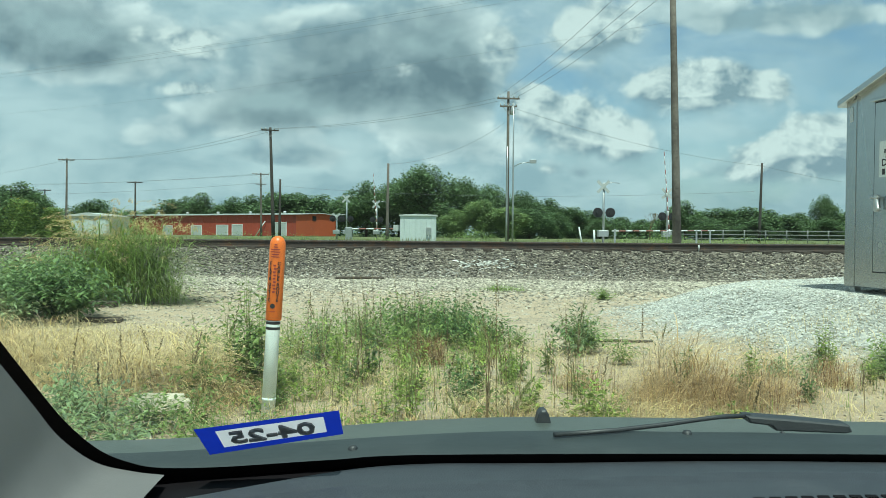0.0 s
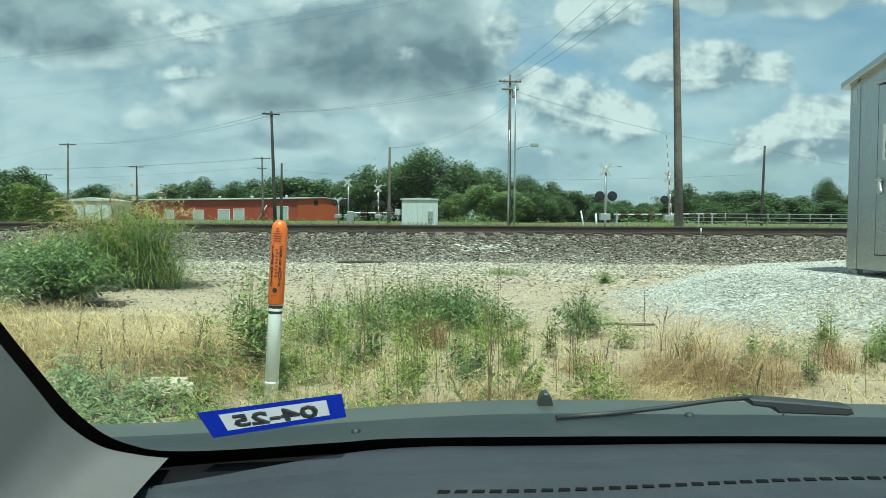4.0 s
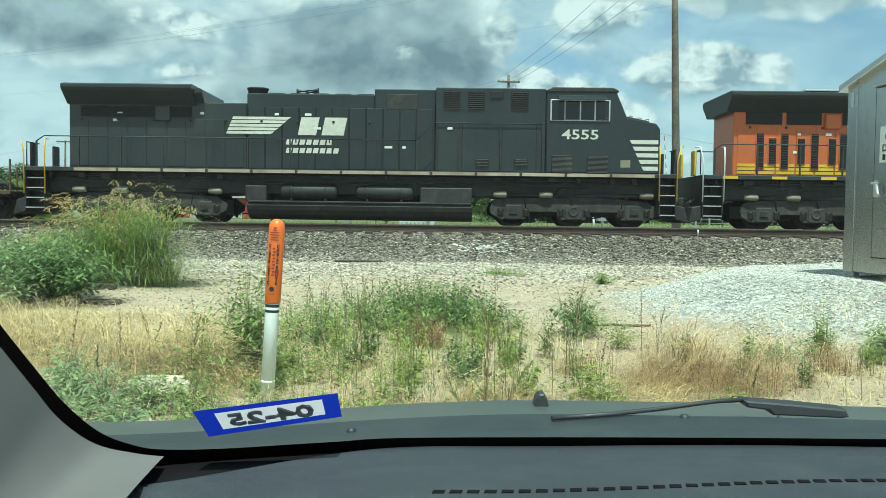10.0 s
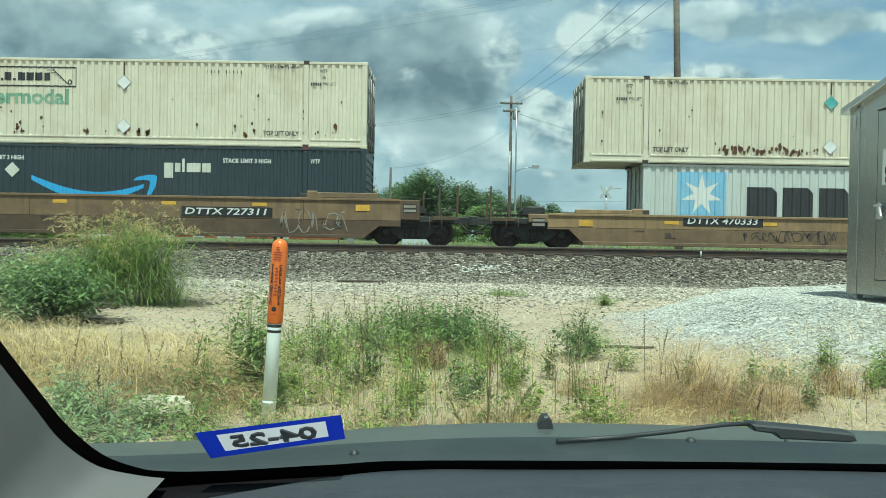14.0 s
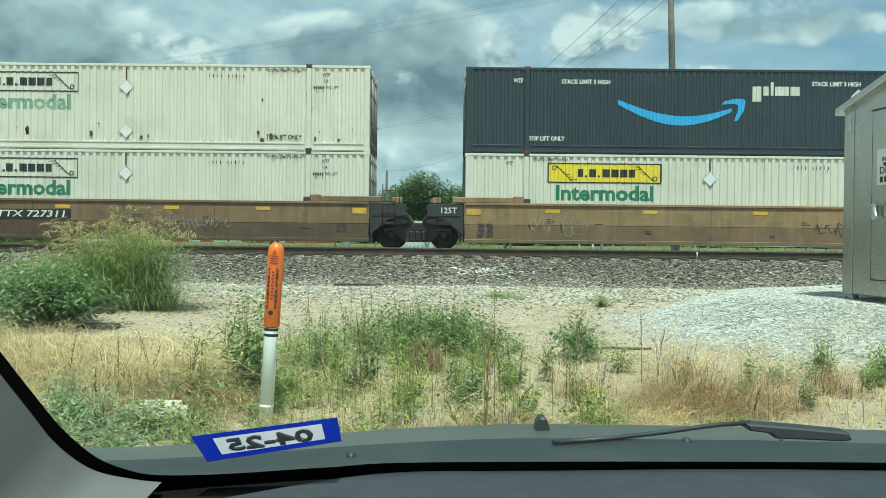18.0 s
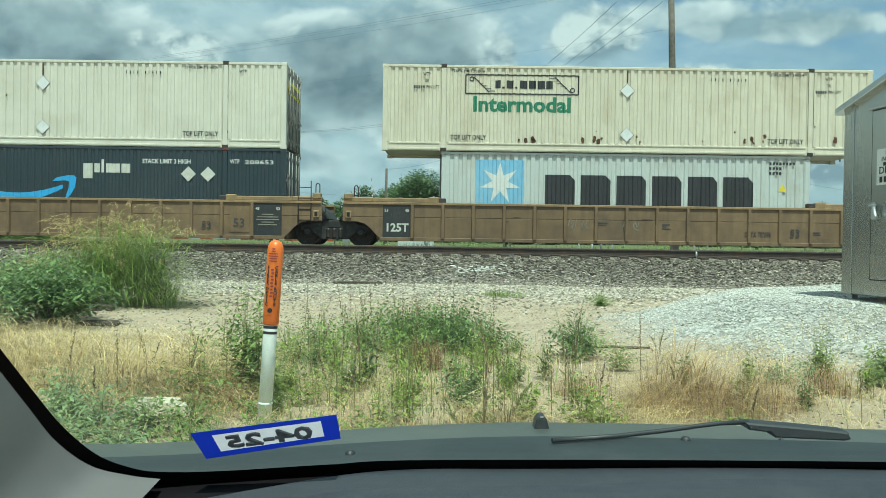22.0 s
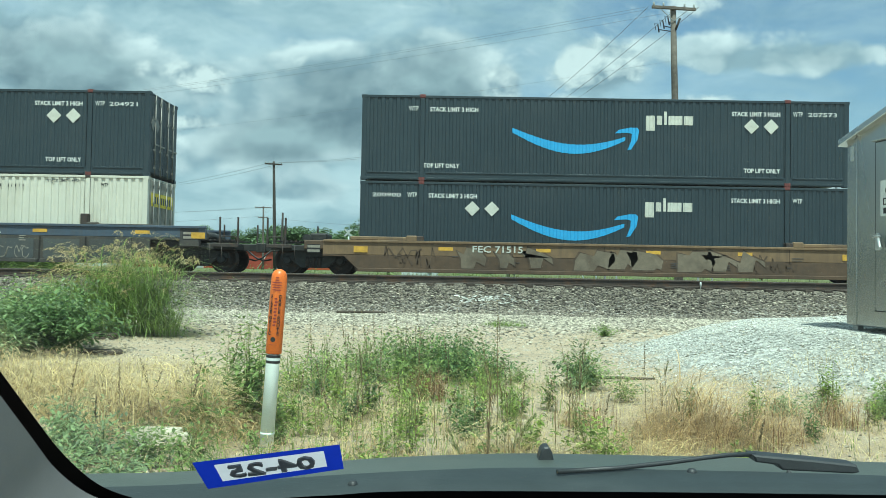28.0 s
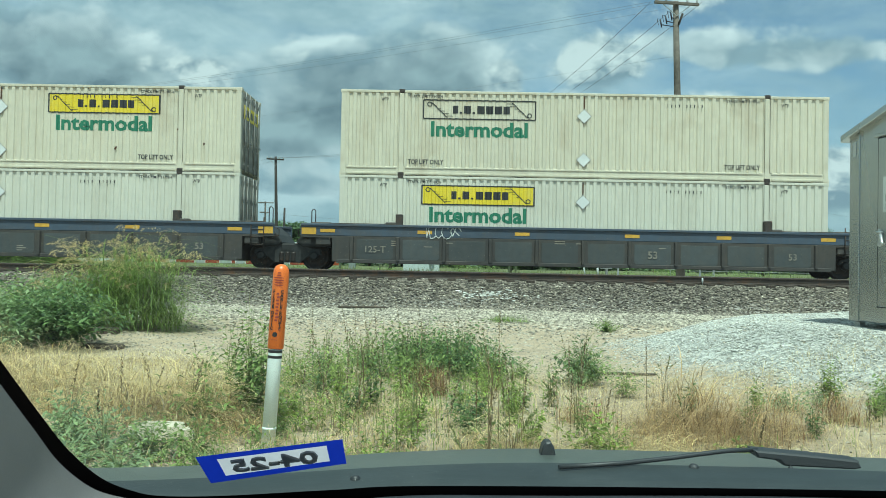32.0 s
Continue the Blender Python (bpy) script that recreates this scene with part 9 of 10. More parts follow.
# thin seeded stalks
p = Patch(46)
STALKS = [(0.36, 5.75, 1.18), (0.30, 5.7, 0.8), (0.45, 5.8, 0.7), (0.52, 5.7, 0.6), (0.2, 5.8, 0.62), (1.9, 7.6, 0.72), (1.55, 9.3, 0.75), (1.35, 9.0, 0.62), (1.3, 8.6, 0.5), (-1.9, 6.8, 0.85), (-2.05, 6.5, 0.7), (-3.1, 6.4, 0.55), (-2.6, 6.2, 0.6), (-2.4, 6.3, 0.5),
          (-0.9, 9.5, 0.9), (-0.6, 9.6, 0.95), (-0.3, 9.7, 0.9), (-1.2, 9.2, 0.85), (0.1, 10.6, 0.85), (0.9, 14, 0.5), (2.2, 5.6, 0.35), (1.0, 6.5, 0.5), (4.2, 6.2, 0.5), (3.2, 6.0, 0.4), (-1.45, 8.3, 0.95), (-0.1, 6.2, 0.7)]
for _ in range(42):
    STALKS.append((p.r.gauss(-0.7, 0.9), p.r.uniform(5.6, 10.6), p.r.uniform(0.35, 0.85)))
for x, y, h in STALKS:
    az = p.r.uniform(0, 6.28)
    ln = p.r.uniform(0.05, 0.25)
    z = ground_z(x, y)
    p.stem(x, y, z, h, ln, az, 0.007)
    for i in range(26):
        s = 0.5 + 0.5 * i / 26
        p.leaf(x + math.cos(az) * ln * h * s * s, y + math.sin(az) * ln * h * s * s, z + h * s * 0.98, 0.045 * (1.3 - s), 0.008, p.r.uniform(0, 6.28), 0.9)
stuff("seed_stalks", "upright brown seeded dock stalks", "weed", p.done("seed_stalks", M["stem_brown"]))

# tall seeded grass clump and leafy bush on the left of the verge
p, q = Patch(51), Patch(52)


def culm(p, q, x, y, h, lean, az, leaves, head):
    """A grass stem with long leaves that arch away and hang, and a nodding feathery head."""
    r = p.r
    z = ground_z(x, y)
    p.stem(x, y, z, h, lean, az, 0.006)
    for i in range(leaves):
        s = 0.12 + 0.84 * (i + r.random()) / leaves
        px, py = x + math.cos(az) * lean * h * s * s, y + math.sin(az) * lean * h * s * s
        ln = r.uniform(0.45, 1.0) * (1.15 - 0.4 * s) * min(1.0, h)
        p.blade(px, py, z + h * s * (1 - 0.05 * s), ln, r.uniform(0.8, 2.4), r.uniform(0.011, 0.020), r.choice((0.0, 0.0, math.pi)) + r.gauss(0, 0.7), r.uniform(0.4, 1.5), 7)
    if head:
        px, py, pz = x + math.cos(az) * lean * h, y + math.sin(az) * lean * h, z + h * 0.95
        nod, ln = 3.14 + q.r.gauss(0, 0.7), q.r.uniform(0.30, 0.48)
        for k in range(30):
            s = k / 30
            a = q.r.uniform(0, 6.28)
            o = 0.05 * math.sin(3.1 * min(1, s + 0.12)) * q.r.random()
            hx = px + math.cos(nod) * ln * 0.85 * s ** 1.4 + math.cos(a) * o
            hz = pz + ln * (0.75 * s - 0.62 * s * s) + o * math.sin(a)
            q.leaf(hx, py + math.sin(nod) * ln * 0.85 * s ** 1.4 + math.sin(a) * o, hz, 0.055, 0.008, nod + q.r.gauss(0, 0.5), q.r.uniform(-0.7, 0.2))
        q.blade(px, py, pz, ln * 0.6, 1.1, 0.006, nod, 0.4, 5)


for cx_, cy_, rx, ry, n, h0, h1, head in ((-5.75, 14.2, 0.50, 0.4, 110, 1.1, 1.85, 0.7), (-5.40, 14.1, 0.34, 0.35, 60, 0.8, 1.55, 0.4), (-6.2, 14.4, 0.45, 0.4, 60, 1.1, 1.8, 0.7),
                                          (-6.6, 14.7, 0.6, 0.4, 64, 0.85, 1.5, 0.5), (-7.3, 15.0, 0.7, 0.4, 60, 0.6, 1.15, 0.35), (-5.0, 14.0, 0.25, 0.25, 40, 0.35, 0.7, 0.0)):
    for x, y, d in clump_points(p.r, n, cx_, cy_, rx, ry):
        culm(p, q, x, y, p.r.uniform(h0, h1) * (1.06 - 0.28 * d * d), p.r.uniform(0.04, 0.2) + 0.42 * d * d, math.atan2(y - cy_, x - cx_) + p.r.gauss(0, 0.5), p.r.randint(5, 9), p.r.random() < head)
wide = Patch(53)
for x, y, d in clump_points(wide.r, 300, -5.75, 13.95, 0.75, 0.4):
    wide.blade(x, y, ground_z(x, y) + wide.r.uniform(0.1, 0.95) * (1.1 - 0.4 * d), wide.r.uniform(0.45, 0.8), wide.r.uniform(0.5, 1.5), wide.r.uniform(0.022, 0.036), wide.r.choice((0.0, 0.0, math.pi)) - 0.5 + wide.r.gauss(0, 0.6), wide.r.uniform(0.7, 1.7), 8)
as_thing("tall_grass_clump", "tall green grass clump with tan feathery seed heads", "grass", [("blades", p.done("blades", M["grass_clump"])), ("broad_leaves", wide.done("broad_leaves", M["grass_green"])), ("seed_heads", q.done("seed_heads", M["seed_head"]))])
for i, (x, y, h, sp, n, mt) in enumerate(((-5.75, 11.6, 1.12, 0.6, 1900, "leaf_dark"), (-6.4, 11.9, 1.2, 0.65, 1700, "leaf_grey"), (-6.9, 11.4, 1.05, 0.65, 1300, "leaf_grey"), (-6.2, 10.9, 0.7, 0.6, 700, "leaf_grey"), (-7.3, 12.4, 0.9, 0.6, 900, "leaf_weed"),
                                          (-7.6, 15.5, 1.0, 0.5, 900, "leaf_weed"), (-8.6, 15.8, 1.0, 0.5, 900, "leaf_weed"))):
    p, st = Patch(60 + i), Patch(80 + i)
    p.weed(0, 0, 0, h, sp + 0.35, 0.125, int(n * 1.7))
    for _ in range(18):
        st.stem(st.r.uniform(-0.06, 0.06), st.r.uniform(-0.06, 0.06), 0, h * st.r.uniform(0.6, 1.0), st.r.uniform(0, sp), st.r.uniform(0, 6.28), 0.012)
    as_thing("bush", "dense %s leafy bush beside tall grass" % {"leaf_dark": "dark green", "leaf_grey": "grey-green", "leaf_weed": "green"}[mt], "bush", [("leaves", p.done("leaves", M[mt])), ("stems", st.done("stems", M["stem"]))], (x, y, ground_z(x, y)), "bushes on the verge")
p = Patch(90)
for x, y, d in clump_points(p.r, 230, 1.15, 16.6, 0.5, 0.3):
    p.blade(x, y, ground_z(x, y), p.r.uniform(0.15, 0.5) * (1.1 - 0.6 * d), p.r.uniform(0.6, 2.2), 0.010, p.r.uniform(0, 6.28), p.r.uniform(0.5, 1.1), 5)
stuff("grass_tuft", "low green grass tuft at the foot of the bank", "grass", p.done("grass_tuft", M["grass_green"]))

def spiked_stalk(x, y, h, lean, az, arms, seed):
    """A thin dark stalk with arms that rise from it and end in narrow seed spikes."""
    p, q = Patch(seed), Patch(seed + 1)
    r = p.r
    p.stem(0, 0, 0, h, lean, az, 0.009)
    for s in [1.0] + [0.15 + 0.6 * (i + r.random()) / arms for i in range(arms)]:
        bx, by, bz = math.cos(az) * lean * h * s * s, math.sin(az) * lean * h * s * s, h * s * (1 - 0.05 * s)
        a, ln = r.choice((0.0, math.pi)) + r.gauss(0, 0.5), h * r.uniform(0.22, 0.42)
        if s < 1:
            p.stem(bx, by, bz, ln, r.uniform(0.45, 0.8), a, 0.005)
        for k in range(34 if s == 1 else 16):
            t_ = 0.72 + 0.28 * k / 33 if s == 1 else 0.62 + 0.4 * k / 15
            if s == 1:
                px, py, pz = math.cos(az) * lean * h * t_ * t_, math.sin(az) * lean * h * t_ * t_, h * t_ * (1 - 0.05 * t_)
            else:
                px, py, pz = bx + math.cos(a) * 0.6 * ln * t_ * t_, by + math.sin(a) * 0.6 * ln * t_ * t_, bz + ln * t_ * (1 - 0.05 * t_)
            q.leaf(px, py, pz, 0.022, 0.005, q.r.uniform(0, 6.28), q.r.uniform(0.5, 1.3))
    as_thing("seed_stalk", "thin upright weed stalk with narrow brown-green seed spikes", "weed", [("stalk", p.done("stalk", M["stem_brown"])), ("spikes", q.done("spikes", M["stem"]))], (x, y, ground_z(x, y)), "seed stalks on the verge")


for i, (x, y, h, lean, az, arms) in enumerate(((0.24, 4.75, 0.92, 0.04, 0.3, 15), (0.12, 4.7, 0.42, 0.3, 3.0, 7), (0.36, 4.8, 0.50, 0.35, 0.1, 8), (1.05, 6.6, 0.60, 0.2, 0.2, 7), (1.46, 8.7, 0.66, 0.1, 0.4, 6), (2.0, 7.4, 0.55, 0.12, 0.2, 6), (1.85, 6.2, 0.38, 0.15, 2.8, 5), (-0.75, 6.9, 0.72, 0.08, 2.6, 8), (-0.25, 6.2, 0.5, 0.12, 0.5, 7))):
    spiked_stalk(x, y, h, lean, az, arms, 300 + 2 * i)

# a broken slab, a rotten timber and a stick
M["slab"] = material("pale_broken_concrete", (0.60, 0.54, 0.41), 0.9, 0, 0.12, 12, (0.3, 0.27, 0.2), 0.4, 5, bump=0.5)
bm = bmesh.new()
rl = random.Random(12)
for cx_, cy_, w_, h_ in ((-0.06, 0.0, 0.15, 0.10), (0.09, 0.03, 0.12, 0.075), (0.20, -0.02, 0.07, 0.05), (-0.20, 0.02, 0.06, 0.045)):
    ring = [(cx_ + w_ * rl.uniform(0.75, 1.1) * math.cos(k * 0.785), cy_ + 0.7 * w_ * rl.uniform(0.75, 1.1) * math.sin(k * 0.785)) for k in range(8)]
    lo = [bm.verts.new((x, y, -0.03)) for x, y in ring]
    hi = [bm.verts.new((cx_ + (x - cx_) * rl.uniform(0.6, 0.9), cy_ + (y - cy_) * rl.uniform(0.6, 0.9), h_ * rl.uniform(0.7, 1.1))) for x, y in ring]
    for k in range(8):
        bm.faces.new((lo[k], lo[(k + 1) % 8], hi[(k + 1) % 8], hi[k]))
    bm.faces.new(hi)
solo("concrete_lump", bm, M["slab"], "pale broken lump of concrete among weeds", "rubble", at=(-2.12, 5.75, 0.07))
bm = bmesh.new()
box(bm, -0.26, -0.09, -0.02, 0.26, 0.09, 0.10, 0.02)
solo("timber", bm, M["tie"], "short rotten timber lying on pale gravel", "timber", at=(-5.95, 13.35, ground_z(-5.95, 13.35)))
bm = bmesh.new()
box(bm, -0.30, -0.10, -0.02, 0.30, 0.10, 0.07, 0.03)
solo("timber", bm, M["tie"], "rotten timber scrap half hidden by a bush", "timber", at=(-5.2, 11.7, ground_z(-5.2, 11.7)))
bm = bmesh.new()
tube(bm, [(-0.5, 0, 0.02), (0, 0.05, 0.03), (0.5, 0.02, 0.02)], 0.02, 6)
solo("stick", bm, M["bark"], "dry fallen stick on sandy soil", "stick", at=(2.1, 9.9, ground_z(2.1, 9.9)))
bm = bmesh.new()
tube(bm, [(-0.6, 0, 0.03), (0.1, 0.06, 0.04), (0.6, 0, 0.03)], 0.035, 6)
solo("stick", bm, M["bark"], "dark branch lying on the stony bank", "stick", at=(-2.2, 19.4, ground_z(-2.2, 19.4) + 0.02))


# ---- trees beyond the tracks ----
def tree_meshes(seed, lobes, h, w, n, leaf=0.36):
    """A forked trunk with limbs and a crown of leaf sprays grouped in uneven lobes; base at the origin."""
    r = random.Random(seed)
    bm = bmesh.new()
    tube(bm, [(0, 0, 0), (0.1, 0, h * 0.2), (0.15, 0.1, h * 0.42)], h * 0.028, 7, h * 0.018)
    cr = Patch(seed)
    centres = []
    for i in range(lobes):
        a = 6.28 * i / lobes + r.uniform(-0.4, 0.4)
        d = w * 0.5 * r.uniform(0.25, 0.85)
        z = h * r.uniform(0.16, 0.86) * (1.05 - 0.30 * d / (w * 0.5))
        centres.append((d * math.cos(a), d * math.sin(a) * 0.8, z, w * r.uniform(0.18, 0.28)))
    centres.append((0, 0, h * 0.82, w * 0.22))
    for x, y, z, rad in centres:
        tube(bm, [(0.12, 0.05, h * 0.32), (x * 0.5, y * 0.5, (h * 0.32 + z) * 0.52), (x, y, z)], h * 0.012, 5, h * 0.004)
        k = int(n * rad * rad / sum(c[3] ** 2 for c in centres))
        for _ in range(k):
            u, v_ = r.uniform(-1, 1), r.uniform(0, 6.28)
            q = math.sqrt(1 - u * u)
            rr = rad * (r.random() ** 0.4) * (1 + 0.25 * math.sin(5 * v_ + seed) * q)
            px, py, pz = x + rr * q * math.cos(v_), y + rr * q * math.sin(v_), z + rr * u * 0.85
            l = leaf * r.uniform(0.6, 1.4)
            cr.leaf(px, py, max(0.2, pz), l, l * 0.42, r.uniform(0, 6.28), r.uniform(-0.7, 0.9))
    return mesh_from(bm, "trunk", M["bark"]), cr


KINDS = []
for seed, lobes, h, w, n, mt, lab in ((1, 17, 12.0, 13.0, 26000, "tree_leaf", "large spreading dark green tree beyond the tracks"), (2, 14, 9.0, 8.5, 15000, "tree_leaf", "round dark green tree in a far tree line"),
                                      (3, 13, 7.0, 9.0, 14000, "tree_leaf", "low broad green tree in a far tree line"), (4, 12, 7.5, 8.0, 13000, "tree_leaf_light", "lighter green tree before a dark tree line")):
    tk, cr = tree_meshes(seed, lobes, h, w, n)
    KINDS.append((tk, cr.done("crown", M[mt]), h, lab))


def tree(kind, x, y, top, width=1.0, rz=0.0):
    tk, cr, h, lab = KINDS[kind]
    t = thing("tree", lab, "tree", (x, y, 0.7), "far trees")
    s = (top - 0.7) / h
    t.matrix_world = pose(x, y, 0.7, 0, 0, rz) @ Matrix.Diagonal((s * width, s * width, s, 1))
    for nm, me in (("trunk", tk), ("crown", cr)):
        ob = new(nm, me)
        ob.parent = t
    return t


# far trees by their stretch of the tree line: (kind, x, y, crown top, width)
MIDDLE_TREES = [(0, -4.3, 140, 13.9, 1), (0, -9.5, 150, 12, 0.9), (1, -15.3, 145, 11.2, 0.9), (1, -19.3, 155, 10.1, 1), (0, 2.3, 145, 12, 0.95), (0, 7.8, 150, 11.1, 1), (0, 13.7, 150, 9.8, 1), (1, 19.2, 150, 8.5, 1.1),
    (3, 5.1, 118, 6.5, 1), (3, 8.9, 115, 5.5, 1.1), (3, 1, 118, 5.1, 1.1), (2, 12.3, 120, 5.2, 1.2), (2, 22.9, 150, 6.5, 1.3), (2, 28.2, 155, 6, 1.3), (2, 16.4, 125, 4.8, 1.2), (2, 36.5, 165, 5.2, 1.4),
    (2, 27, 140, 4.2, 1.3), (2, 40.7, 165, 4.7, 1.4)]
LEFT_TREES = [(1, -58.5, 185, 10.8, 1.1), (1, -63.9, 190, 10.1, 1), (2, -66.9, 190, 8.8, 1.2), (1, -51.1, 185, 9.9, 1.2), (1, -46.5, 185, 10.4, 1.2), (1, -41.8, 185, 11.2, 1.2), (1, -35.8, 185, 11, 1.2), (1, -29, 180, 10.4, 1.2),
    (1, -24.4, 175, 9.7, 1), (2, -37.6, 175, 9.7, 1.4), (2, -31.3, 175, 9.4, 1.4), (2, -68.2, 150, 7.2, 1.2), (1, -50.3, 92, 7.2, 1), (1, -50.2, 95, 6.3, 1), (2, -51.5, 90, 6.3, 1.1), (2, -72.4, 190, 6.8, 1.5),
    (2, -77.2, 190, 6.3, 1.5), (1, -74.3, 120, 7.9, 1.2), (1, -80.3, 120, 7.6, 1.2)]
RIGHT_TREES = [(2, 45.6, 170, 5, 1.4), (1, 39.1, 130, 7.4, 0.9), (1, 38.4, 135, 6.6, 0.9), (2, 44.8, 140, 5.6, 1.3), (2, 48.9, 140, 6.2, 1.4), (2, 52.7, 140, 6.4, 1.4), (2, 56.8, 140, 6, 1.4), (2, 60, 140, 5.2, 1.2),
    (2, 40, 120, 4.1, 1.3), (2, 46.9, 120, 3.9, 1.4), (0, 71.4, 150, 9.6, 0.62), (2, 67.3, 150, 5.9, 1), (2, 76, 150, 6.1, 1.3), (2, 80.3, 150, 5.7, 1.4), (2, 62.6, 130, 4.4, 1.3), (1, 86.8, 150, 8.3, 1.2),
    (1, 93.3, 150, 8.5, 1.2)]
rt = random.Random(9)
for kind, x, y, top_z, wd in MIDDLE_TREES + LEFT_TREES + RIGHT_TREES:
    tree(kind, x, y, top_z, wd, rt.uniform(0, 360))
# bare tree
bm = bmesh.new()
rb = random.Random(5)


def twig(p, d, l, r, depth):
    q = p + d * l
    tube(bm, [p, p.lerp(q, 0.5) + Vector((rb.uniform(-0.1, 0.1), 0, 0)) * l, q], r, 4, r * 0.6, False)
    if depth:
        for _ in range(3):
            nd = (d + Vector((rb.uniform(-0.8, 0.8), rb.uniform(-0.5, 0.5), rb.uniform(-0.1, 0.5)))).normalized()
            twig(q, nd, l * 0.72, r * 0.6, depth - 1)


twig(Vector((0, 0, 0)), Vector((0, 0, 1)), 1.6, 0.10, 4)
solo("bare_tree", bm, M["stem_brown"], "leafless dead tree with fine branches", "tree", at=(32.0, 125.0, 0.7))

# shrubs with yellow flowers beyond the tracks, and rough grass along their far side
M["flower"] = leaf_material("yellow_flower", (0.55, 0.40, 0.04), 0.2, 0.3)
for i, (x, y, h) in enumerate(((-25.4, 46, 2.5), (-24.3, 45, 2.3), (-23.3, 46, 2.0), (-26.6, 45, 2.6), (-28.0, 46, 2.7), (-22.6, 45.5, 1.3), (-29.3, 45, 2.4))):
    p, fl = Patch(200 + i), Patch(220 + i)
    for _ in range(2300):
        a, u = p.r.uniform(0, 6.28), p.r.random()
        rr = 0.95 * math.sqrt(p.r.random()) * (1.1 - 0.6 * u)
        p.leaf(rr * math.cos(a), rr * math.sin(a), h * u, 0.16, 0.05, p.r.uniform(0, 6.28), p.r.uniform(-0.5, 0.8))
    for _ in range(40):
        a = fl.r.uniform(0, 6.28)
        fl.leaf(0.8 * math.cos(a) * fl.r.random(), -0.5 * fl.r.random(), h * fl.r.uniform(0.5, 1.05), 0.10, 0.04, a, 0.3)
    as_thing("shrub", "tall green shrub with small yellow flowers beyond the tracks", "shrub", [("leaves", p.done("leaves", M["leaf_weed"])), ("flowers", fl.done("flowers", M["flower"]))], (x, y, 0.7), "shrubs beyond the tracks")
p = Patch(240)
for _ in range(9000):
    x, y = p.r.uniform(-42, 44), p.r.uniform(33, 64)
    k = 0.5 + 0.5 * noise.noise((x * 0.25, y * 0.25, 2))
    if 8.5 < x < 18.5 and y < 50.5:
        continue
    p.blade(x, y, ground_z(x, y), p.r.uniform(0.15, 0.35) + 0.35 * k * p.r.random(), p.r.uniform(0.1, 0.6), 0.03, p.r.uniform(0, 6.28), 0.2)
stuff("rough_grass", "rough green grass along the far side of the tracks", "grass", p.done("rough_grass", M["grass_far"]))
p = Patch(242)
for _ in range(11000):      # dense growth that closes the foot of the tree line
    x = p.r.uniform(-125, 105)
    y = p.r.uniform(152, 172)
    k = 0.5 + 0.5 * noise.noise((x * 0.12, 3.0, 1.0))
    p.leaf(x, y, 0.7 + (1.8 + 2.6 * k) * p.r.random() ** 1.2, p.r.uniform(0.6, 1.1), 0.36, p.r.uniform(0, 6.28), p.r.uniform(-0.6, 0.9))
stuff("undergrowth", "dense dark green undergrowth below far trees", "undergrowth", p.done("undergrowth", M["tree_leaf"]))
p = Patch(241)
for cx_, cy_, rx, n, h in ((1.2, 44, 1.6, 700, 0.9), (11.6, 42, 0.9, 420, 0.85), (12.8, 44, 0.8, 300, 0.7), (9.0, 40, 0.4, 150, 0.6), (-3.5, 42, 0.6, 120, 0.6), (19, 50, 3.0, 500, 0.6), (25, 46, 1.2, 350, 1.3), (-12, 50, 4, 500, 0.7)):
    for x, y, d in clump_points(p.r, n, cx_, cy_, rx, 0.8):
        p.leaf(x, y, ground_z(x, y) + h * p.r.random() * (1.1 - d * 0.5), 0.13, 0.035, p.r.uniform(0, 6.28), p.r.uniform(-0.2, 1.0))
stuff("far_weeds", "weedy growth between the tracks and the road", "weed", p.done("far_weeds", M["leaf_weed"]))

# ---- the parked car that the view looks out of ----
M["dash"] = material("grained_dark_dashboard", (0.036, 0.047, 0.054), 0.5, 0, 0.12, 60, (0.066, 0.079, 0.084), 0.4, 9, bump=0.25, bump_scale=420)
M["trim"] = material("light_grey_pillar_trim", (0.135, 0.147, 0.139), 0.6, 0, 0.05, 30, (0.118, 0.128, 0.121), 0.3, 6, bump=0.12, bump_scale=500)
M["rubber"] = material("black_rubber", (0.006, 0.006, 0.007), 0.75, 0, 0.2, 30)
M["cowl"] = material("dusty_black_cowl", (0.022, 0.030, 0.033), 0.6, 0, 0.15, 25, (0.052, 0.061, 0.062), 0.4, 8, bump=0.1, bump_scale=200)
M["hood"] = material("dusty_grey_green_hood", (0.074, 0.088, 0.078), 0.45, 0.1, 0.06, 12, (0.125, 0.13, 0.112), 0.35, 4)
for nm, shine in (("rubber", 0.1), ("dash", 0.3)):
    M[nm].node_tree.nodes["Principled BSDF"].inputs["Specular IOR Level"].default_value = shine
M["wiper"] = material("black_wiper_plastic", (0.022, 0.025, 0.028), 0.5, 0, 0.12, 30)


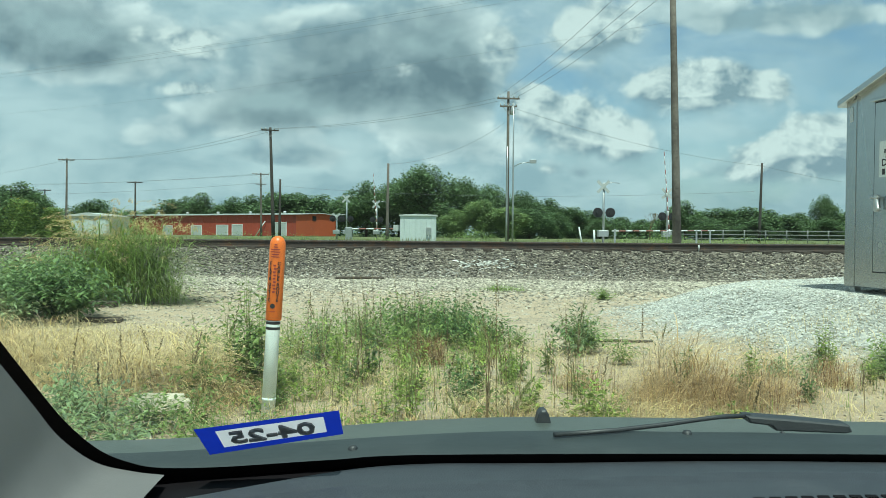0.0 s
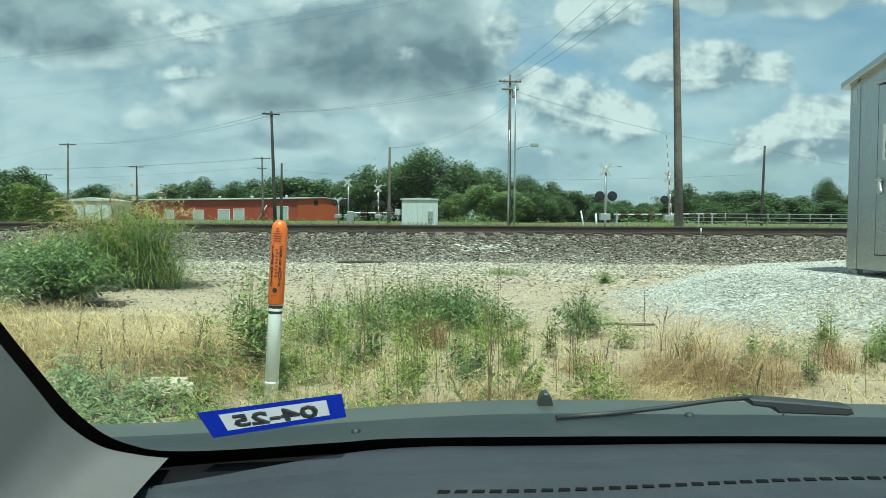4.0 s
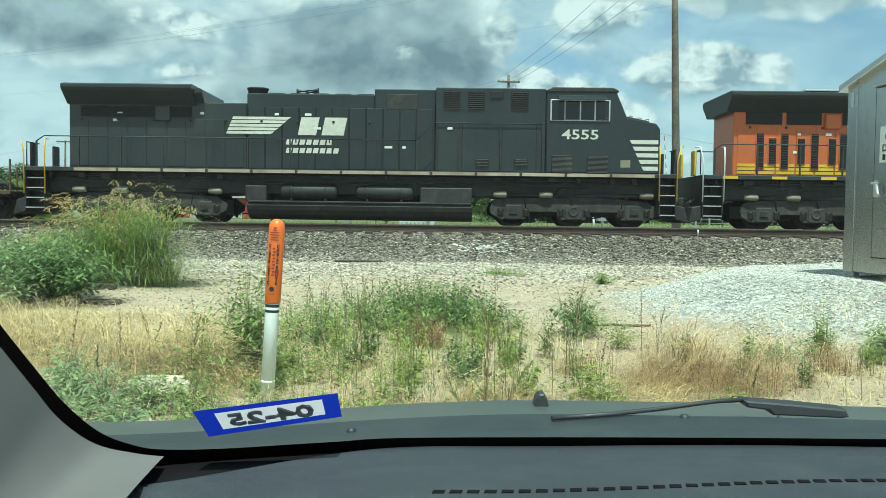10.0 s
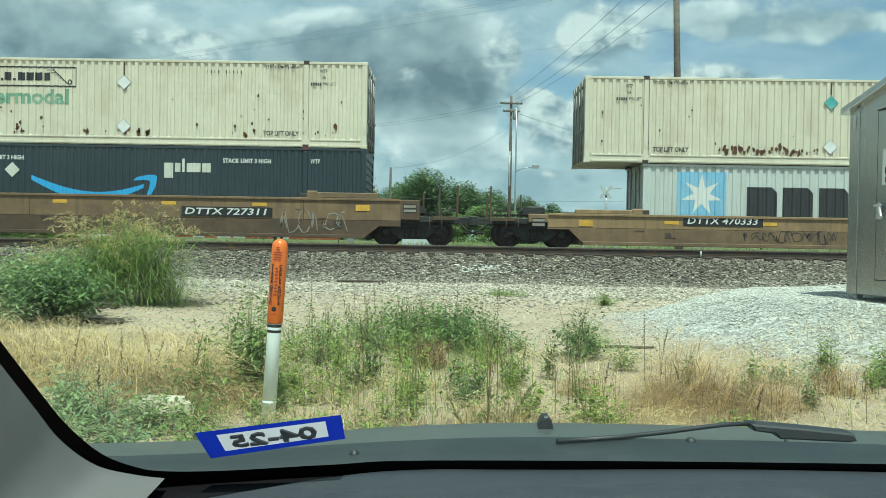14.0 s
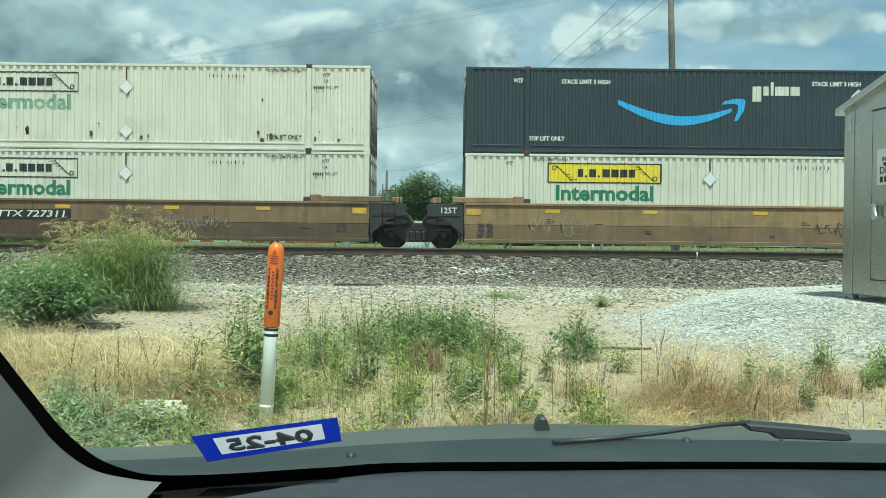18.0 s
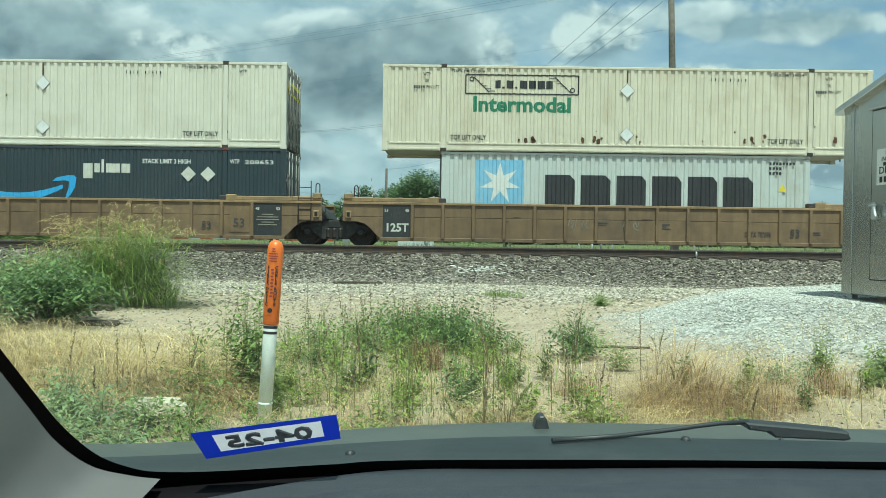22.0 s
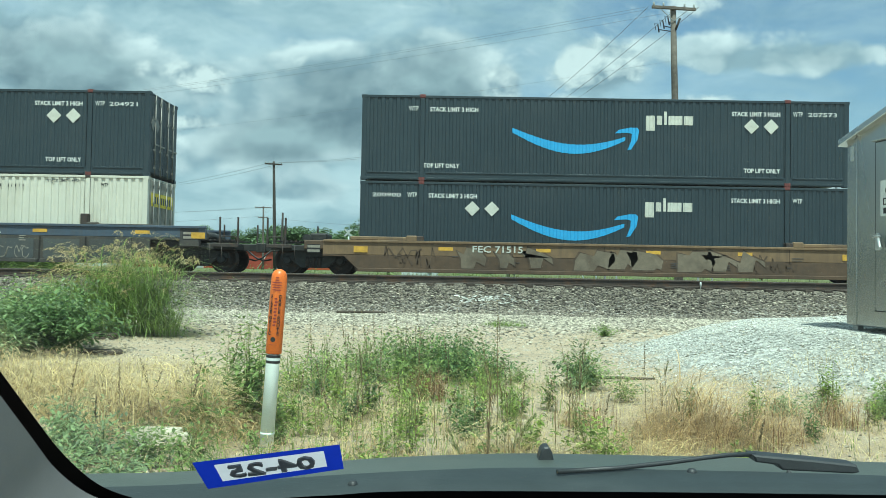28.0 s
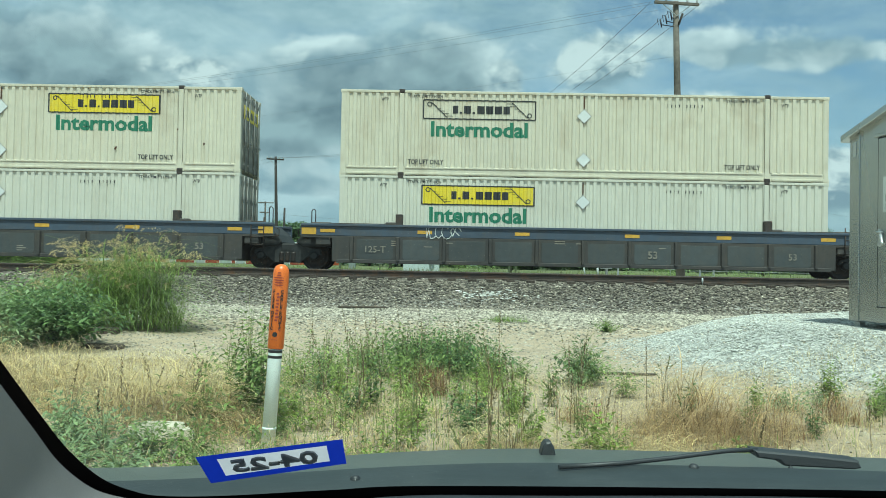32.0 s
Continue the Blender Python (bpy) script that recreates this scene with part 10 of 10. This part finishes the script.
def sticker_paper(name, colour, through_light):
    """Thin printed film: daylight from outside glows through it."""
    m = bpy.data.materials.new(name)
    m.use_nodes = True
    nt = m.node_tree
    tc = nt.nodes.new("ShaderNodeTexCoord").outputs["Object"]
    c = mix_colour(nt, ramp(nt, noise_tex(nt, tc, 60, 4, 0.6), [(0.35, 0.0), (0.65, 1.0)]), tuple(k * 0.93 for k in colour), colour)
    p = nt.nodes["Principled BSDF"]
    nt.links.new(c, p.inputs["Base Color"])
    tr = nt.nodes.new("ShaderNodeBsdfTranslucent")
    nt.links.new(c, tr.inputs[0])
    mix = nt.nodes.new("ShaderNodeMixShader")
    mix.inputs[0].default_value = through_light
    nt.links.new(p.outputs[0], mix.inputs[1])
    nt.links.new(tr.outputs[0], mix.inputs[2])
    nt.links.new(mix.outputs[0], nt.nodes["Material Output"].inputs[0])
    return m


M["sticker_blue"] = sticker_paper("blue_sticker", (0.014, 0.045, 0.55), 0.45)
M["sticker_white"] = sticker_paper("white_sticker", (0.84, 0.88, 0.90), 0.5)
M["sticker_grey"] = sticker_paper("grey_print", (0.33, 0.35, 0.37), 0.45)
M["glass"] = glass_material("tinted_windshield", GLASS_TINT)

car = thing("parked_car", "dark interior of a parked car behind its windshield", "car", (0, 0.5, 0))
car.matrix_world = Matrix.Identity(4)


def smooth_sheet(bm, rows):
    grid = [[bm.verts.new(p) for p in row] for row in rows]
    fs = []
    for a, b in zip(grid, grid[1:]):
        for i in range(len(a) - 1):
            f_ = bm.faces.new((a[i], a[i + 1], b[i + 1], b[i]))
            f_.smooth = True
            fs.append(f_)
    bmesh.ops.recalc_face_normals(bm, faces=fs)


def curve(points, n):
    """Smooth points through a few control points."""
    pts = [Vector(q) for q in points]
    out = []
    m = len(pts) - 1
    for i in range(n + 1):
        t = i / n * m
        k = min(int(t), m - 1)
        u = t - k
        a, b, c, d = pts[max(k - 1, 0)], pts[k], pts[k + 1], pts[min(k + 2, m)]
        out.append(0.5 * ((2 * b) + (c - a) * u + (2 * a - 5 * b + 4 * c - d) * u * u + (3 * b - a - 3 * c + d) * u ** 3))
    return out


def dash_edge(x):
    """How far the dashboard reaches towards the glass."""
    return 0.790 - 0.080 * step(-0.05, -0.36, x) - 0.06 * max(0.0, -x - 0.20)


def dash_z(x, d):
    far = dash_edge(x)
    s = (far - d) / 0.49
    lift = step(0.0, 0.35, x)
    ridge = 0.68 + 0.03 * lift
    return 1.1205 - 0.020 * step(0.02, -0.30, x) + 0.006 * lift + 0.046 * s + 0.0045 * math.exp(-((d - ridge) / 0.009) ** 2)


def build_dash():
    xs = [-0.42 + 1.62 * i / 80 for i in range(81)]
    rows = []
    for k in range(50):
        row = []
        for i in range(81):
            # the side of the dashboard slants in towards the trim
            x0 = -0.315 + 0.26 * k * 0.0105
            x = x0 + (1.2 - x0) * i / 80
            d = dash_edge(x) - k * 0.0105
            z = dash_z(x, d)
            if k == 0:
                z -= 0.012
            if k > 40:
                z -= 0.02 * (k - 40) ** 1.2
            row.append((x, d, z))
        rows.append(row)
    bm = bmesh.new()
    smooth_sheet(bm, rows)
    dash = part("dashboard", bm, M["dash"], car, "grained dark grey dashboard top")
    for i in range(72):      # defroster slots
        x = -0.004 + i * 0.0134
        d = 0.598 + 0.034 * step(0.0, 0.4, x)
        z = dash_z(x, d)
        bm = bmesh.new()
        prism(bm, [(x - 0.0052, d - 0.003), (x + 0.0040, d - 0.003), (x + 0.0052, d + 0.0035), (x - 0.0040, d + 0.0035)], "z", z - 0.003, z + 0.0009)
        part("defroster_slot", bm, M["rubber"], dash, "dark vent slot")
    # dark gap between dashboard and glass
    bm = bmesh.new()
    bx = [-0.42, -0.31, -0.237, -0.12, 0.0, 0.45, 1.2]
    by, bz = [0.85, 0.844, 0.831, 0.812, 0.795, 0.788, 0.788], [1.06, 1.081, 1.092, 1.108, 1.124, 1.131, 1.131]
    smooth_sheet(bm, [[(x, dash_edge(x) - 0.004, dash_z(x, dash_edge(x)) - 0.009) for x in xs],
                      [(x, float(np.interp(x, bx, by)) + 0.001, float(np.interp(x, bx, bz)) + 0.0005) for x in xs]])
    part("glass_seal", bm, M["rubber"], car)


build_dash()

# black border of the glass and the grey pillar trim that it runs along
outer = curve([(-0.367, 0.40, 1.48), (-0.367, 0.599, 1.301), (-0.365, 0.693, 1.216), (-0.362, 0.745, 1.170), (-0.349, 0.785, 1.134), (-0.326, 0.805, 1.116), (-0.297, 0.812, 1.109), (-0.23, 0.808, 1.112), (-0.12, 0.795, 1.124), (0.0, 0.7848, 1.1337), (0.45, 0.7765, 1.141), (1.2, 0.7765, 1.141)], 80)
inner = curve([(-0.385, 0.42, 1.46), (-0.385, 0.621, 1.281), (-0.385, 0.719, 1.193), (-0.383, 0.776, 1.142), (-0.370, 0.819, 1.103), (-0.343, 0.838, 1.086), (-0.310, 0.844, 1.081), (-0.237, 0.831, 1.092), (-0.12, 0.812, 1.108), (0.0, 0.795, 1.124), (0.45, 0.788, 1.131), (1.2, 0.788, 1.131)], 80)
bm = bmesh.new()
smooth_sheet(bm, [[p_ + Vector((0, -0.004, -0.004)) for p_ in outer], [p_ + Vector((0, -0.006, -0.006)) for p_ in inner]])
part("glass_border", bm, M["rubber"], car, "black border of the windshield")
edge = curve([(-0.385, 0.42, 1.46), (-0.385, 0.621, 1.281), (-0.385, 0.719, 1.194), (-0.383, 0.772, 1.146), (-0.366, 0.812, 1.110), (-0.325, 0.812, 1.1005), (-0.290, 0.80, 1.1010)], 36)
rows = []
for f_ in (0.011, 0.015, 0.04, 0.08, 0.14, 0.22, 0.32, 0.45, 0.6, 0.8, 1.0):
    row = []
    for k, p_ in enumerate(edge):
        off = Vector((0.085, -0.33, -0.03)).lerp(Vector((0.08, -0.36, 0.055)), step(0.35, 1.0, k / 36))
        roll = -0.004 * math.sin(math.pi * min(f_ * 1.6, 1.0)) * step(0.2, 0.6, k / 36)     # a shallow hollow
        p_ = Vector(EYE).lerp(p_, 0.945 + 0.055 * step(0.55, 0.95, k / 36))     # the pillar stands clear of the glass
        row.append(p_ + off * f_ + Vector((roll * 0.6, 0, roll * 0.5)))
    rows.append(row)
# thin black strip added over the trim's brightly lit edge so it reads dark
bm = bmesh.new()
smooth_sheet(bm, rows[:2])
part("dark_edge_strip", bm, M["rubber"], car)
bm = bmesh.new()
smooth_sheet(bm, rows[1:])
part("pillar_trim", bm, M["trim"], car, "light grey moulded pillar trim")

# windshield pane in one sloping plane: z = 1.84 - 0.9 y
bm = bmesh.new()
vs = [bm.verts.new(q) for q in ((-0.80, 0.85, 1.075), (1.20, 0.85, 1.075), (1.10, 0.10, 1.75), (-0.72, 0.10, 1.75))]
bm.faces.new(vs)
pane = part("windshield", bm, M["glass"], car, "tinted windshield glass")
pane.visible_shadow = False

# cowl, hood and nozzles
bm = bmesh.new()
xs = [-0.62 + 2.0 * i / 40 for i in range(41)]


def sill_z(x):
    return 1.086 + 0.030 * step(-0.45, 0.15, x) - 0.006 * step(0.3, 0.9, x)


smooth_sheet(bm, [[(x, 0.845 - 0.05 * max(0, -x - 0.1), sill_z(x) - 0.035 + 0.02 * step(-0.4, 0, x)) for x in xs], [(x, 0.862 - 0.05 * max(0, -x - 0.1), sill_z(x) - 0.004) for x in xs], [(x, 0.93 - 0.05 * max(0, -x - 0.1), sill_z(x) + 0.002) for x in xs], [(x, 0.985 - 0.08 * max(0, -x - 0.1), sill_z(x) - 0.012) for x in xs]])
cowl = part("cowl_panel", bm, M["cowl"], car, "dusty black plastic cowl")
bm = bmesh.new()
rows = []
for k in range(12):
    d = 0.975 + 0.1 * k
    rows.append([(x, d - 0.10 * max(0, -x - 0.1), sill_z(x) - 0.004 - 0.007 * (k == 0) + 0.004 * (k == 1) - 0.010 * k - 0.0052 * k * k) for x in xs])
smooth_sheet(bm, rows)
hood = part("hood", bm, M["hood"], car, "dusty grey-green hood")
for x, y, z in ((0.285, 0.925, 1.117), (-0.108, 0.895, 1.103)):
    bm = bmesh.new()
    lathe(bm, [(0.006, -0.006), (0.006, 0.001), (0.004, 0.004), (0.0015, 0.0045)], "z", (x, y, z), 12)
    part("clip", bm, M["wiper"], cowl, "round plastic clip")
bm = bmesh.new()
prism(bm, [(-0.011, 0), (0.011, 0), (0.007, 0.016), (0.003, 0.021), (-0.003, 0.021), (-0.007, 0.016)], "y", 1.03, 1.055, 0.002)
nz = part("washer_nozzle", bm, M["wiper"], hood, "small black washer nozzle")
nz.location = (0.128, 0, 1.098)

# wiper: arm from its cap on the cowl, and blade
bm = bmesh.new()
tube(bm, [(0.124, 0.902, 1.1200), (0.200, 0.922, 1.1210), (0.262, 0.938, 1.1245), (0.305, 0.946, 1.1290), (0.335, 0.952, 1.1315), (0.372, 0.960, 1.1315)], 0.0029, 8)
arm = part("wiper_arm", bm, M["wiper"], car, "black wiper arm lying on the cowl")
bm = bmesh.new()
prism(bm, [(0.365, 1.1330), (0.369, 1.1245), (0.395, 1.1215), (0.401, 1.1155), (0.485, 1.1130), (0.493, 1.1150), (0.489, 1.1235), (0.437, 1.1280)], "y", 0.948, 0.976, 0.002)
part("arm_cap", bm, M["wiper"], arm)
bm = bmesh.new()
tube(bm, [(0.405, 0.946, 1.1155), (0.410, 0.944, 1.1100), (0.418, 0.942, 1.1080)], 0.0028, 6)
part("arm_spring", bm, M["wiper"], arm)

# the shell that closes the car round the eye
# unseen lining, coloured pale to bounce more light onto the pillar trim
M["lining"] = material("pale_bounce_lining", (0.68, 0.68, 0.65), 0.85, 0, 0.05, 20)
bm = bmesh.new()
box(bm, -0.80, -1.6, 1.76, 1.25, 0.12, 1.80)
part("roof", bm, M["lining"], car)
for x0, x1 in ((-0.86, -0.80), (1.25, 1.31)):
    bm = bmesh.new()
    box(bm, x0, -1.6, 0.25, x1, 0.55, 1.02)
    box(bm, x0, -1.6, 1.68, x1, 0.12, 1.80)
    box(bm, x0, -0.75, 1.02, x1, -0.60, 1.68)
    part("door", bm, M["lining"], car)
bm = bmesh.new()
box(bm, -0.86, -1.66, 0.25, 1.31, -1.6, 1.15)
part("rear_wall", bm, M["lining"], car)
# unseen floor, its pale colour added as a bounce surface for the trim
M["carpet"] = material("pale_bounce_carpet", (0.45, 0.45, 0.42), 0.95, 0, 0.08, 60)
bm = bmesh.new()
box(bm, -0.86, -1.66, 0.22, 1.31, 0.95, 0.28)
part("floor_pan", bm, M["carpet"], car)
bm = bmesh.new()
box(bm, -0.86, 0.5, 0.28, 1.31, 0.56, 0.98)
box(bm, -0.86, 0.86, 0.28, 1.31, 0.92, 1.04)
part("bulkhead", bm, M["rubber"], car)
for x in (-0.78, 1.05):
    for y in (-1.2, 1.55):
        bm = bmesh.new()
        lathe(bm, [(0.12, x), (0.30, x), (0.33, x + 0.03), (0.33, x + 0.17), (0.30, x + 0.2), (0.12, x + 0.2)], "x", (0, y, 0.33), 20)
        part("tyre", bm, M["rubber"], car)

# sticker inside the glass; its writing is read from outside
C = [Vector(q) for q in ((-0.2462, 0.7555, 1.1601), (-0.1007, 0.7255, 1.1871), (-0.1009, 0.7599, 1.1561), (-0.2424, 0.7956, 1.1240))]
inward = Vector((0, -0.669, -0.743)) * 0.0015


def on_sticker(u, v, lift=0.0):
    a, b = C[0].lerp(C[1], u), C[3].lerp(C[2], u)
    return a.lerp(b, v) + inward * (1 + lift)


stk = thing("registration_sticker", "blue-bordered date sticker inside the windshield", "sticker", tuple(on_sticker(0.5, 1.0)))
to_local = Matrix.Translation(-on_sticker(0.5, 1.0))


def sticker_quad(name, u0, v0, u1, v1, mat, lift, label=""):
    bm = bmesh.new()
    q = [to_local @ on_sticker(u, v, lift) for u, v in ((u0, v0), (u1, v0), (u1, v1), (u0, v1))]
    bm.faces.new([bm.verts.new(p_) for p_ in q])
    return part(name, bm, mat, stk, label)


for u0, v0, u1, v1 in ((0, 0, 1, 0.17), (0, 0.80, 1, 1), (0, 0.17, 0.135, 0.80), (0.89, 0.17, 1, 0.80)):
    sticker_quad("border", u0, v0, u1, v1, M["sticker_blue"], 0, "blue border")
face = sticker_quad("face", 0.135, 0.17, 0.89, 0.80, M["sticker_white"], 0, "white face")
me = letters("04-25", 0.05, M["sticker_grey"], stk, 0, 0, 0, "date", bold=0.02)
ex, ez = (C[1] - C[0]).normalized(), (C[0].lerp(C[1], 0.5) - C[3].lerp(C[2], 0.5)).normalized()
mid = to_local @ on_sticker(0.515, 0.485, 1.2)
ww = 0.090
xs_ = [v_.co.x for v_ in me.data.vertices]
k_ = ww / (max(xs_) - min(xs_))
nrm = ex.cross(ez)
m_ = Matrix(((-ex.x * k_, ez.x * 0.62, nrm.x, mid.x), (-ex.y * k_, ez.y * 0.62, nrm.y, mid.y), (-ex.z * k_, ez.z * 0.62, nrm.z, mid.z), (0, 0, 0, 1)))
me.data = me.data.copy()
me.data.transform(m_)
me.matrix_basis = Matrix.Identity(4)


def motions():
    for ob, u, z in moving:
        walk(ob, [(t, pose(u + along(t), TRACK2, RAIL2_Z + z)) for t in sorted([*range(0, 33), 23.1, 23.2, 23.3, 23.4])])
    for w, x, r, u in rolling:
        lo, hi = 0.0, 32.0
        inside = [k / 15 for k in range(0, 481) if -17.5 < u + x + along(k / 15) < 16.5]
        if inside:
            lo, hi = inside[0], inside[-1]
        times = [0.0] + [k / 15 for k in range(1, 480) if lo < k / 15 < hi] + [32.0]
        walk(w, [(t, pose(x, 0, r, 0, math.degrees((along(min(max(t, lo), hi)) - along(lo)) / r), 0)) for t in times])


motions()
